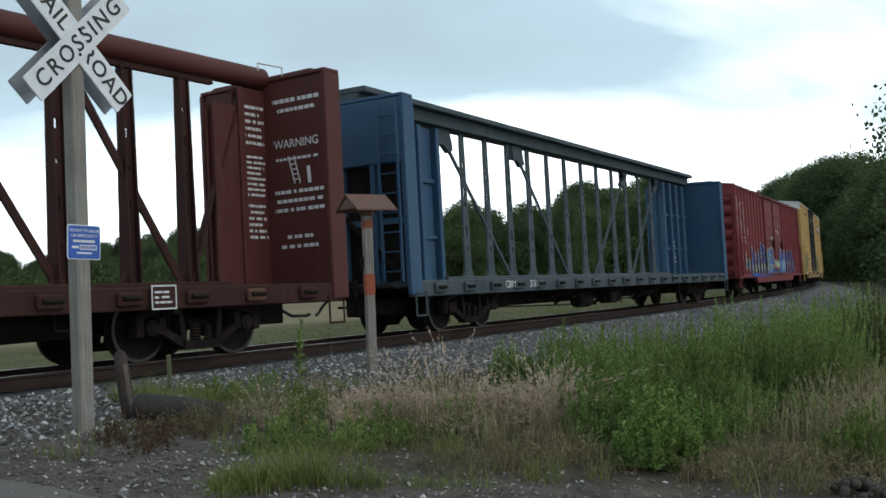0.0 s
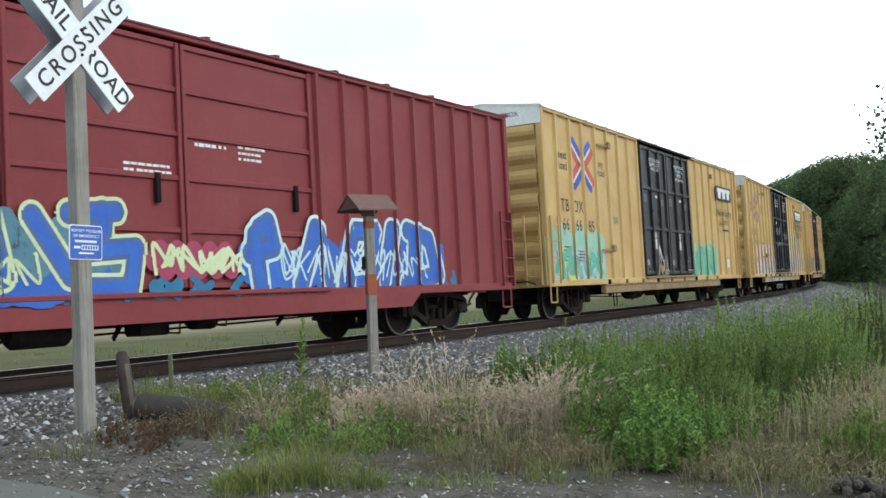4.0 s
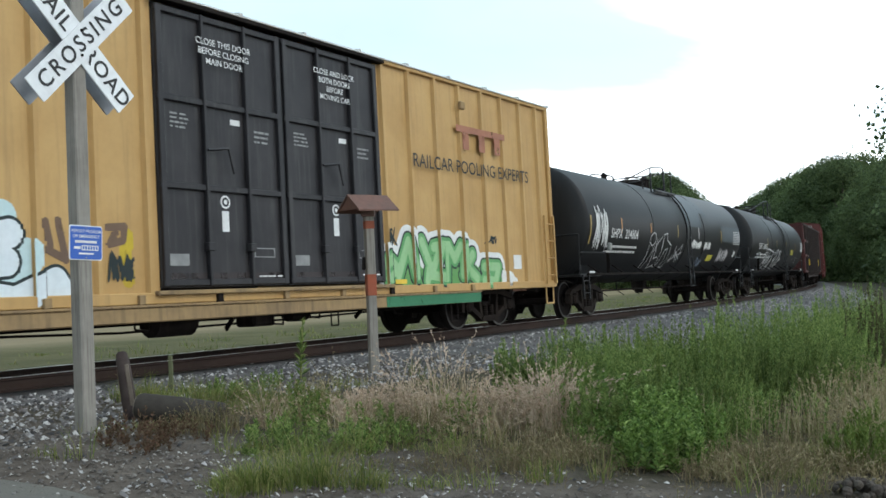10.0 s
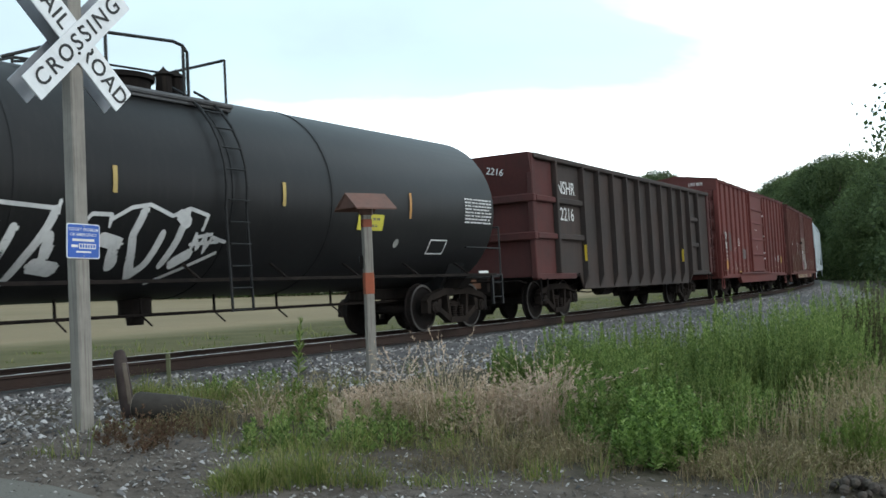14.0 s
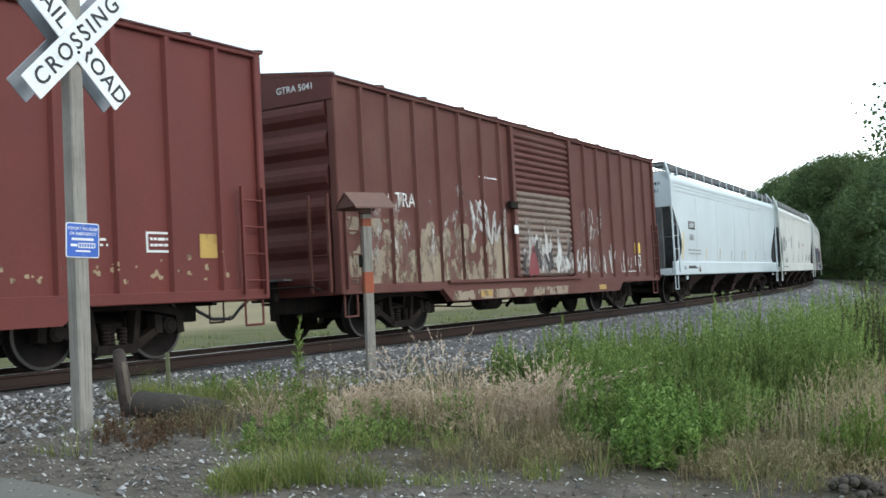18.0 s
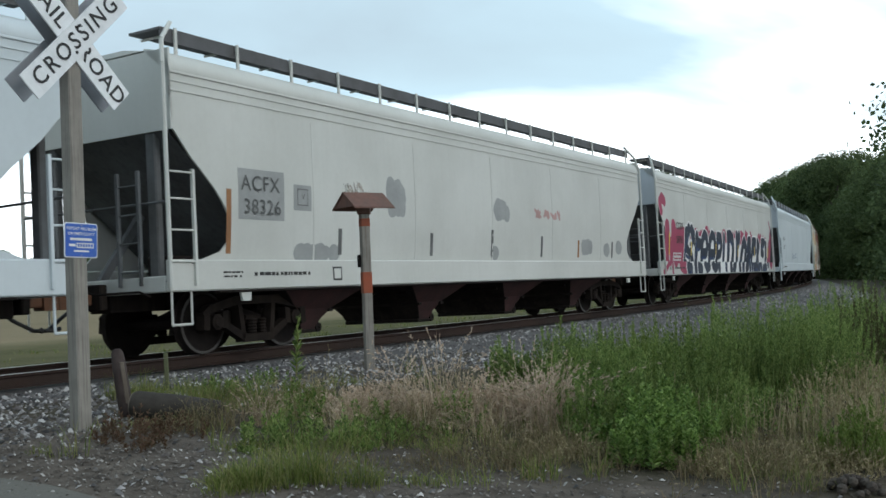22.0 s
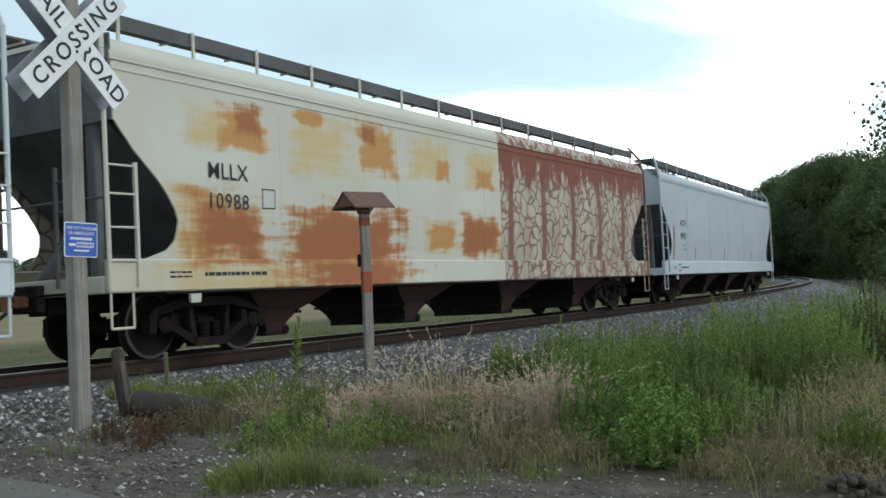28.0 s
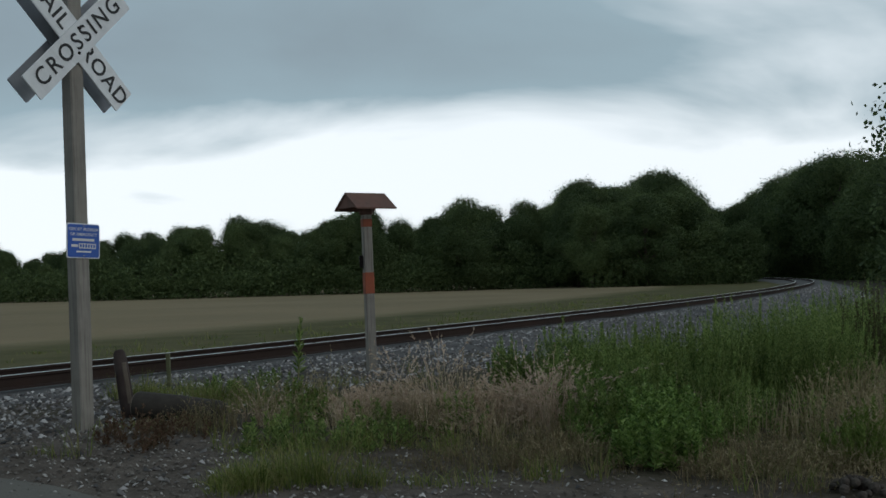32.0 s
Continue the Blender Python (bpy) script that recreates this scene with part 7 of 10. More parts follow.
def faded_boxcar():
    ribs = [-7.2, -6.35, -5.5, -4.65, -3.8, -2.9, -2.05, 2.65, 3.52, 4.42, 5.35, 6.25, 7.1]
    car = boxcar("weathered red-brown boxcar with faded graffiti and a corrugated door", 16.03, 4.36, ribs, (-1.55, 1.68), OXIDE_OLD, TUSCAN, TUSCAN, 0.76, belly=(-4.5, 4.5, OXIDE_OLD), end_mark="GTRA 5041", corrugations=6)
    chalky = surface("chalky_corrugated_door", (0.17, 0.125, 0.10), (0.24, 0.19, 0.16), 0.8, big=1.3, streak=0.7, grime=(0.11, 0.055, 0.045), fleck=(0.40, 0.37, 0.34))
    for side in (-1, 1):
        d = part("door", Shape().box(-1.52, 1.65, side * 1.40, side * 1.45, 0.98, 4.26), OXIDE_OLD, car, "corrugated sliding door with faded paint")
        for i in range(22):
            z = 1.06 + i * 0.145
            part("door_corrugation", Shape().slab([(side * 1.45, z - 0.066), (side * 1.50, z - 0.02), (side * 1.50, z + 0.02), (side * 1.45, z + 0.066)], "x", -1.45, 1.58), chalky if i < 13 else OXIDE_OLD, d)
        for x in (-1.52, 1.65):
            part("door_edge", Shape().box(x - 0.07, x + 0.07, side * 1.44, side * 1.55, 0.98, 4.26, 0.012), OXIDE_OLD, d)
        part("door_track", Shape().box(-4.6, 1.9, side * 1.44, side * 1.58, 0.88, 0.95, 0.01), OXIDE_OLD, car)
        part("door_lock", Shape().box(-1.85, -1.5, side * 1.5, side * 1.6, 2.45, 2.6, 0.01), STEEL_DARK, d)
    side = depth_of(ribs)
    letters(car, "GTRA", -6.0, 2.4, 0.36, MARK)
    side2 = lambda x, z: -1.505 if -1.6 < x < 1.75 else side(x, z)
    g = random.Random(61)
    paint(car, [(g.uniform(-7.6, -1.9), 0.95 + abs(g.gauss(0, 0.42)), g.uniform(0.06, 0.24)) for _ in range(170)], S_DUST, side, 0.002, label="tan dust and faded paint over the lower panels", zlo=0.93, zhi=2.05, xlo=-7.9, xhi=-1.72)
    veil = spray("thin_chalk_veil", (0.40, 0.36, 0.33), (0.28, 0.22, 0.19), 0.40)
    grey = spray("worn_grey_white", (0.46, 0.44, 0.42), (0.30, 0.27, 0.25), 0.56)
    door = lambda x, z: -1.503
    scrawl(car, -7.3, -2.0, 1.3, 2.9, 5, 61, veil, side, 0.05)
    scrawl(car, -3.6, -1.9, 1.7, 2.7, 2, 64, grey, side, 0.045)
    drips(car, 1.9, 7.0, 0.95, 1.5, 60, 63, veil, side, 0.045, 0.002)
    drips(car, 1.95, 3.5, 1.0, 2.3, 26, 67, veil, side, 0.07, 0.003)
    drips(car, 2.2, 6.4, 0.95, 1.75, 20, 71, grey, side, 0.035, 0.004)
    drips(car, -1.35, 1.5, 1.0, 2.3, 34, 70, veil, door, 0.085, 0.002)
    drips(car, -1.3, 1.5, 1.0, 1.9, 22, 79, grey, door, 0.06, 0.0035)
    drips(car, -1.3, 1.5, 1.0, 1.75, 10, 80, S_SOOT, door, 0.07, 0.005)
    paint(car, strokes([[(-0.85, 1.08), (-0.7, 1.55), (-0.5, 1.1), (-0.85, 1.12)]], 0.10), spray("dull_red", (0.20, 0.04, 0.045), None, 0.75), door, 0.0065)
    drips(car, 0.6, 2.4, 1.0, 1.6, 12, 81, grey, side2, 0.05, 0.006)
    scrawl(car, 1.8, 3.6, 1.9, 2.9, 3, 66, veil, side, 0.03)
    g = random.Random(62)
    sill_face = lambda x, z: -1.552
    paint(car, [(g.uniform(-4.4, 1.0), g.uniform(0.54, 0.78), g.uniform(0.05, 0.16)) for _ in range(70)], S_DUST, sill_face, 0.002, label="tan dust on the sill", zlo=0.555, zhi=0.738, xlo=-4.48, xhi=4.48)
    for x in (-3.1, 3.3):
        part("reflector", Shape().box(x - 0.25, x + 0.25, -1.557, -1.5525, 0.60, 0.72), S_OCHRE, car, "worn ochre reflective patch")
    bars(car, -2.6, 3.05, 0.8, 0.06, 1, MARK, seed=13)
    part("reflector", Shape().box(6.15, 6.6, -1.457, -1.452, 1.55, 1.85), YELLOW_TAPE, car, "yellow stencilled panel")
    part("stencil_box", Shape().box(6.15, 6.6, -1.457, -1.452, 1.2, 1.5), MARK, car, "white stencilled box")
    part("stencil_field", Shape().box(6.19, 6.56, -1.460, -1.4575, 1.24, 1.46), OXIDE_OLD, car)
    part("placard", Shape().box(-1.78, -1.6, -1.62, -1.605, 1.9, 2.08), WHITE_INK, car, "white placard")
    bars(car, 5.6, 1.05, 1.1, 0.06, 1, MARK, seed=3)
    return car


# ---- centre-beam flat cars ----
def centre_beam(label, L, body, panel, steel, posts, braces, solid, warn=False):
    rise = 0.08 if warn else 0.0
    car = thing("centerbeam_flatcar", label, "flatcar")
    H = L / 2
    part("deck", Shape().box(-H + 0.1, H - 0.1, -1.36, 1.36, 0.90, 0.98), steel, car, "grimy steel deck")
    for side in (-1, 1):
        part("side_sill", Shape().box(-H + 0.05, H - 0.05, side * 1.30, side * 1.40, 0.70, 1.0, 0.015), steel, car)
        for i in range(19):
            x = -H + 1.0 + (L - 2.0) * i / 18
            tone = steel if not warn else RUST if i % 4 == 1 else YELLOW_TAPE if i == 12 else steel
            part("strap_winch", Shape().box(x - 0.19, x + 0.19, side * 1.40, side * 1.47, 0.76, 0.94, 0.02), tone, car)
            part("winch_drum", Shape().tube((x - 0.14, side * 1.49, 0.86), (x + 0.14, side * 1.49, 0.86), 0.03, 8), STEEL_DARK, car)
    for k in (-1, 1):
        b = part("bulkhead", Shape().slab([(-1.40, 0.98), (1.40, 0.98), (1.40, 4.35 + rise), (1.1, 4.46 + rise), (-1.1, 4.46 + rise), (-1.40, 4.35 + rise)], "x", k * (H - 0.30), k * (H - 0.12)), panel, car, "solid end bulkhead")
        for y in (-1.36, -0.68, 0.0, 0.68, 1.36):
            part("stiffener", Shape().box(k * (H - 0.12), k * (H + 0.02), y - 0.05, y + 0.05, 0.98, 4.36, 0.015), panel, b)
        part("bulkhead_cap", Shape().box(k * (H - 0.34), k * (H + 0.03), -1.42, 1.42, 4.36 + rise, 4.42 + rise, 0.01), panel, b)
        if warn:
            part("cross_panel", Shape().box(k * (H - 0.11), k * (H - 0.02), -1.35, 1.35, 3.15, 3.26), panel, b)
        else:
            part("crash_panel", Shape().box(k * (H - 0.10), k * (H + 0.035), -1.33, 1.33, 3.16, 4.35, 0.02), panel, b, "flush upper crash panel")
            # near-black sheet: the shade below the crash panel, put into the colour
            part("lower_recess", Shape().box(k * (H - 0.118), k * (H - 0.105), -1.33, 1.33, 1.0, 3.15), STEEL_DARK, b, "dark sheet for the shade under the crash panel")
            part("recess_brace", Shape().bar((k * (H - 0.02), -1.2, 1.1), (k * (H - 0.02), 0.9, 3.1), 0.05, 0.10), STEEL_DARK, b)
        part("cross_panel", Shape().box(k * (H - 0.11), k * (H - 0.02), -1.35, 1.35, 2.05, 2.16), panel, b)
        for side in (-1, 1):
            part("edge_post", Shape().box(k * (H - 0.36), k * (H + 0.03), side * 1.34, side * 1.43, 0.75, 4.36 + rise, 0.015), panel, b)
        stirrup(car, k * (H - 0.3), -1.42, steel, 0.36, 0.36, 0.8)
        ladder(car, -1.3, -0.9, k * (H + 0.1), 1.0, 4.2, 9, panel, "end_ladder", across=True)
        coupler(car, k * (H + 0.1), k)
        # solid bays next to the bulkhead
        x0, x1 = k * (H - 0.31), k * solid
        bays = 2 if warn else max(1, round(abs(x1 - x0) / 0.85))
        for i in range(bays):
            a, c = x0 + (x1 - x0) * i / bays, x0 + (x1 - x0) * (i + 1) / bays
            top = 3.98 if warn and i == bays - 1 else 4.3
            part("bay_panel", Shape().box(a, c, -0.06, 0.06, 1.0, top), panel, car)
            for side in (-1, 1):
                part("bay_post", Shape().box(c - 0.07, c + 0.07, side * 0.06, side * (0.11 if warn else 0.22), 1.0, top, 0.02), panel, car)
                for z in (() if warn else (1.95, 3.15)):
                    part("bay_rail", Shape().box(a, c, side * 0.061, side * 0.13, z - 0.05, z + 0.05, 0.015), panel, car)
        bogie(car, k * (H - 2.9))
    if warn:
        part("top_chord", Shape().tube((-H + 0.30, 0, 4.52), (H - 0.30, 0, 4.52), 0.185, 20), body, car, "round tubular top chord", smooth=True)
        part("chord_plate", Shape().box(-solid, solid, -0.05, 0.05, 4.26, 4.36), steel, car)
        part("grab_loop", Shape().bent([(H - 0.9, -0.5, 4.5), (H - 0.9, -0.5, 4.62), (H - 0.32, -0.5, 4.64), (H - 0.32, -0.5, 4.5)], 0.014, 5), MARK, car)
    else:
        part("top_chord", Shape().slab([(-0.20, 4.38), (0.20, 4.38), (0.24, 4.62), (-0.24, 4.62)], "x", -H + 0.30, H - 0.30), steel, car, "deep dark chord web")
        part("chord_flange", Shape().box(-H + 0.30, H - 0.30, -0.42, 0.42, 4.62, 4.74, 0.02), body, car, "wide top flange")
    part("bottom_chord", Shape().box(-solid, solid, -0.30, 0.30, 0.985, 1.10, 0.02), steel, car)
    # posts: two tapering flanges with a pierced web between
    for x in posts:
        s = Shape()
        if not warn:
            # a broad thin web with long holes
            wide = lambda h: 0.175 - 0.018 * h
            z = 1.05
            for zh, gap in ((1.75, 0.05), (2.12, 0.13), (2.75, 0.05), (3.02, 0.10), (3.42, 0.04), (3.66, 0.07)):
                a, b = zh - gap, zh + gap
                s.slab([(x - wide(z), z), (x + wide(z), z), (x + wide(a), a), (x - wide(a), a)], "y", -0.022, 0.022)
                for k in (-1, 1):
                    s.slab([(x + k * 0.045, a), (x + k * wide(a), a), (x + k * wide(b), b), (x + k * 0.045, b)], "y", -0.022, 0.022)
                z = b
            s.slab([(x - wide(z), z), (x + wide(z), z), (x + wide(4.4), 4.4), (x - wide(4.4), 4.4)], "y", -0.022, 0.022)
            s.slab([(x - 0.24, 1.08), (x + 0.24, 1.08), (x + 0.15, 1.26), (x - 0.15, 1.26)], "y", -0.03, 0.03)
            part("post", s, steel, car, "tapered steel post pierced with oval holes")
            continue
        for c in (-0.10, 0.075):
            s.slab([(-0.065, 4.30), (0.065, 4.30), (0.13, 1.04), (-0.13, 1.04)], "x", x + c, x + c + 0.025)
        z = 1.05
        for zh, gap in ((1.62, 0.03), (2.22, 0.10), (2.78, 0.03), (3.30, 0.07), (3.78, 0.03)):
            s.box(x - 0.076, x + 0.076, -0.02, 0.02, z, zh - gap)
            s.box(x - 0.076, x - 0.035, -0.02, 0.02, zh - gap, zh + gap)
            s.box(x + 0.035, x + 0.076, -0.02, 0.02, zh - gap, zh + gap)
            z = zh + gap
        s.box(x - 0.076, x + 0.076, -0.02, 0.02, z, 4.32)
        s.slab([(x - 0.2, 1.08), (x + 0.2, 1.08), (x + 0.1, 1.26), (x - 0.1, 1.26)], "y", -0.03, 0.03)
        part("post", s, steel, car, "tapered steel post pierced with oval holes")
    for xa, xb in braces:
        part("brace", Shape().bar((xa, 0, 4.25), (xb, 0, 1.1), 0.05, 0.075 if not warn else 0.12), steel, car, "slim diagonal brace")
        if not warn:
            k = 1 if xb > xa else -1
            part("gusset", Shape().slab([(xa - 0.30, 4.39), (xa + 0.30, 4.39), (xa + k * 0.42, 3.95), (xa + k * 0.26, 3.86), (xa, 4.02), (xa - k * 0.2, 4.02)], "y", -0.06, 0.06), steel, car)
    underframe(car, L, 0.72)
    for i in range(10):
        x = -6 + i * 1.33
        part("pipe_hanger", Shape().bent([(x, -1.2, 0.72), (x, -1.2, 0.5), (x + 0.25, -1.2, 0.5), (x + 0.25, -1.2, 0.72)], 0.015, 4), STEEL_DARK, car)
    if not warn:
        letters(car, "CBRY", -7.38, 0.86, 0.21, MARK, -1.475)
        letters(car, "2131", -6.2, 0.86, 0.21, MARK, -1.475)
    if warn:
        face = lambda y, z: pose(H - 0.304, y, z, 0, 0, -90)
        part("lettering", text_mesh("WARNING", 0.20, MARK), None, car, m=face(-0.72, 3.35))
        for y, z, w, h, n in ((-0.74, 4.08, 1.0, 0.09, 1), (-0.74, 3.92, 0.8, 0.08, 1), (-0.72, 3.1, 0.9, 0.06, 1), (-0.74, 2.55, 1.05, 0.08, 1), (-0.74, 2.40, 1.0, 0.08, 1), (-0.74, 2.25, 1.05, 0.08, 1), (-0.7, 1.8, 0.6, 0.08, 1), (-0.7, 1.64, 0.8, 0.08, 1)):
            s = Shape()
            a, g = y - w / 2, random.Random(int(z * 100))
            while a < y + w / 2:
                b = a + g.uniform(0.05, 0.12)
                s.box(H - 0.301, H - 0.304, a, min(b, y + w / 2), z - h * 0.36, z + h * 0.36)
                a = b + (0.06 if g.random() < 0.2 else 0.022)
            part("small_print", s, MARK, car)
        ladder_sign = Shape().bar((H - 0.303, -0.78, 2.68), (H - 0.303, -0.66, 3.14), 0.004, 0.025).bar((H - 0.303, -0.66, 2.68), (H - 0.303, -0.54, 3.14), 0.004, 0.025)
        for q in range(5):
            ladder_sign.bar((H - 0.303, -0.76 + 0.025 * q, 2.75 + 0.085 * q), (H - 0.303, -0.64 + 0.025 * q, 2.75 + 0.085 * q), 0.004, 0.02)
        part("pictogram", ladder_sign, MARK, car, "white stencilled ladder pictogram")
        part("pictogram", Shape().bar((H - 0.303, -0.98, 2.66), (H - 0.303, -0.96, 2.94), 0.004, 0.07), MARK, car, "white stencilled pictogram")
        for z, h, n in ((3.69, 0.72, 6), (2.84, 0.72, 8), (2.08, 0.62, 6)):
            bars(car, 10.72, z, 0.56, h, n, MARK, -0.066, int(z * 10))
        part("stencil_box", Shape().box(7.22, 7.64, -1.48, -1.475, 0.70, 1.02), MARK, car, "white stencilled box")
        part("stencil_field", Shape().box(7.24, 7.62, -1.483, -1.4805, 0.72, 1.00), steel, car)
        bars(car, 7.42, 0.86, 0.3, 0.2, 3, MARK, -1.484, 6)
    else:
        for x, z, w, h, n in ((9.5, 1.85, 0.85, 0.85, 6), (9.7, 3.9, 0.4, 0.3, 2)):
            bars(car, x, z, w, h, n, MARK, -0.066, int(z * 10))
        s = Shape().box(-H - 0.025, -H - 0.022, -0.85, -0.68, 3.86, 3.94).box(-H - 0.025, -H - 0.022, -0.65, -0.45, 3.86, 3.94).box(-H - 0.025, -H - 0.022, -0.82, -0.66, 3.58, 3.65).box(-H - 0.025, -H - 0.022, -0.62, -0.48, 3.58, 3.65)
        part("end_marking", s, MARK, car)
    return car


# ---- tank cars ----
LIME_CARD = surface("lime_yellow_card", (0.56, 0.50, 0.06), (0.46, 0.40, 0.06), 0.6, big=3.0, bump=0.02)
PATCH_BOX = surface("pale_grey_box", (0.30, 0.30, 0.28), (0.2, 0.2, 0.19), 0.6)
TANK_R, TANK_Z = 1.55, 2.40
TAPE_ORANGE = surface("orange_reflector", (0.50, 0.25, 0.08), (0.38, 0.2, 0.07), 0.5, bump=0.02)
DULL_TAPE = surface("dull_yellow_reflector", (0.46, 0.33, 0.10), (0.36, 0.27, 0.12), 0.5, big=3.0, bump=0.02)


def tank_side(x, z):
    return -math.sqrt(max(0.01, TANK_R ** 2 - (z - TANK_Z) ** 2)) - 0.012


def tank_text(car, words, x, z, size, material):
    t = math.asin((z - TANK_Z) / TANK_R)
    r = TANK_R + 0.016
    part("lettering", text_mesh(words, size, material, 1.05), None, car, m=pose(x, -r * math.cos(t), TANK_Z + r * math.sin(t), -math.degrees(t), 0, 0))


def tank_bars(car, x, z, w, h, n, material, seed=1):
    """Rows of small print that follow the shell."""
    g = random.Random(seed)
    s = Shape()
    for k in range(n):
        zc = z + h / 2 - (k + 0.5) * h / n
        a = x - w / 2
        while a < x + w / 2 - 0.04:
            b = min(x + w / 2, a + g.uniform(0.05, 0.14))
            za, zb = zc - h / n * 0.22, zc + h / n * 0.22
            i = len(s.v)
            s.v += [(a, tank_side(0, za) - 0.004, za), (b, tank_side(0, za) - 0.004, za), (b, tank_side(0, zb) - 0.004, zb), (a, tank_side(0, zb) - 0.004, zb)]
            s.f.append((i, i + 1, i + 2, i + 3))
            a = b + (0.05 if g.random() < 0.2 else 0.02)
    part("small_print", s, material, car)


def tank_car(label, L, number, tags):
    car = thing("tank_car", label, "tank car")
    H = L / 2
    e = H - 0.18
    prof = [(0.0, -e)] + [(TANK_R * math.sin(a), -e + 0.32 - 0.32 * math.cos(a)) for a in np.linspace(0.2, math.pi / 2, 9)]
    prof += [(r, -d) for r, d in prof[::-1]]
    part("tank_shell", Shape().lathe(prof, (0, 0, TANK_Z), "x", 56), TANK_BLACK, car, "glossy black welded tank shell", smooth=True)
    for x in (-2.9, 0.62, 2.9):
        r = TANK_R + 0.008
        part("shell_seam", Shape().lathe([(r - 0.006, -0.035), (r + 0.004, -0.03), (r + 0.004, 0.03), (r - 0.006, 0.035)], (x, 0, TANK_Z), "x", 56), TANK_BLACK, car, smooth=True)
    for side in (-1, 1):
        part("running_rail", Shape().bar((-H + 0.4, side * 1.47, 1.06), (H - 0.4, side * 1.47, 1.06), 0.05, 0.05), STEEL_DARK, car, "thin side rail")
        for i in range(9):
            x = -H + 1.4 + (L - 2.8) * i / 8
            part("rail_bracket", Shape().bar((x, side * 1.47, 1.04), (x, side * 0.95, 1.42), 0.04, 0.03), STEEL_DARK, car)
    part("bottom_sill_pipe", Shape().bent([(-H + 2, -0.3, 0.62), (H - 2, -0.3, 0.62)], 0.025, 6), STEEL_DARK, car)
    for i in range(7):
        x = -4.4 + i * 1.45
        part("pipe_hanger", Shape().bar((x, -0.3, 0.62), (x, -0.3, 0.92), 0.03, 0.03).bar((x, -0.3, 0.62), (x, -0.52, 0.46), 0.02, 0.02), STEEL_DARK, car)
    part("outlet_valve", Shape().lathe([(0.0, 0.48), (0.12, 0.48), (0.14, 0.6), (0.24, 0.62), (0.24, 0.80), (0.26, 0.90)], (0.1, 0, 0), "z", 14), STEEL_DARK, car, smooth=True)
    for k in (-1, 1):
        part("end_platform", Shape().box(k * (H - 1.5), k * H, -1.42, 1.42, 1.0, 1.07, 0.01), TANK_BLACK, car, "steel end platform")
        part("stub_sill", Shape().box(k * (H - 3.2), k * (H - 0.05), -0.22, 0.22, 0.66, 0.98, 0.02), STEEL_DARK, car)
        part("bolster_web", Shape().slab([(-1.35, 1.0), (1.35, 1.0), (1.2, 0.82), (0.4, 0.68), (-0.4, 0.68), (-1.2, 0.82)], "x", k * (H - 1.45), k * (H - 1.13)), STEEL_DARK, car)
        part("saddle", Shape().slab([(-0.8, 0.74), (0.8, 0.74), (1.2, 1.5), (0.5, 1.0), (0, 0.9), (-0.5, 1.0), (-1.2, 1.5)], "x", k * (H - 1.6), k * (H - 1.0)), TANK_BLACK, car)
        part("end_handrail", Shape().bent([(k * (H - 0.05), -1.40, 1.07), (k * (H - 0.05), -1.40, 2.05), (k * (H - 0.05), 1.40, 2.05), (k * (H - 0.05), 1.40, 1.07)], 0.02, 6), TANK_BLACK, car)
        part("side_handrail", Shape().bent([(k * (H - 0.06), -1.42, 1.6), (k * (H - 1.6), -1.50, 1.6)], 0.018, 6), TANK_BLACK, car)
        ladder(car, k * (H - 0.1), k * (H - 0.5), -1.44, 0.45, 1.05, 2, TANK_BLACK, "step_ladder")
        coupler(car, k * (H + 0.05), k)
        bogie(car, k * (H - 1.29))
        part("reflector", Shape().box(k * (H - 1.0), k * (H - 0.62), -1.425, -1.422, 1.09, 1.14), MARK, car)
    # dome platform and its handrails
    top = TANK_Z + TANK_R + 0.03
    part("manway", Shape().lathe([(0.46, -0.05), (0.46, 0.22), (0.52, 0.23), (0.52, 0.30), (0.3, 0.36), (0, 0.38)], (0.05, 0.1, top - 0.16), "z", 18), STEEL_DARK, car, "bolted manway cover", smooth=True)
    for x in (0.65, 0.9):
        part("valve", Shape().lathe([(0.12, -0.05), (0.12, 0.2), (0.16, 0.22), (0.05, 0.3), (0, 0.36)], (x, -0.2, top), "z", 10), STEEL_DARK, car, smooth=True)
    part("vent", Shape().lathe([(0.09, -0.05), (0.09, 0.12), (0.12, 0.15), (0, 0.24)], (-2.6, 0, top), "z", 10), STEEL_DARK, car, smooth=True)
    for side, far in ((-1, 0.0), (1, 0.76)):
        y = side * 0.98
        part("dome_platform", Shape().box(-1.0, 1.16, side * 0.72, side * 1.06, top - 0.40, top - 0.33, 0.01).tube((-1.0, side * 1.06, top - 0.32), (1.16, side * 1.06, top - 0.32), 0.04, 8), GRATING, car, "grating platform with a pipe edge")
        pts = [(-2.3, side * 0.5, top - 0.06), (-1.08, y, top + 0.40), (0.12 + far, y, top + 0.50), (0.30 + far, y, top + 0.47), (0.38 + far, y, top + 0.38), (0.38 + far, y, top - 0.34)]
        rail = part("dome_handrail", Shape().bent(pts, 0.024, 7), TANK_BLACK, car, "black pipe handrail")
        for x, up in ((-1.08, 0.40), (0.30 + far, 0.46)):
            part("handrail_post", Shape().tube((x, y, top - 0.36), (x, y, top + up), 0.026, 6), TANK_BLACK, rail)
        part("mid_rail", Shape().bent([(-2.2, side * 0.62, top - 0.12), (-1.5, side * 0.8, top - 0.02), (-1.4, side * 0.82, top - 0.08), (-1.4, side * 0.82, top - 0.3)], 0.018, 6), TANK_BLACK, rail)
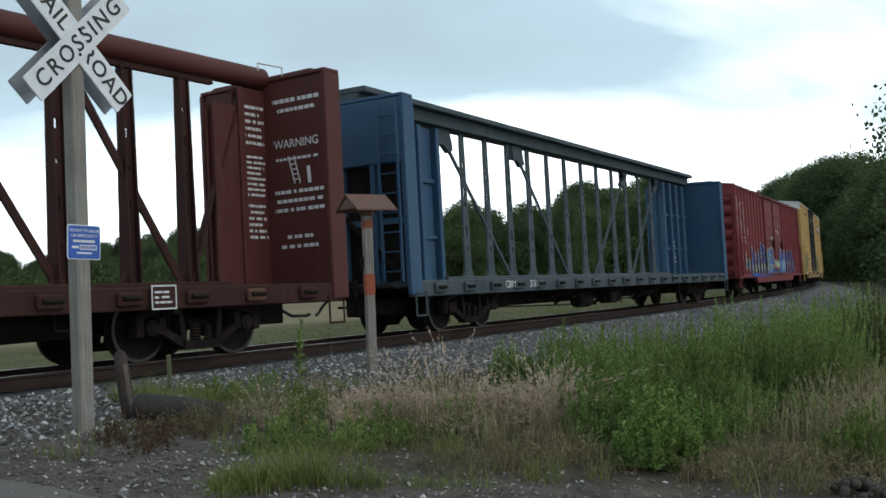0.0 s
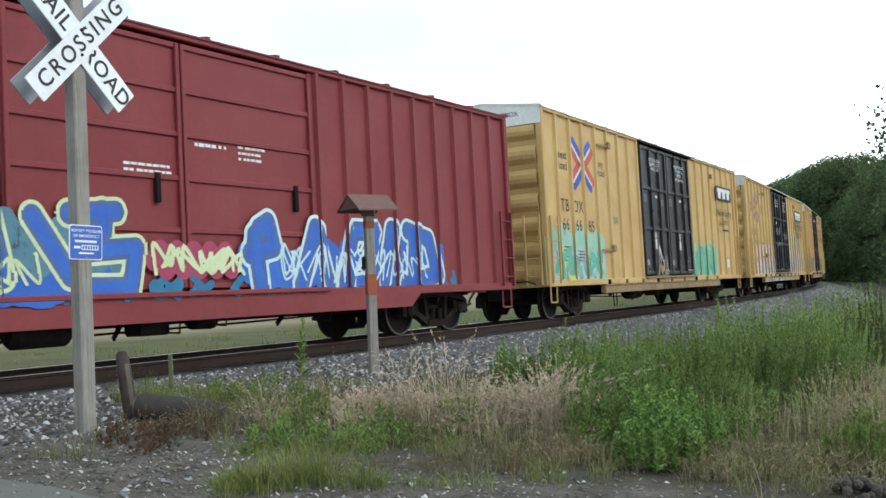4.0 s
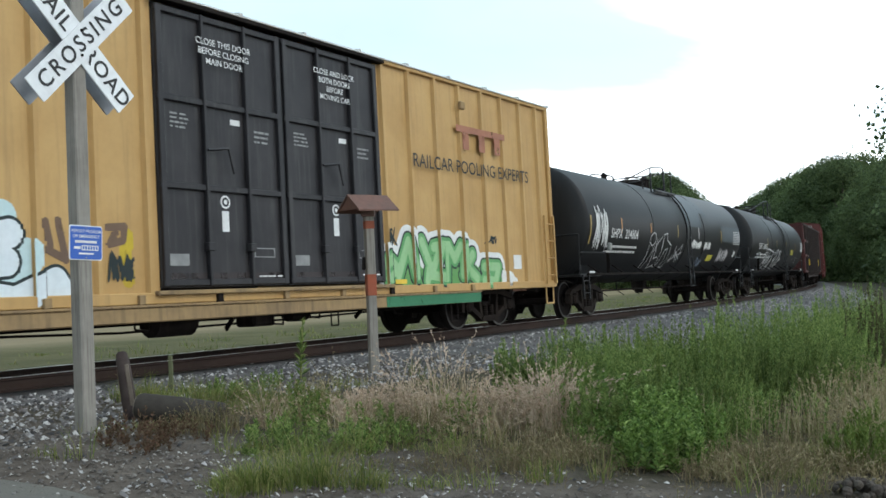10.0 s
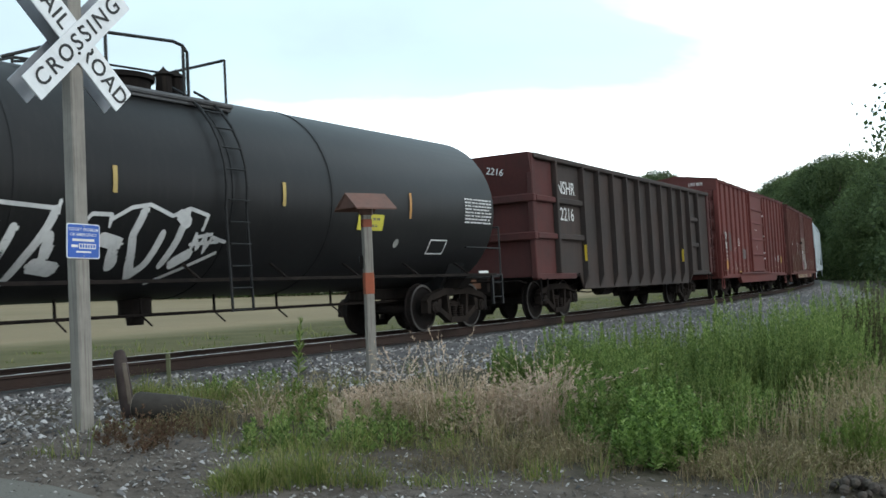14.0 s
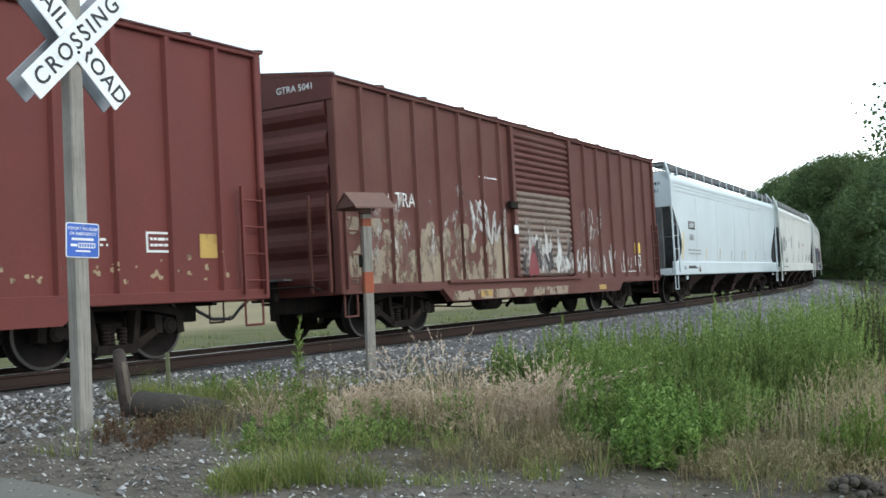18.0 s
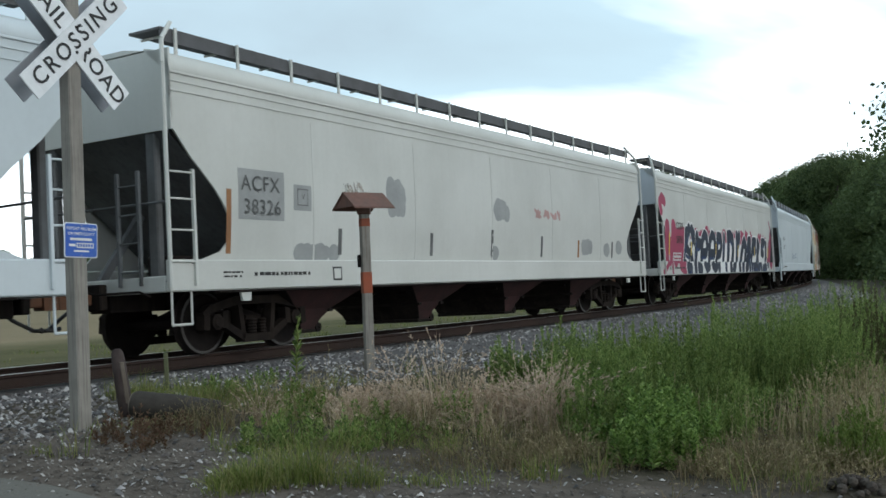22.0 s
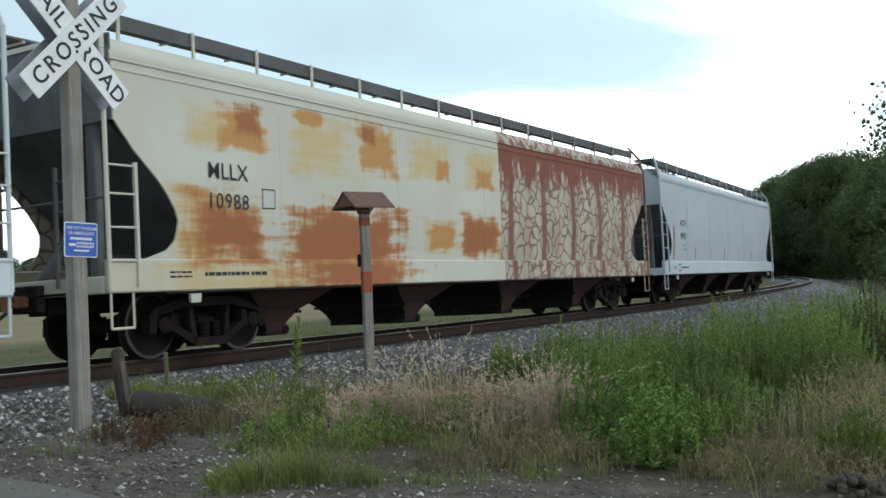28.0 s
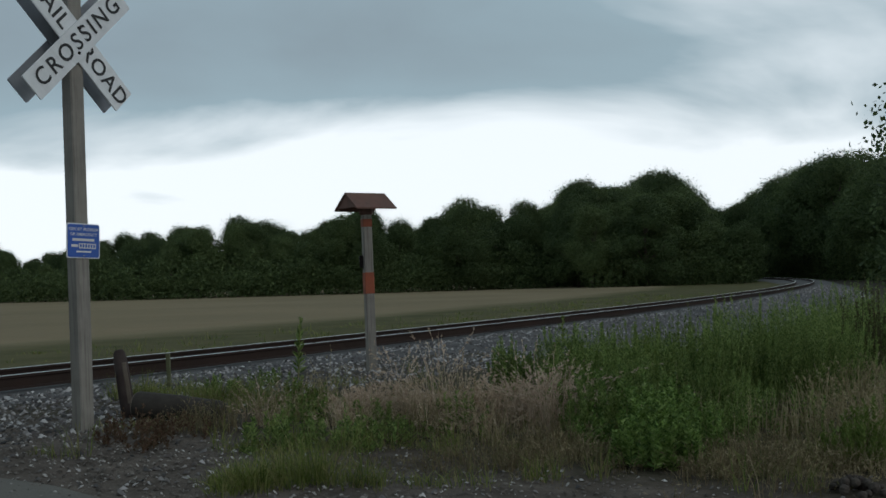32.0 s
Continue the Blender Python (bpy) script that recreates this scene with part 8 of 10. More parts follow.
    part("end_rail", Shape().bent([(1.14, -0.98, top - 0.3), (1.14, -0.98, top + 0.40), (1.14, 0.98, top + 0.40)], 0.022, 6), TANK_BLACK, car)
    part("mid_rail", Shape().bent([(-0.95, -0.1, top + 0.05), (-0.9, -0.1, top + 0.22), (1.1, -0.1, top + 0.30)], 0.016, 6), TANK_BLACK, car)
    # side ladder: stiles bent round the shell
    for x in (0.38, 0.80):
        pts = [(x, -(TANK_R + 0.09) * math.cos(a), TANK_Z + (TANK_R + 0.09) * math.sin(a)) for a in np.linspace(-0.2, 1.15, 8)]
        part("ladder_stile", Shape().bent([(x, -1.66, 0.6), *pts], 0.022, 6), TANK_BLACK, car)
    for i in range(11):
        if i < 6:
            y, z = -1.67, 0.62 + i * 0.31
        else:
            a = 0.13 + (i - 6) * 0.2
            y, z = -(TANK_R + 0.09) * math.cos(a), TANK_Z + (TANK_R + 0.09) * math.sin(a)
        part("rung", Shape().tube((0.38, y, z), (0.80, y, z), 0.013, 6), TANK_BLACK, car)
    tank_text(car, "SHPX  " + number, -5.5, 2.12, 0.36, MARK)
    tank_bars(car, -5.6, 1.72, 2.6, 0.26, 2, MARK, 5)
    part("lettering", text_mesh("SHPX " + number, 0.19, MARK), None, car, m=pose(-H + 0.17, 0.1, 3.0, 0, 0, -90))
    label_of = {DULL_TAPE: "dull yellow", TAPE_ORANGE: "orange", MARK: "white"}
    tank_bars(car, 7.6, 2.32, 1.05, 0.52, 8, MARK, 3)
    rail_plate = part("belt_plate", Shape().box(-H + 1.74, -H + 1.92, -TANK_R + 0.03, -TANK_R - 0.06, 1.66, 1.86, 0.02), PATCH_BOX, car, "pale grey card box")
    part("card_strap", Shape().bar((-H + 1.85, -TANK_R + 0.05, 1.6), (-H + 1.95, -1.45, 1.08), 0.02, 0.09), STEEL_DARK, rail_plate)
    strips = ((-8.15, 1.85, 2.5, DULL_TAPE), (-5.8, 2.18, 2.52, TAPE_ORANGE), (-3.2, 2.25, 2.48, TAPE_ORANGE), (-0.4, 2.2, 2.52, DULL_TAPE), (2.1, 2.2, 2.52, MARK), (5.2, 2.12, 2.52, DULL_TAPE)) if tags == 0 else ((-4.3, 2.15, 2.48, DULL_TAPE), (-1.5, 2.2, 2.48, DULL_TAPE), (1.7, 2.18, 2.48, DULL_TAPE), (5.15, 2.12, 2.52, TAPE_ORANGE))
    for x, z0, z1, mat in strips:
        paint(car, strokes([[(x, z0), (x, z1)]], 0.035), mat, tank_side, 0.004, "reflector", zstep=0.12, label=label_of[mat] + " vertical reflective strip")
    rect = lambda x0, x1, z0, z1, mat, text, name="placard": paint(car, [(x0 + (x1 - x0) * k / 20, (z0 + z1) / 2, z1 - z0) for k in range(21)], mat, tank_side, 0.004, name, zstep=0.1, zlo=z0, zhi=z1, xlo=x0, xhi=x1, label=text)
    blob = lambda x0, x1, z0, z1, seed: paint(car, [(random.Random(seed + k).uniform(x0 + 0.15, x1 - 0.15), random.Random(seed * 3 + k).uniform(z0 + 0.1, z1 - 0.1), random.Random(seed * 7 + k).uniform(0.1, 0.2)) for k in range(int((x1 - x0) * 22))], TANK_PATCH, tank_side, 0.002, "touch_up_patch", zstep=0.1, label="grey touch-up paint")
    if tags == 0:
        rect(3.80, 4.5, 1.46, 1.66, LIME_CARD, "lime yellow placard")
        rect(0.68, 2.5, 2.56, 3.66, TANK_PATCH, "grey touch-up paint", "touch_up_patch")
        blob(2.3, 3.6, 3.05, 3.6, 5)
        rect(5.3, 8.1, 2.15, 2.72, TANK_PATCH, "grey touch-up paint", "touch_up_patch")
        scrawl(car, -7.9, -6.9, 1.7, 3.1, 3, 71, MARK, tank_side, 0.024, 0.12)
        hoops = [[(-2.9, 2.25), (-3.2, 2.12), (-3.2, 1.95), (-2.9, 1.85), (-2.65, 2.0), (-2.7, 2.2), (-2.9, 2.25)], [(-3.2, 1.87), (-3.1, 1.25), (-2.85, 1.2), (-2.7, 1.85)], [(-2.5, 2.05), (-2.6, 1.6), (-2.3, 1.22), (-1.9, 1.3)],
                 [(-2.1, 2.12), (-2.5, 1.9), (-2.3, 1.5), (-2.0, 1.55)], [(-1.9, 2.2), (-1.8, 1.25), (-1.6, 1.3), (-1.55, 1.75), (-1.3, 1.8), (-1.15, 1.25), (-0.85, 1.25), (-1.0, 1.9), (-1.5, 2.05), (-1.55, 2.25), (-1.9, 2.2)]]
        spray_lines(car, hoops, tank_side, (S_CHALKWHITE, 0.017, 0.004))
        spray_lines(car, [[(-0.4, 1.9), (-0.6, 1.4), (-0.2, 1.65), (0.3, 1.5), (-0.4, 1.75), (0.1, 1.4), (0.25, 1.95), (-0.7, 1.45), (0.35, 1.7)]], tank_side, (S_CHALKWHITE, 0.015, 0.005))
        scrawl(car, 1.25, 2.45, 1.85, 2.16, 6, 73, MARK, tank_side, 0.022, 0.12)
        scrawl(car, 2.9, 3.7, 1.83, 2.12, 4, 77, MARK, tank_side, 0.022, 0.12)
        scrawl(car, 2.5, 3.2, 1.25, 1.62, 2, 78, S_GREYBLUE, tank_side, 0.02, 0.12)
        scrawl(car, 5.15, 6.5, 1.42, 1.95, 5, 74, S_LILAC, tank_side, 0.024, 0.12)
        scrawl(car, 7.4, 7.8, 1.6, 1.9, 2, 80, MARK, tank_side, 0.016, 0.12)
    else:
        rect(3.60, 4.34, 1.85, 2.12, LIME_CARD, "lime yellow placard")
        for z in (1.93, 2.04):
            tank_bars(car, 3.97, z, 0.5, 0.09, 1, FADED_INK, int(z * 100))
        rect(5.98, 6.58, 1.47, 1.74, MARK, "white stencilled box", "stencil_box")
        paint(car, [(6.02 + 0.026 * k, 1.60, 0.26) for k in range(21)], TANK_BLACK, tank_side, 0.006, "stencil_field", zstep=0.1, zlo=1.495, zhi=1.715, xlo=6.01, xhi=6.55)
        paint(car, [(4.88, 1.65, 0.075)], PATCH_BOX, tank_side, 0.004, "stencil_disc", zstep=0.05, step=0.01, label="small white stencilled disc")
        outline = [[(-4.35, 1.6), (-3.85, 1.55), (-3.8, 2.05), (-3.1, 1.98), (-2.3, 1.94), (-2.28, 2.03)], [(-4.35, 1.6), (-4.4, 1.42), (-3.8, 1.12)], [(-1.9, 1.8), (-1.8, 1.9), (-1.5, 1.9), (-1.5, 1.76)],
                   [(-1.5, 1.84), (-1.2, 2.0), (-0.9, 2.05), (-0.5, 1.92), (-0.2, 2.03), (0.15, 1.95), (0.1, 1.76)], [(-0.4, 1.06), (0.15, 1.3), (0.5, 1.45)], [(-3.8, 1.12), (-3.5, 1.4), (-3.3, 1.9)]]
        broad = [[(-2.33, 1.92), (-2.4, 1.72), (-2.58, 1.35), (-2.65, 1.1)], [(-0.98, 1.98), (-1.1, 1.65), (-0.95, 1.3), (-0.82, 1.15)], [(-0.82, 1.15), (-0.68, 1.3), (-0.6, 1.68)], [(-0.25, 1.98), (-0.3, 1.65), (-0.4, 1.3)],
                 [(-2.85, 1.7), (-2.95, 1.3)], [(-3.5, 1.72), (-3.45, 1.2)], [(-3.1, 1.75), (-3.4, 1.15)]]
        blocks = [[(-2.35, 1.6), (-2.3, 1.42)], [(-1.55, 1.6), (-1.3, 1.55)], [(-1.32, 1.42), (-1.25, 1.3)], [(-2.4, 1.28), (-2.1, 1.24)], [(-0.2, 1.32), (-0.02, 1.42)], [(-4.1, 1.5), (-3.9, 1.45)], [(-0.35, 1.93), (-0.22, 1.85)]]
        spray_lines(car, outline, tank_side, (S_CHALKWHITE, 0.026, 0.004))
        spray_lines(car, broad, tank_side, (S_CHALKWHITE, 0.062, 0.005))
        spray_lines(car, blocks, tank_side, (S_CHALKWHITE, 0.085, 0.0055))
        spray_lines(car, [[(0.0, 1.5), (0.0, 1.7), (0.1, 1.5), (0.2, 1.7), (0.25, 1.46), (0.32, 1.66), (0.6, 1.6)], [(-0.05, 1.56), (0.45, 1.6)], [(0.05, 1.66), (0.3, 1.7)]], tank_side, (S_CHALKWHITE, 0.024, 0.006))
        spray_lines(car, [[(-4.5, 1.75), (-4.3, 2.05), (-3.9, 2.0), (-3.9, 1.72), (-4.5, 1.78), (-4.1, 2.1)], [(-4.4, 1.86), (-3.9, 1.88)], [(-4.6, 1.7), (-3.8, 1.66)]], tank_side, (S_CHALKWHITE, 0.02, 0.006))
    return car


# ---- high-sided wood-chip gondola ----
def chip_gondola():
    L = 15.15
    car = thing("woodchip_gondola", "high-sided dark brown ribbed gondola with red-brown ends", "gondola")
    H, top = L / 2, 3.80
    for side in (-1, 1):
        part("side_wall", Shape().slab([(-H + 0.1, 1.05), (-H + 2.7, 1.05), (-4.6, 0.66), (4.7, 0.66), (H - 2.6, 1.05), (H - 0.1, 1.05), (H - 0.1, top - 0.05), (-H + 0.1, top - 0.05)], "y", side * 1.36, side * 1.40), CHIP_BROWN, car, "dark steel side wall")
        part("top_rail", Shape().box(-H + 0.05, H - 0.05, side * 1.34, side * 1.52, top - 0.12, top, 0.02), CHIP_BROWN, car)
        for x in (-4.6, -3.5, -2.42, -1.3, -0.27, 0.74, 1.84, 2.95, 3.95, 4.9):
            part("rib", Shape().slab([(-1.40 * -side * -1, 0.68), (side * 1.40, 0.68), (side * 1.54, 1.0), (side * 1.54, top - 0.1), (side * 1.40, top - 0.1)][1:], "x", x - 0.045, x + 0.045), CHIP_BROWN, car, "deep vertical rib")
            if side < 0 and x in (-4.6, 3.95):
                part("reflector", Shape().box(x - 0.047, x - 0.0455, -1.535, -1.47, 1.35, 1.75), YELLOW_TAPE, car, "yellow reflector")
        for x in (-6.3, 6.0):
            part("end_rib", Shape().box(x - 0.06, x + 0.06, side * 1.40, side * 1.54, 1.06, top - 0.1, 0.015), CHIP_BROWN, car)
        for a, b in ((-6.24, -4.65), (4.95, 5.94), (-H + 0.1, -6.36)):
            for z in (1.92, 2.78):
                part("waist_rail", Shape().box(a, b, side * 1.40, side * 1.50, z - 0.07, z + 0.07, 0.02), CHIP_BROWN if a > -7 else CHIP_RED, car)
        part("end_side_panel", Shape().box(-H + 0.08, -6.37, side * 1.40, side * 1.412, 1.06, top - 0.13), CHIP_RED, car, "faded red-brown side panel")
        part("reflector", Shape().box(-6.22, -6.12, side * 1.401, side * 1.406, 1.2, 1.75), YELLOW_TAPE, car, "yellow reflective strip")
        part("end_side_panel", Shape().box(6.07, H - 0.08, side * 1.40, side * 1.412, 1.06, top - 0.13), CHIP_BROWN, car)
        part("sill_plate", Shape().box(-H + 0.05, -5.2, side * 1.30, side * 1.45, 0.92, 1.06, 0.015), CHIP_RED, car)
        part("sill_plate", Shape().box(5.2, H - 0.05, side * 1.30, side * 1.45, 0.92, 1.06, 0.015), CHIP_BROWN, car)
    for k in (-1, 1):
        mat = CHIP_RED
        part("end_wall", Shape().box(k * (H - 0.12), k * (H - 0.08), -1.36, 1.36, 1.0, top - 0.02), mat, car, "red-brown end wall with ledges")
        for z in (1.92, 2.78):
            part("end_ledge", Shape().box(k * (H - 0.08), k * (H + 0.06), -1.5, 1.5, z - 0.09, z + 0.09, 0.02), mat, car)
        part("end_top", Shape().slab([(k * (H - 0.08), 2.9), (k * (H + 0.16), top), (k * (H - 0.12), top)], "y", -1.45, 1.45), mat, car)
        for y in (-1.4, 1.4):
            part("end_post", Shape().box(k * (H - 0.14), k * (H + 0.04), y - 0.07, y + 0.07, 0.95, top, 0.02), mat, car)
        coupler(car, k * (H + 0.1), k)
        bogie(car, k * (H - 2.1))
        stirrup(car, k * (H - 0.35), -1.46, STEEL_DARK, 0.36, 0.45, 0.95)
    ladder(car, H - 0.15, H - 0.62, -1.56, 1.0, top - 0.15, 8, CHIP_RED, "side_ladder")
    ladder(car, -1.3, -0.9, H + 0.14, 1.0, top - 0.1, 8, CHIP_BROWN, "end_ladder", across=True)
    part("floor", Shape().box(-H + 0.1, H - 0.1, -1.36, 1.36, 0.98, 1.03), STEEL_DARK, car)
    underframe(car, L, 0.98)
    letters(car, "NSHR", -5.5, 3.10, 0.44, MARK, -1.408)
    letters(car, "2216", -5.5, 2.46, 0.44, MARK, -1.408)
    part("lettering", text_mesh("2216", 0.22, MARK), None, car, m=pose(-H - 0.14, -0.6, 3.42, 0, 12, -90))
    return car


# ---- covered hoppers ----
def hop_y(z):
    """Half-width of a hopper's side at height z: upright above, tucked in towards the sill."""
    return 1.45 - 0.09 * max(0.0, min(1.0, (2.7 - z) / 1.4)) ** 2


def hop_skin(x_of, zs, out, thick):
    """A strip of the side between two edges that may vary with height."""
    s = Shape()
    for z in zs:
        (x0, x1), y = x_of(z), hop_y(z) + out
        s.v += [(x0, -y, z), (x1, -y, z), (x1, thick - y, z), (x0, thick - y, z)]
    n = len(zs)
    s.f = [(4 * i + j, 4 * i + (j + 1) % 4, 4 * i + 4 + (j + 1) % 4, 4 * i + 4 + j) for i in range(n - 1) for j in range(4)] + [(3, 2, 1, 0), tuple(range(4 * n - 4, 4 * n))]
    return s


def decal(car, x0, x1, z0, z1, material, label="", name="reflector", lift=0.004):
    zs = np.linspace(z0, z1, max(2, int((z1 - z0) / 0.12) + 1))
    return part(name, hop_skin(lambda z: (x0, x1), zs, lift, 0.002), material, car, label)


HOP_ZS = [3.86, 3.5, 3.1, 2.9, 2.72, 2.54, 2.36, 2.18, 2.0, 1.85, 1.70, 1.58, 1.45, 1.33]
BAY_RUST = surface("rusty_maroon_steel", (0.055, 0.026, 0.025), (0.028, 0.019, 0.018), 0.85, big=2.2, streak=0.5, grime=(0.03, 0.02, 0.018), sheen=0.15)


def hopper(label, L, body, end, sill_mat=None, mark=None, mark_x=0.0, walk_mat=None, tape=True, strips=(3.60, 3.73), mark_size=(0.40, 0.38), end_print=()):
    car = thing("covered_hopper", label, "covered hopper")
    H = L / 2
    sill_mat = sill_mat or body
    W = 1.45
    xe = H - 0.14
    cut = [(0, 3.86), (0, 3.13), (0.375, 2.70), (0.745, 2.38), (1.02, 2.08), (1.125, 1.84), (1.085, 1.60), (0.93, 1.45), (0.55, 1.33)]
    for side in (-1, 1):
        turn = pose(0, 0, 0, 0, 0, 0 if side < 0 else 180)
        edge = lambda z: xe - float(np.interp(-z, [-q[1] for q in cut], [q[0] for q in cut]))
        part("side_sheet", hop_skin(lambda z: (-edge(z), edge(z)), HOP_ZS, 0, 0.03), body, car, "smooth steel side sheet", smooth=True, m=turn)
        for k in range(1, 6):
            x = -xe + 2 * xe * k / 6
            part("sheet_seam", hop_skin(lambda z: (x - 0.02, x + 0.02), HOP_ZS[1:], 0.004, 0.006), body, car, m=turn)
        prof = [(side * W, 3.86), (side * (W + 0.015), 3.90), (side * (W - 0.01), 4.0), (side * (W - 0.07), 4.10), (side * (W - 0.2), 4.17), (side * 1.0, 4.23), (side * 1.0, 4.20), (side * (W - 0.05), 3.86)]
        part("roof_shoulder", Shape().slab(prof, "x", -xe, xe), body, car, "rounded roof edge", smooth=True)
        part("drip_rail", Shape().box(-xe, xe, side * W, side * (W + 0.02), 3.84, 3.875, 0.006), body, car)
        part("side_sill", Shape().box(-H, H, side * 1.38, side * (W + 0.03), 0.90, 1.33, 0.02), sill_mat, car, "deep side sill")
        part("sill_lip", Shape().box(-H + 0.9, H - 0.9, side * 1.36, side * (W + 0.05), 0.865, 0.90, 0.008), STEEL_DARK, car)
        walk_ob = part("roof_walk", Shape().box(-xe + 0.1, xe - 0.1, side * 0.62, side * 1.22, 4.49, 4.525), walk_mat or GRATING, car, "steel grating roof walk")
        part("walk_fascia", Shape().box(-xe + 0.1, xe - 0.1, side * 1.20, side * 1.222, 4.33, 4.515), GRATING, walk_ob, "dark edge of the roof walk")
        for z in strips:
            part("seam_strip", Shape().box(-xe, xe, side * W, side * (W + 0.014), z, z + 0.022), body, car)
        n = 15
        for i in range(n):
            x = -xe + 0.35 + (2 * xe - 0.7) * i / (n - 1)
            part("walk_bracket", Shape().bar((x, side * 1.25, 4.14), (x, side * 1.25, 4.535), 0.045, 0.03).bar((x, side * 1.25, 4.47), (x, side * 0.6, 4.47), 0.03, 0.03), body, walk_ob)
        for k in (-1, 1):
            part("corner_grab", Shape().bent([(k * (H - 0.02), side * 1.46, 0.95), (k * (H - 0.02), side * 1.46, 3.95), (k * (H - 0.10), side * 1.38, 4.30), (k * (H - 0.45), side * 1.2, 4.62)], 0.032, 7), body, car, "corner stile and grab rail")
            lad = part("side_ladder", Shape().bar((k * (H - 0.45), side * 1.50, 0.98), (k * (H - 0.45), side * 1.50, 2.55), 0.045, 0.045), body, car, "side ladder")
            for z in (1.30, 1.72, 2.14, 2.50):
                part("rung", Shape().tube((k * (H - 0.02), side * 1.49, z), (k * (H - 0.45), side * 1.50, z), 0.015, 6), body, lad)
            part("jacking_lug", Shape().slab([(k * (H - 1.35), 0.9), (k * (H - 1.58), 0.9), (k * (H - 1.55), 0.74), (k * (H - 1.38), 0.74)], "y", side * 1.44, side * 1.48), sill_mat, car)
            stirrup(car, k * (H - 0.22), side * 1.44, body, 0.36, 0.46, 0.92)
    part("roof", Shape().slab([(-1.0, 4.20), (1.0, 4.20), (0.6, 4.27), (-0.6, 4.27)], "x", -xe, xe), body, car, "low roof")
    part("hatch_trough", Shape().slab([(-0.35, 4.26), (0.35, 4.26), (0.3, 4.38), (-0.3, 4.38)], "x", -xe + 0.8, xe - 0.8), body, car, "long trough hatch cover")
    for k in (-1, 1):
        part("end_sheet", Shape().box(k * xe, k * (xe - 0.03), -W, W, 3.08, 4.18), end, car, "upper end sheet")
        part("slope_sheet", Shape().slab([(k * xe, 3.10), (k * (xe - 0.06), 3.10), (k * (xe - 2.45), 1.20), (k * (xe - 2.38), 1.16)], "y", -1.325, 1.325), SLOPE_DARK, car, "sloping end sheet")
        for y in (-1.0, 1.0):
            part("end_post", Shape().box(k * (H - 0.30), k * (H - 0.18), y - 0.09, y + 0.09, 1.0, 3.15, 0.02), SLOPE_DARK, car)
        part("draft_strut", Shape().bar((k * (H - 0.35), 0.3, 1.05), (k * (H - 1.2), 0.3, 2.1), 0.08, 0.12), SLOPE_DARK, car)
        part("end_platform", Shape().box(k * (H - 1.7), k * (H - 0.02), -1.37, 1.37, 1.02, 1.06), GRATING, car)
        part("end_sill", Shape().box(k * (H - 0.12), k * H, -1.37, 1.37, 0.90, 1.12, 0.015), sill_mat, car)
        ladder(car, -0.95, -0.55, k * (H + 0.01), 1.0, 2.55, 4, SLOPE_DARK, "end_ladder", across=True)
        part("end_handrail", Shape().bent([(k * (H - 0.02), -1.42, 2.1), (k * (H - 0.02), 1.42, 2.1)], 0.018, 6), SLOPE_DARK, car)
        part("brake_gear", Shape().box(k * (H - 1.1), k * (H - 0.55), -0.9, -0.45, 1.06, 1.42, 0.03), STEEL_DARK, car)
        part("stub_sill", Shape().box(k * (H - 2.6), k * (H - 0.1), -0.22, 0.22, 0.66, 1.0, 0.02), STEEL_DARK, car)
        coupler(car, k * (H + 0.08), k)
        bogie(car, k * (H - 2.15))
    step = (2 * H - 4.0) / 4
    for i in range(4):
        x = -H + 2.0 + (i + 0.5) * step
        x -= 0.22
        s, cheek = Shape(), Shape()
        rows = ((0.92, 1.15, 1.34), (0.74, 0.80, 1.18), (0.56, 0.46, 1.02), (0.38, 0.27, 0.92), (0.22, 0.17, 0.86))
        for z, hx, hy in rows:
            s.v += [(x - hx, -hy, z), (x + hx, -hy, z), (x + hx, hy, z), (x - hx, hy, z)]
            cheek.v += [(x - hx + 0.01, -hy - 0.006, z), (x + hx - 0.01, -hy - 0.006, z)]
        n = len(rows) - 1
        s.f += [(4 * k + j, 4 * k + (j + 1) % 4, 4 * k + 4 + (j + 1) % 4, 4 * k + 4 + j) for k in range(n) for j in range(4)] + [(3, 2, 1, 0), (4 * n, 4 * n + 1, 4 * n + 2, 4 * n + 3)]
        cheek.f += [(2 * k, 2 * k + 1, 2 * k + 3, 2 * k + 2) for k in range(n)]
        bay = part("hopper_bay", s, STEEL_DARK, car, "dark discharge hopper")
        part("bay_side", cheek, BAY_RUST, bay, "dull red-brown side of the hopper")
        for z, hx in ((0.73, 0.85), (0.50, 0.42)):
            part("bay_flange", Shape().box(x - hx - 0.04, x - hx + 0.06, -1.06, 1.06, z, z + 0.05).box(x + hx - 0.06, x + hx + 0.04, -1.06, 1.06, z, z + 0.05), STEEL_DARK, bay)
        part("outlet_gate", Shape().box(x - 0.22, x + 0.22, -0.88, 0.88, 0.17, 0.24, 0.02), STEEL_DARK, bay)
        part("gate_handle", Shape().lathe([(0.02, -0.06), (0.08, -0.05), (0.08, 0.05), (0.02, 0.06)], (x + 0.27, -0.84, 0.25), "y", 8), STEEL_DARK, bay)
    part("train_pipe", Shape().bent([(-H + 1.0, 0.9, 0.8), (H - 1.0, 0.9, 0.8)], 0.025, 5), STEEL_DARK, car)
    if end_print:
        for words, z in zip(end_print, (3.82, 3.60)):
            part("lettering", text_mesh(words, 0.17, INK), None, car, m=pose(-xe - 0.006, -0.9, z, 0, 0, -90))
    if tape:
        for i in range(8):
            x = -H + 1.5 + (L - 3.0) * i / 7
            tall = 0.75 if i == 0 else 0.32
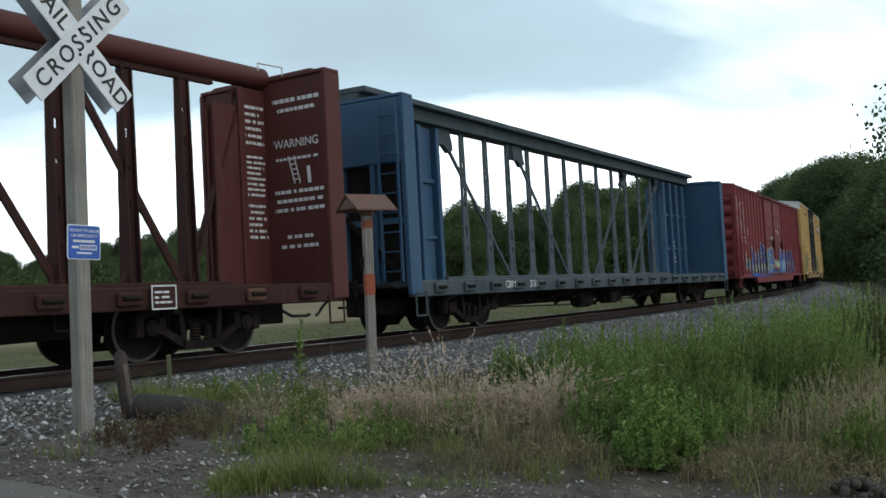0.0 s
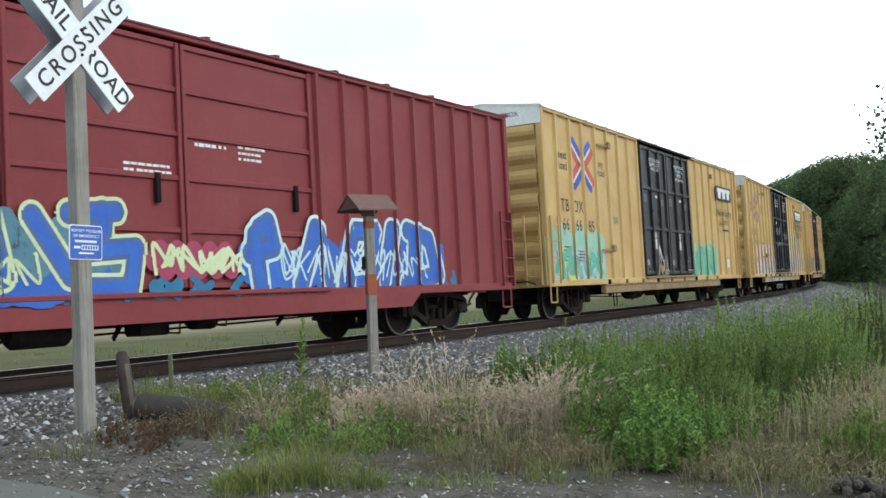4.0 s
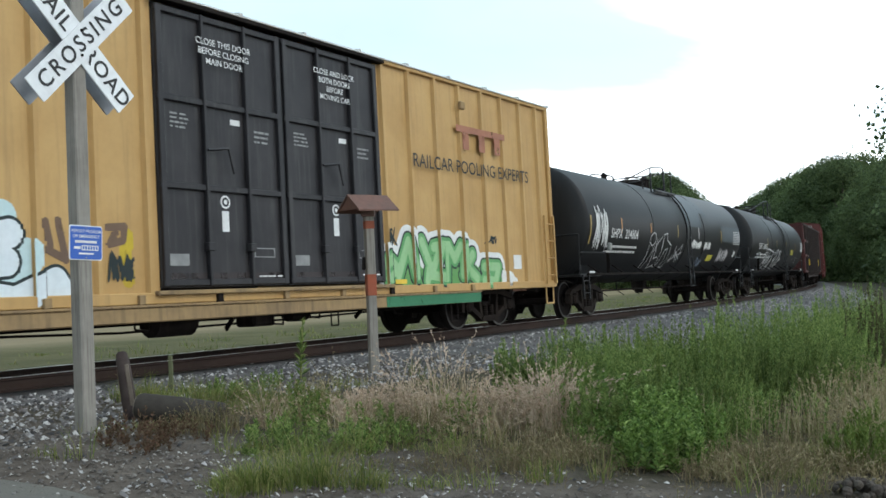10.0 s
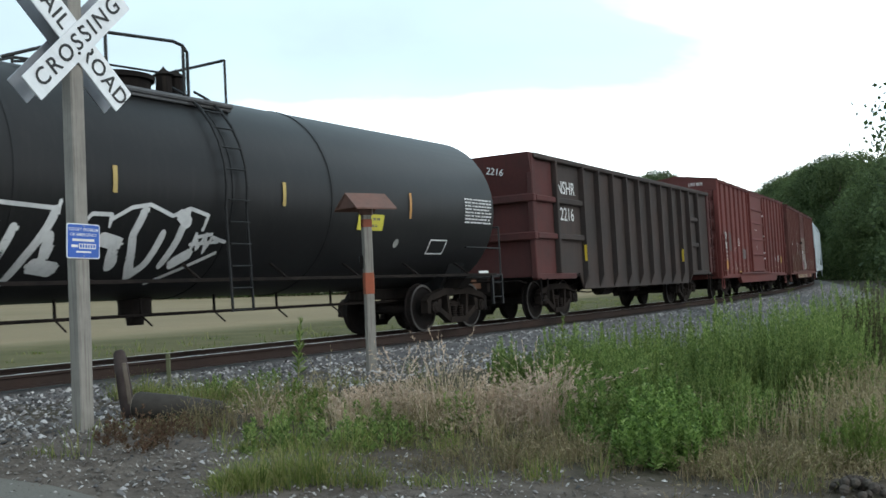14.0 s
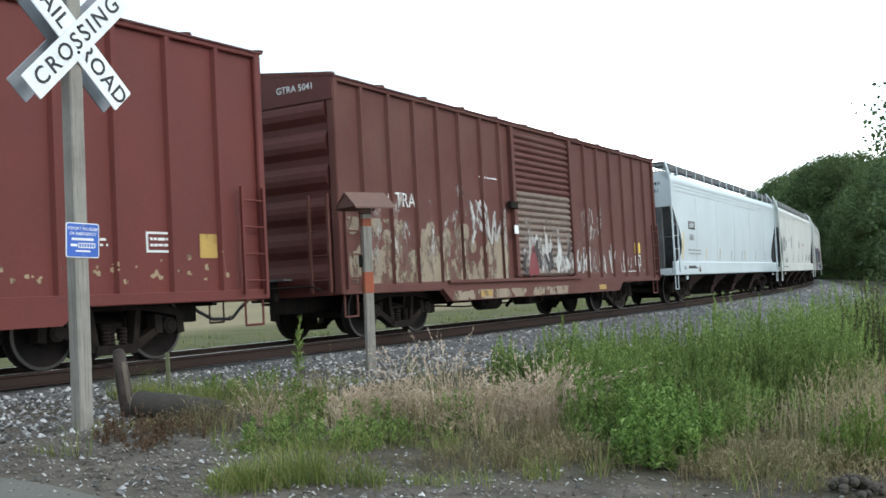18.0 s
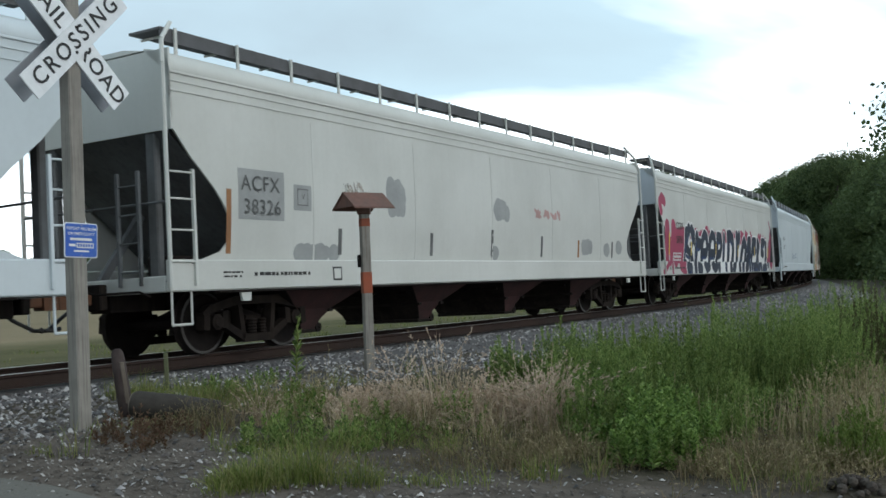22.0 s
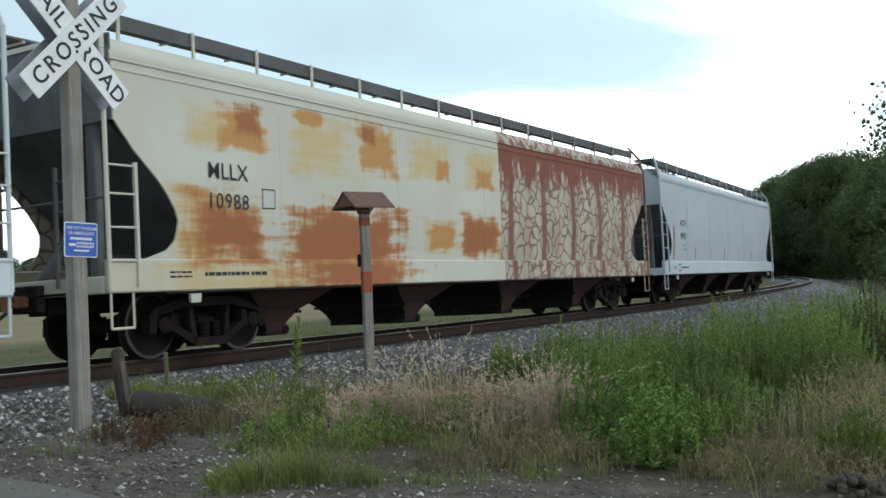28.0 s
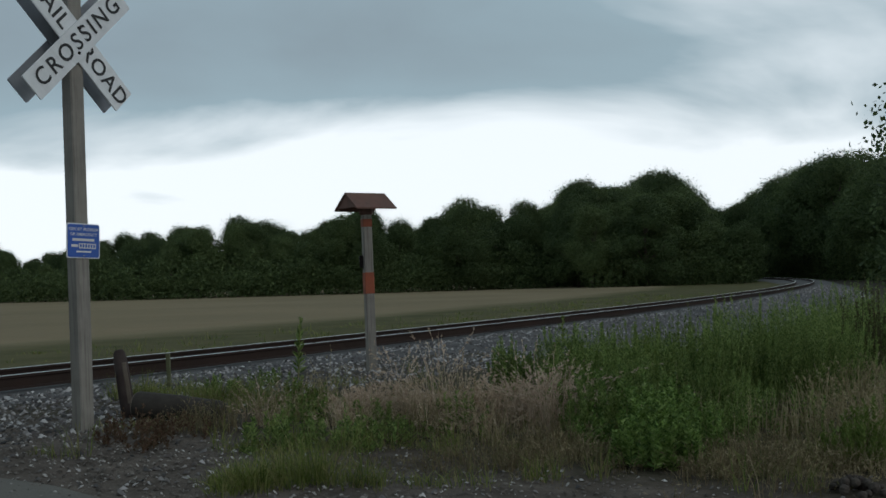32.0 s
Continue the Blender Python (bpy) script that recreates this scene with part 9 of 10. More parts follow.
            decal(car, x - 0.035, x + 0.035, 1.42, 1.42 + tall, YELLOW_TAPE if i % 2 == 0 else RUST, "vertical reflective strip")
    if mark:
        dz = -0.2 if mark_x < -7.9 else 0.0
        letters(car, mark[0], mark_x, 2.56 + dz, mark_size[0], INK, -hop_y(2.56 + dz) - 0.012, spacing=1.05)
        letters(car, mark[1], mark_x, 2.14 + dz * 1.2, mark_size[1], INK, -hop_y(2.14 + dz * 1.2) - 0.016, spacing=1.15)
    bars(car, -H + 2.3, 1.12, 1.3, 0.12, 1, INK, -W - 0.033, 2)
    bars(car, -H + 1.2, 1.12, 0.4, 0.12, 2, INK, -W - 0.033, 3)
    return car


def rusted_material():
    """Cream paint with blocky rust bleeding through, and a stripped, crackled stretch at one end."""
    m, N, link, bsdf = nodes_of("rusted_cream_paint")
    c = N.new("ShaderNodeTexCoord")
    P = c.outputs["Object"]
    mp = N.new("ShaderNodeMapping")
    mp.inputs["Scale"].default_value = (1.0, 1.0, 0.30)
    link(P, mp.inputs["Vector"])
    cream = mix_node(N, link, ramp_node(N, link, noise_node(N, link, P, 0.5, 4), 0.3, 0.7), (0.56, 0.555, 0.49), (0.50, 0.485, 0.405))
    fine = noise_node(N, link, mp.outputs[0], 5.0, 5, 0.7)
    band = N.new("ShaderNodeSeparateXYZ")
    link(P, band.inputs[0])
    # faint stains, then rust that has bled through sheet by sheet
    big = noise_node(N, link, mp.outputs[0], 0.9, 4, 0.6)
    col = mix_node(N, link, ramp_node(N, link, big, 0.52, 0.75, (0, 0, 0), (0.4, 0.4, 0.4)), cream, (0.54, 0.46, 0.29))
    streaky = noise_node(N, link, mp.outputs[0], 2.6, 6, 0.68)
    cross = N.new("ShaderNodeMapping")
    cross.inputs["Scale"].default_value = (0.35, 1.0, 2.6)
    link(P, cross.inputs["Vector"])
    both = N.new("ShaderNodeMath")
    both.operation = "ADD"
    link(streaky, both.inputs[0])
    link(noise_node(N, link, cross.outputs[0], 2.2, 4, 0.6), both.inputs[1])

    def stains(rects, soft):
        whole = None
        for x0, x1, z0, z1 in rects:
            sub, mul, mod = (N.new("ShaderNodeVectorMath") for _ in range(3))
            sub.operation, mul.operation, mod.operation = "SUBTRACT", "MULTIPLY", "ABSOLUTE"
            sub.inputs[1].default_value = ((x0 + x1) / 2, 0, (z0 + z1) / 2)
            mul.inputs[1].default_value = (2 / (x1 - x0), 0, 2 / (z1 - z0))
            link(P, sub.inputs[0])
            link(sub.outputs[0], mul.inputs[0])
            link(mul.outputs[0], mod.inputs[0])
            sep = N.new("ShaderNodeSeparateXYZ")
            link(mod.outputs[0], sep.inputs[0])
            far = N.new("ShaderNodeMath")
            far.operation = "MAXIMUM"
            link(sep.outputs["X"], far.inputs[0])
            link(sep.outputs["Z"], far.inputs[1])
            if whole is None:
                whole = far.outputs[0]
            else:
                least = N.new("ShaderNodeMath")
                least.operation = "MINIMUM"
                link(whole, least.inputs[0])
                link(far.outputs[0], least.inputs[1])
                whole = least.outputs[0]
        rough = N.new("ShaderNodeMath")
        rough.operation, rough.inputs[1].default_value = "MULTIPLY_ADD", 1.5
        link(both.outputs[0], rough.inputs[0])
        link(whole, rough.inputs[2])
        r = N.new("ShaderNodeMapRange")
        r.interpolation_type = "SMOOTHSTEP"
        r.inputs["From Min"].default_value, r.inputs["From Max"].default_value = 2.65 - soft, 2.65
        r.inputs["To Min"].default_value, r.inputs["To Max"].default_value = 1.0, 0.0
        link(rough.outputs[0], r.inputs["Value"])
        return r.outputs[0]
    pale = stains([(-8.7, -6.9, 2.85, 3.5), (-6.4, -4.6, 2.65, 3.7), (-4.6, -3.2, 2.75, 3.75), (-3.0, -1.3, 2.8, 3.65), (-0.8, 0.6, 2.75, 3.6), (-8.8, -6.8, 1.1, 2.35), (-6.8, -2.9, 0.85, 2.25), (-2.5, -0.9, 1.4, 2.15), (-1.1, 0.95, 1.35, 2.25), (-9.7, -2.9, 0.85, 1.3)], 0.8)
    warm = stains([(-7.9, -6.95, 2.9, 3.6), (-6.2, -5.4, 3.45, 3.7), (-4.5, -3.3, 2.8, 3.7), (-1.9, -1.4, 2.85, 3.3), (-0.3, 0.4, 2.8, 3.2), (-8.5, -7.0, 1.2, 2.25), (-6.7, -3.0, 0.9, 2.2), (-2.2, -1.2, 1.5, 2.05), (-1.0, 0.8, 1.4, 2.2)], 0.55)
    deep = stains([(-7.6, -7.0, 3.15, 3.62), (-4.4, -3.9, 3.3, 3.66), (-8.3, -7.0, 1.3, 2.15), (-6.65, -3.0, 1.2, 2.2), (-6.5, -3.05, 0.9, 1.3), (-0.98, 0.72, 1.4, 2.2)], 0.6)
    col = mix_node(N, link, pale, col, (0.53, 0.42, 0.22))
    col = mix_node(N, link, warm, col, (0.47, 0.24, 0.075))
    col = mix_node(N, link, deep, col, (0.33, 0.118, 0.042))
    # the stripped end: pale primer, brown cracks, red-brown runs from the roof
    vor = N.new("ShaderNodeTexVoronoi")
    vor.feature = "DISTANCE_TO_EDGE"
    vor.inputs["Scale"].default_value = 2.9
    warp = N.new("ShaderNodeVectorMath")
    warp.operation = "ADD"
    nz = N.new("ShaderNodeTexNoise")
    nz.inputs["Scale"].default_value = 1.2
    link(P, nz.inputs["Vector"])
    link(P, warp.inputs[0])
    link(nz.outputs["Color"], warp.inputs[1])
    link(warp.outputs[0], vor.inputs["Vector"])
    crack = ramp_node(N, link, vor.outputs["Distance"], 0.03, 0.10, (0.9, 0.9, 0.9), (0, 0, 0))
    primer = mix_node(N, link, ramp_node(N, link, noise_node(N, link, mp.outputs[0], 1.4, 4), 0.4, 0.65), (0.47, 0.43, 0.35), (0.36, 0.29, 0.22))
    strip_col = mix_node(N, link, crack, primer, (0.17, 0.09, 0.065))
    # rust along the upright joints of the sheets
    wave = N.new("ShaderNodeMath")
    wave.operation, wave.inputs[1].default_value = "PINGPONG", 0.86
    off = N.new("ShaderNodeMath")
    off.operation, off.inputs[1].default_value = "SUBTRACT", 2.93
    link(band.outputs["X"], off.inputs[0])
    link(off.outputs[0], wave.inputs[0])
    ragged = N.new("ShaderNodeMath")
    ragged.operation, ragged.inputs[1].default_value = "MULTIPLY_ADD", -0.17
    link(fine, ragged.inputs[0])
    link(wave.outputs[0], ragged.inputs[2])
    strip_col = mix_node(N, link, ramp_node(N, link, ragged.outputs[0], 0.0, 0.08, (0.9, 0.9, 0.9), (0, 0, 0)), strip_col, (0.19, 0.068, 0.042))
    zz = N.new("ShaderNodeMath")
    zz.operation, zz.inputs[1].default_value = "MULTIPLY_ADD", 0.32
    link(band.outputs["Z"], zz.inputs[0])
    link(fine, zz.inputs[2])
    runs = ramp_node(N, link, scaled(N, link, zz.outputs[0], 1.1, 1.7), 0.62, 0.80)
    strip_col = mix_node(N, link, runs, strip_col, (0.20, 0.06, 0.035))
    flakes = ramp_node(N, link, noise_node(N, link, P, 5.0, 5, 0.7), 0.46, 0.54)
    edge_rust = mix_node(N, link, flakes, (0.22, 0.10, 0.06), (0.46, 0.42, 0.36))
    strip_col = mix_node(N, link, scaled(N, link, band.outputs["Z"], 3.84, 3.87), strip_col, edge_rust)
    xr = N.new("ShaderNodeMapRange")
    xr.inputs["From Min"].default_value, xr.inputs["From Max"].default_value = 0.70, 0.74
    link(band.outputs["X"], xr.inputs["Value"])
    col = mix_node(N, link, xr.outputs[0], col, strip_col)
    link(col, bsdf.inputs["Base Color"])
    bsdf.inputs["Roughness"].default_value = 0.75
    bump_node(N, link, fine, 0.15, 0.01, bsdf)
    return m


PATCH_GREY = surface("grey_patch_paint", (0.27, 0.275, 0.27), (0.34, 0.345, 0.335), 0.6, big=2.0, streak=0.2, grime=(0.28, 0.28, 0.27), bump=0.03)
STRIP_BROWN = surface("peeling_brown_strip", (0.34, 0.16, 0.07), (0.24, 0.12, 0.06), 0.7, big=3.0, streak=0.4)


def bubble_piece(car):
    """A long panel of broad navy strokes with white rims on a crimson ground; it spells nothing."""
    sheet = lambda x, z: -hop_y(z)

    def lay(discs, material, lift, label):
        paint(car, discs, material, lambda x, z: -1.482, lift, label=label, zlo=0.93, zhi=1.33)
        paint(car, discs, material, sheet, lift, label=label, zlo=1.332)

    g = random.Random(14)
    red = strokes([[(-8.8, 2.4), (-8.85, 1.45)], [(-8.05, 2.42), (-8.15, 1.4)], [(-8.8, 1.8), (-6.95, 2.0)], [(-8.2, 1.55), (-6.9, 1.5)]], 0.27) + strokes([[(-7.8, 2.2), (-6.8, 2.28)]], 0.2)
    red += strokes([[(-9.42, 2.9), (-9.5, 3.15), (-9.25, 3.3), (-9.0, 3.2)]], 0.17) + strokes([[(-9.6, 1.0), (-9.2, 1.15), (-8.8, 1.35)], [(-8.55, 1.3), (-8.55, 0.98)]], 0.09) + strokes([[(-7.5, 1.2), (-7.0, 1.05)]], 0.2)
    red += [(a, 2.12 + 0.14 * math.sin(a * 1.3) * math.sin(a * 3.1) + 0.1 * (k % 3), 0.15 + 0.05 * math.sin(a * 7)) for k, a in enumerate(np.arange(-6.4, 8.1, 0.07))]
    red += strokes([[(0.8, 2.45), (1.3, 2.3), (1.45, 2.5)], [(2.2, 2.3), (2.6, 2.5), (3.1, 2.4)], [(3.6, 2.55), (3.7, 2.4)], [(4.6, 2.52), (4.7, 2.4)], [(6.9, 2.5), (6.9, 2.3)], [(8.1, 2.35), (8.1, 2.2)]], 0.13)
    red += strokes([[(8.75, 1.3), (8.8, 1.75), (9.0, 2.2)], [(9.15, 1.3), (9.25, 2.3), (9.3, 2.5)], [(8.95, 1.2), (9.1, 1.6)]], 0.2) + strokes([[(9.3, 2.5), (9.4, 2.85), (9.15, 3.2)]], 0.08)
    lay(red, S_RED, 0.002, "crimson sprayed ground")
    # broad navy strokes with pale rims on a whitened ground, growing narrower along the car
    forms = [[(-6.45, 2.3), (-6.5, 1.75), (-6.6, 1.12)], [(-6.4, 1.7), (-5.9, 1.6), (-5.6, 1.3), (-5.6, 1.08)], [(-5.7, 2.4), (-5.5, 2.25), (-5.5, 1.95)], [(-6.5, 1.08), (-6.2, 1.08)], [(-6.3, 2.2), (-6.1, 2.42)], [(-5.0, 2.2), (-5.1, 1.65), (-5.1, 1.08), (-4.8, 1.08)], [(-5.0, 1.95), (-4.55, 1.95)]]
    rings = [[(-4.2, 1.64), (-3.6, 1.64), (-3.45, 1.9), (-3.6, 2.22), (-3.9, 2.3), (-4.2, 2.1), (-4.3, 1.6), (-4.25, 1.3), (-4.0, 1.1), (-3.6, 1.18)], [(-3.0, 1.62), (-2.35, 1.62), (-2.2, 1.9), (-2.35, 2.25), (-2.7, 2.32), (-3.05, 2.1), (-3.15, 1.6), (-3.05, 1.22), (-2.7, 1.08), (-2.35, 1.2)],
             [(-1.8, 2.26), (-1.9, 1.7), (-2.0, 1.08)], [(-1.7, 2.28), (-1.3, 2.25), (-1.15, 1.95), (-1.35, 1.65), (-1.7, 1.6)], [(-0.7, 2.28), (-0.8, 1.1)]]
    more = [[(0.05, 2.36), (0.1, 1.8), (0.1, 1.05)], [(0.4, 2.38), (0.8, 2.25), (0.95, 1.85), (0.9, 1.3), (0.6, 1.05)], [(1.7, 2.38), (1.7, 1.8), (1.75, 1.05)], [(2.15, 2.4), (1.95, 2.1)], [(2.4, 1.05), (2.6, 1.6), (2.9, 2.05), (3.2, 2.2), (3.5, 1.95), (3.4, 1.25), (3.1, 1.05)]]
    late = [[(3.85, 1.05), (3.85, 1.45), (4.1, 1.45)], [(3.9, 1.82), (4.0, 2.22), (4.4, 2.25), (4.4, 1.85), (4.0, 1.76)], [(4.4, 1.85), (4.33, 1.1)], [(4.75, 1.05), (4.8, 1.7), (5.0, 2.22), (5.6, 2.22)], [(5.6, 1.85), (5.15, 1.85)], [(4.8, 1.13), (5.6, 1.13)],
            [(5.95, 1.05), (6.1, 2.22), (6.4, 2.05), (6.1, 1.65), (6.45, 1.05)], [(7.7, 2.25), (7.1, 2.22), (7.05, 1.8), (7.45, 1.7)], [(6.9, 1.05), (7.6, 1.12)], [(8.1, 2.15), (8.1, 1.25)]]
    white_ground = [(a, 0.98 + 0.13 * k, 0.16) for a in np.arange(-5.7, 8.1, 0.14) for k in range(9) if k < 8 + math.sin(a * 2.3)]
    lay(white_ground, S_WHITE, 0.004, "white sprayed filling")
    for lines, w in ((forms, 0.215), (rings, 0.185), (more, 0.235), (late, 0.2)):
        lay(strokes(lines, w + 0.06), S_WHITE, 0.006, "white sprayed rims")
        lay(strokes(lines, w), S_NAVY, 0.008, "navy sprayed strokes")
    gloss = [[(p[0] - 0.09, p[1] * 0.9) for p in line[:2]] for line in forms + rings + more + late]
    lay(strokes(gloss, 0.055), spray("steel_blue", (0.035, 0.06, 0.14), None, 0.8), 0.011, "sprayed highlights")
    lay(strokes([[(0.42, 2.0), (0.42, 1.35)], [(1.27, 2.2), (1.35, 1.9)], [(1.27, 1.4), (1.3, 1.1)], [(-6.1, 2.05), (-6.05, 1.88), (-5.82, 2.05)], [(-6.5, 1.52), (-5.95, 1.36), (-5.92, 1.2)], [(-5.5, 1.82), (-5.4, 1.72)], [(-5.95, 1.05), (-5.95, 0.98)]], 0.1), S_WHITE, 0.010, "white sprayed filling")
    paint(car, [(-5.98, 1.92, 0.085), (-6.0, 1.38, 0.085)], S_NAVY, sheet, 0.0125, label="navy dots")
    scrawl(car, 7.85, 8.3, 1.4, 2.0, 2, 15, S_NAVY, sheet, 0.04)


def hoppers():
    flat = lambda x, z: -hop_y(z)
    a = hopper("clean pale grey covered hopper car", 19.05, WHITE_CAR, WHITE_CAR, None, ("", "6961"), -7.05, None, False, mark_size=(0.4, 0.30), end_print=("EAMX", "6961"))
    decal(a, -8.24, -8.13, 1.42, 2.30, YELLOW_TAPE, "tall yellow vertical strip")
    for x, mat in ((-4.85, YELLOW_TAPE), (-2.67, S_OCHRE), (-0.61, PATCH_GREY), (1.49, PATCH_GREY), (2.03, S_OCHRE), (4.4, PATCH_GREY), (6.6, PATCH_GREY)):
        decal(a, x - 0.04, x + 0.04, 1.42, 1.82, mat, "worn vertical strip")
    part("warning_triangle", Shape().slab([(-6.45, 0.98), (-6.2, 0.98), (-6.32, 1.24)], "y", -1.486, -1.4825), CHIP_RED, a, "small dull red triangle")
    bars(a, -7.35, 1.17, 0.95, 0.10, 1, INK, -1.484, 21)
    decal(a, -7.47, -6.56, 2.41, 2.68, INK, "black mark panel", "mark_panel")
    letters(a, "EAMX", -7.02, 2.545, 0.27, MARK, -1.462)
    bars(a, -6.6, 1.66, 1.75, 0.24, 2, PATCH_GREY, -hop_y(1.80) - 0.004, seed=5)
    b = hopper("grimy cream covered hopper car with grey touch-up patches", 18.6, CREAM_CAR, CREAM_CAR, None, None, tape=False)
    decal(b, -7.88, -6.85, 1.92, 2.66, PATCH_GREY, "grey touch-up panel behind the lettering", "mark_panel")
    letters(b, "ACFX", -7.40, 2.44, 0.32, FADED_INK, -hop_y(2.44) - 0.014, spacing=1.1)
    letters(b, "38326", -7.36, 2.10, 0.31, FADED_INK, -hop_y(2.1) - 0.018, spacing=1.1)
    blob = lambda x, z, w, h, seed, mat=PATCH_GREY: paint(b, [(random.Random(seed + k).uniform(x - w / 2 + 0.1, x + w / 2 - 0.1), random.Random(seed * 5 + k).uniform(z - h / 2 + 0.1, z + h / 2 - 0.1), random.Random(seed * 9 + k).uniform(0.08, 0.15)) for k in range(50)], mat, flat, 0.003, "touch_up_patch", step=0.02, label="grey touch-up patch")
    decal(b, -6.62, -6.18, 2.10, 2.50, PATCH_GREY, "grey touch-up patch", "touch_up_patch")
    for w, mat, lift in ((0.13, FADED_INK, 0.006), (0.115, PATCH_GREY, 0.008)):
        decal(b, -6.4 - w, -6.4 + w, 2.31 - w, 2.31 + w, mat, "", "stencil_box", lift)
    letters(b, "V", -6.4, 2.31, 0.13, FADED_INK, -hop_y(2.31) - 0.014)
    blob(-3.72, 2.45, 0.62, 0.72, 7)
    blob(0.42, 2.42, 0.70, 0.46, 11)
    for x, z, w, h, seed in ((0.1, 1.5, 0.3, 0.22, 13), (-6.0, 1.45, 1.2, 0.22, 15), (5.15, 1.68, 0.7, 0.36, 17), (6.5, 1.62, 0.4, 0.3, 19), (7.4, 1.7, 0.4, 0.3, 23)):
        blob(x, z, w, h, seed)
    for x, z1, mat in ((-8.08, 2.34, STRIP_BROWN), (-5.41, 1.85, FADED_INK), (-2.49, 1.85, FADED_INK), (-0.02, 1.98, FADED_INK), (2.44, 1.9, FADED_INK), (4.6, 1.85, STRIP_BROWN), (6.9, 1.85, FADED_INK)):
        decal(b, x - 0.05, x + 0.05, 1.42, z1, mat, "brown peeling vertical strip" if mat is STRIP_BROWN else "dark vertical strip")
    scrawl(b, -5.3, -4.8, 2.45, 2.68, 2, 82, S_HAZE, flat, 0.016)
    piece(b, 2.0, 3.7, 2.28, 2.55, 4, 81, 0.035, flat, fill=spray("faint_red", (0.48, 0.30, 0.28)))
    part("stencil_box", Shape().box(-5.75, -5.51, -1.484, -1.4815, 1.0, 1.22), INK, b, "stencilled box")
    part("stencil_field", Shape().box(-5.72, -5.54, -1.4865, -1.485, 1.03, 1.19), CREAM_CAR, b)
    c = hopper("pale grey covered hopper car with crimson and navy graffiti", 19.9, CREAM_CAR, GREY_CAR, None, None, tape=False)
    bubble_piece(c)
    letters(c, "CCBX", -7.31, 2.47, 0.34, INK, -hop_y(2.47) - 0.014)
    letters(c, "58756", -7.36, 2.03, 0.34, INK, -hop_y(2.03) - 0.02)
    decal(c, -8.1, -7.1, 1.36, 1.62, MARK, "white weight panel", "weight_panel", 0.010)
    bars(c, -7.6, 1.49, 0.9, 0.24, 2, S_RED, -hop_y(1.56) - 0.012, 3)
    for x in (-8.61, -5.8, -2.09, 1.9, 5.4, 8.6):
        decal(c, x - 0.055, x + 0.055, 1.55, 2.0 if x > -8 else 2.25, YELLOW_TAPE, "yellow reflective strip", "reflector", 0.014)
    e = hopper("pale grey covered hopper car with faint markings", 20.0, WHITE_CAR, GREY_CAR, None, ("MLLX", "10652"), -7.6, None, False, mark_size=(0.30, 0.27))
    scrawl(e, -3.6, -0.8, 1.5, 2.0, 5, 95, S_GREYBLUE, flat, 0.013)
    rusty = rusted_material()
    f = hopper("rust-streaked cream covered hopper car with a stripped end", 19.95, rusty, SLOPE_DARK, rusty, ("MLLX", "10988"), -7.75, GRATING, False, mark_size=(0.33, 0.31), strips=(3.72,))
    decal(f, -7.02, -6.72, 2.08, 2.38, INK, "stencilled box", "stencil_box")
    decal(f, -7.0, -6.74, 2.10, 2.36, CREAM_CAR, "", "stencil_field", 0.006)
    h = hopper("light grey covered hopper car, last of the train", 19.05, GREY_CAR, GREY_CAR, WHITE_CAR, ("ACFX", "99335"), -6.9, None, False, (3.80,), (0.29, 0.27))
    decal(h, -8.12, -7.98, 1.40, 2.45, STRIP_BROWN, "brown peeling vertical strip")
    for x, mat in ((-5.2, STRIP_BROWN), (-2.9, PATCH_GREY), (-0.6, STRIP_BROWN), (2.0, PATCH_GREY), (4.6, STRIP_BROWN), (7.2, PATCH_GREY)):
        decal(h, x - 0.045, x + 0.045, 1.42, 1.80, mat, "worn vertical strip")
    bars(h, -6.7, 1.78, 0.5, 0.26, 2, PATCH_GREY, -hop_y(1.78) - 0.008, 12)
    part("stencil_box", Shape().box(-7.9, -7.55, -1.484, -1.4815, 1.0, 1.24), INK, h, "stencilled box")
    part("stencil_field", Shape().box(-7.87, -7.58, -1.4865, -1.485, 1.03, 1.21), WHITE_CAR, h)
    return [a, b, c, e, f, h]


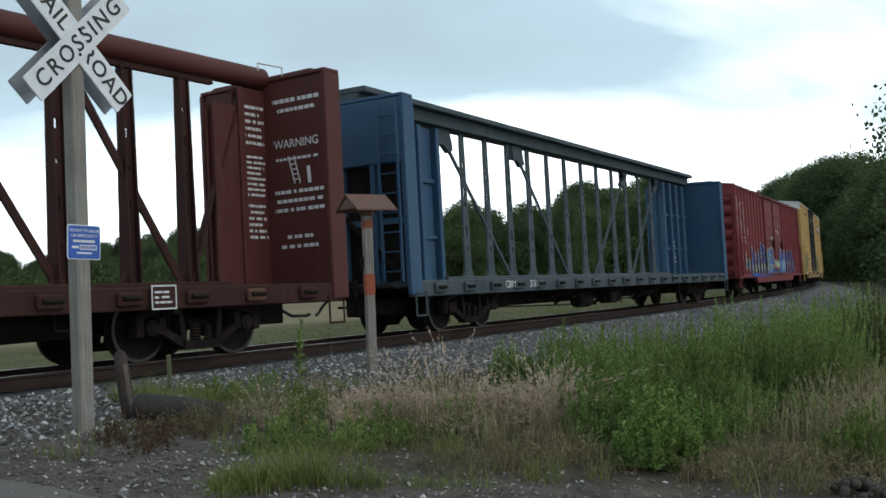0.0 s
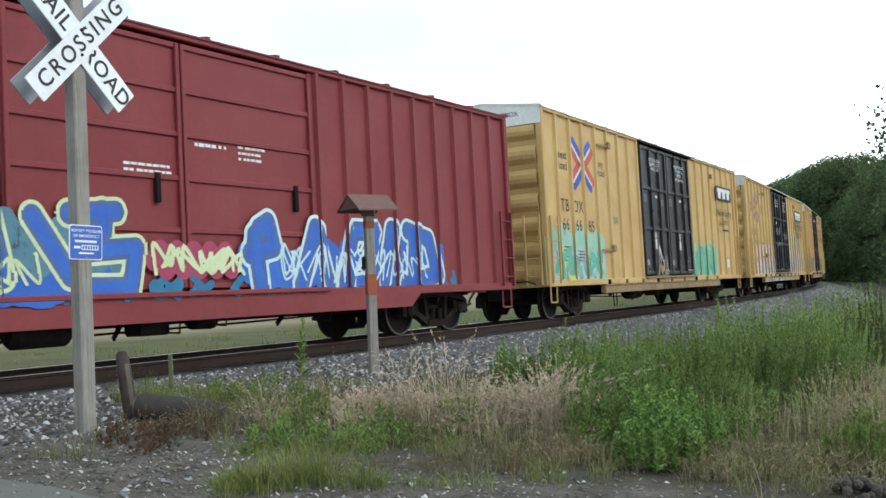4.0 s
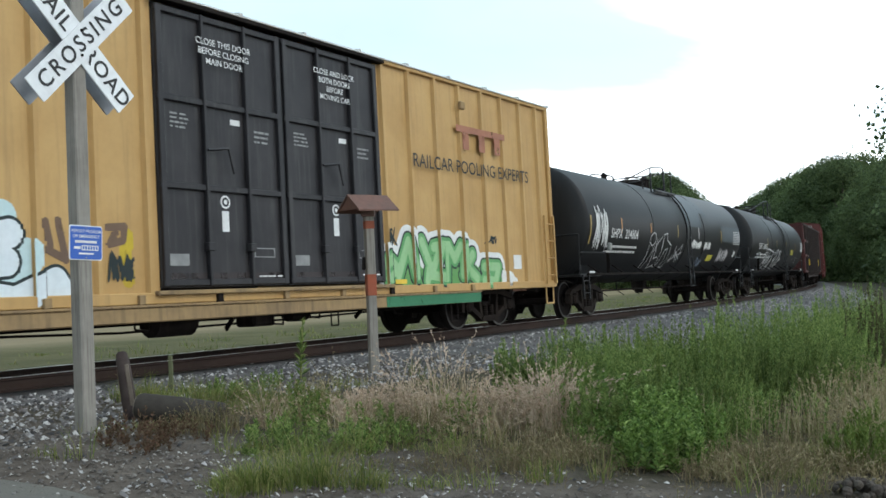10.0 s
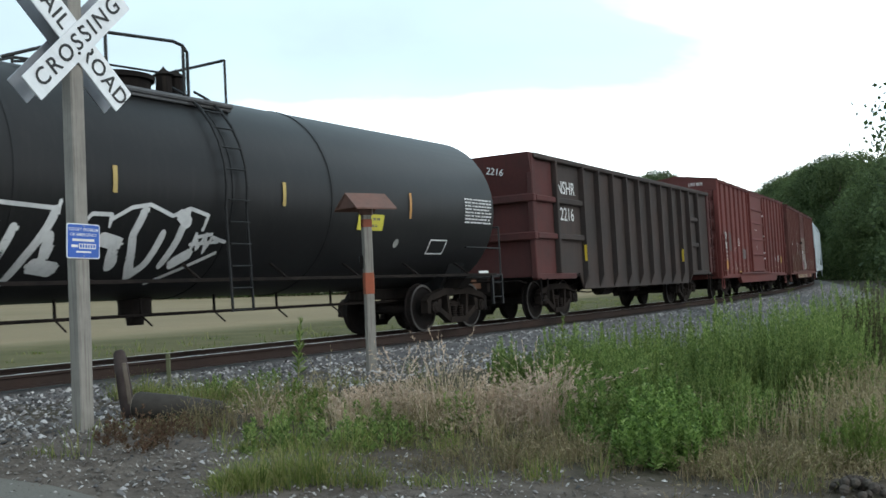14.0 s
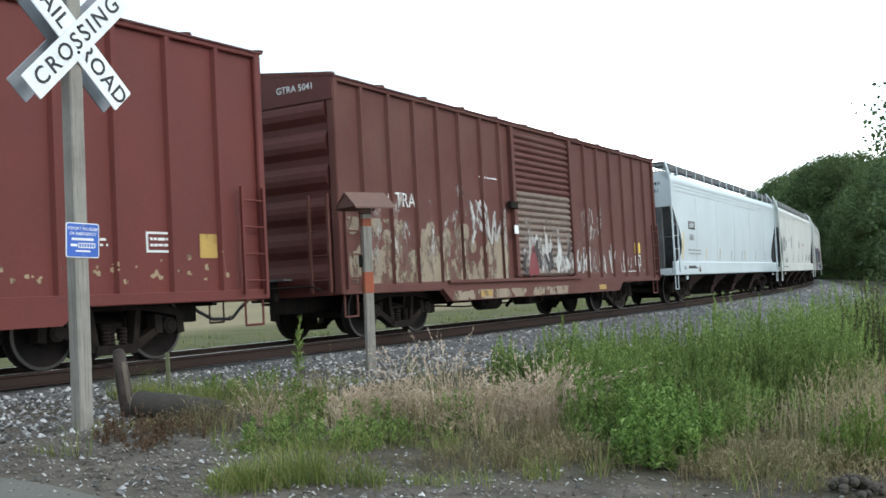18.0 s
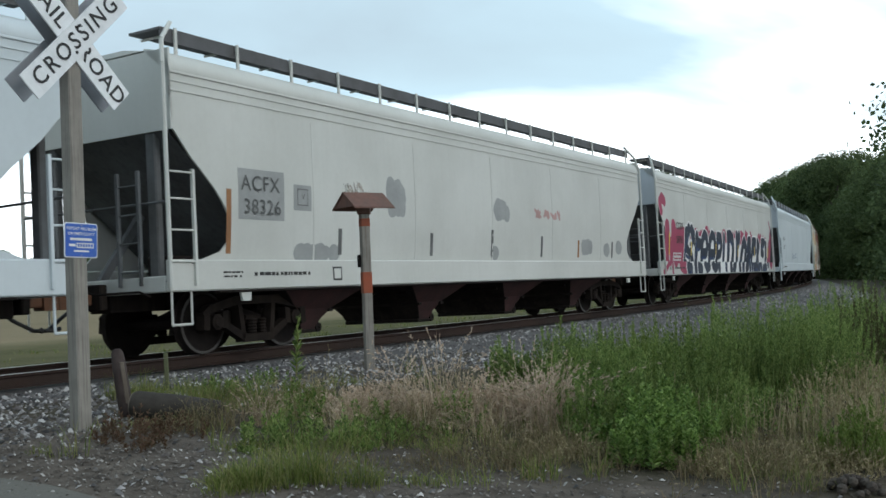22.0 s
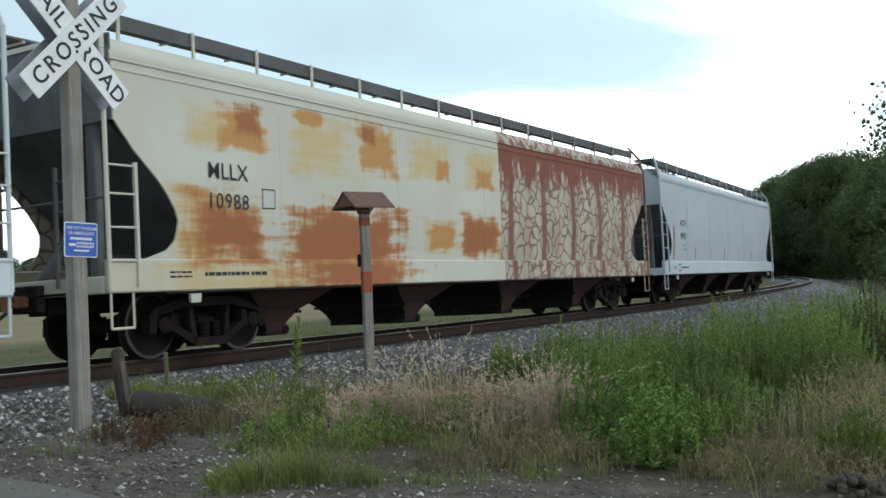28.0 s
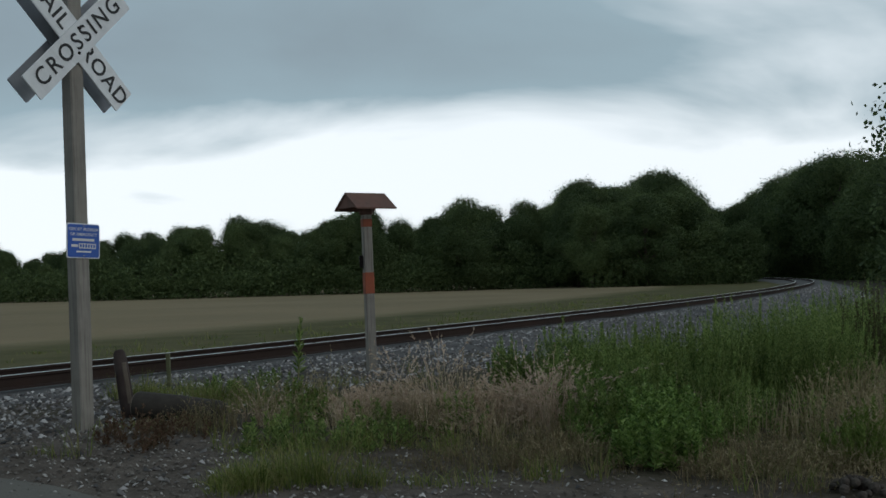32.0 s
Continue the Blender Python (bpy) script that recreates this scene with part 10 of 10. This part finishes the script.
BLUE_POSTS = [-6.53, -5.36, -4.16, -2.95, -1.72, -0.5, 0.75, 1.99, 3.3, 4.55, 5.84, 7.1]
GRIMY_MAROON = surface("grimy_dark_maroon", (0.040, 0.017, 0.0155), (0.06, 0.026, 0.021), 0.8, big=1.6, streak=0.5, grime=(0.02, 0.014, 0.012), sheen=0.15)
CARS = [centre_beam("maroon centerbeam lumber flatcar with stencilled warnings", 22.7, TUSCAN, TUSCAN, GRIMY_MAROON, [-9.25, -8.1, *BLUE_POSTS[:-1], 6.95, 8.15, 9.25], ((-9.4, -7.3), (-5.6, -3.2), (4.85, 6.9), (7.1, 9.1), (10.5, 9.27)), 9.88, True),
        centre_beam("blue centerbeam lumber flatcar, empty", 22.7, BLUE_GREY, BLUE, BLUE_GREY, BLUE_POSTS, ((-7.46, -4.3), (-3.68, -0.63), (4.45, 1.5), (7.7, 4.8)), 8.0),
        maroon_boxcar(), *pool_cars(), tank_car("black tank car with white scrawls and grey touch-ups", 17.45, "204804", 0), tank_car("black tank car with a large outlined graffiti piece", 17.45, "204801", 1),
        chip_gondola(), oxide_boxcar(), faded_boxcar(), *hoppers()]
# where each car's ends stand along the track at 16 s
SPANS = [(-188.7, -166.0), (-164.15, -141.45), (-139.6, -120.6), (-118.9, -99.95), (-98.25, -79.2), (-77.5, -58.5), (-56.9, -39.45), (-37.85, -20.4), (-18.8, -3.65), (-2.4, 13.2), (14.87, 30.9),
         (32.65, 51.7), (53.0, 71.6), (72.95, 92.85), (94.9, 114.9), (116.15, 136.1), (137.55, 156.6)]
for car in CARS:
    car["group"] = "cars of the freight train"


# ---- the train rolls by ----
def travelled(t):
    """Metres that the train has gone, counted from 16 s."""
    d = t - 16.0
    return 10.2617 * d + 0.019395 * d * d + 0.00032 * d ** 3


def car_pose(s, base):
    """A car's pose with its middle at s; its bogies stand on the line."""
    xa, ya, _ = on_track(s - base / 2)
    xb, yb, _ = on_track(s + base / 2)
    return pose((xa + xb) / 2, (ya + yb) / 2, 0, -math.degrees(CANT), 0, math.degrees(math.atan2(yb - ya, xb - xa)))


def motions():
    for car, (a, b) in zip(CARS, SPANS):
        walk(car, [(k / 2, car_pose((a + b) / 2 - travelled(k / 2), (b - a) * 0.74)) for k in range(65)])
    # all wheels turn alike: one pair of axles is keyed, the others follow the same keys
    for k, axles in WHEELSETS.items():
        walk(axles[0], [(n / 30, pose(k * 0.89, 0, 0.457, 0, -math.degrees(travelled(n / 30) / 0.457), 0)) for n in range(961)])
        keys = axles[0].animation_data
        for other in axles[1:]:
            other.rotation_mode = "QUATERNION"
            other.animation_data_create()
            other.animation_data.action = keys.action
            other.animation_data.action_slot = keys.action_slot


motions()
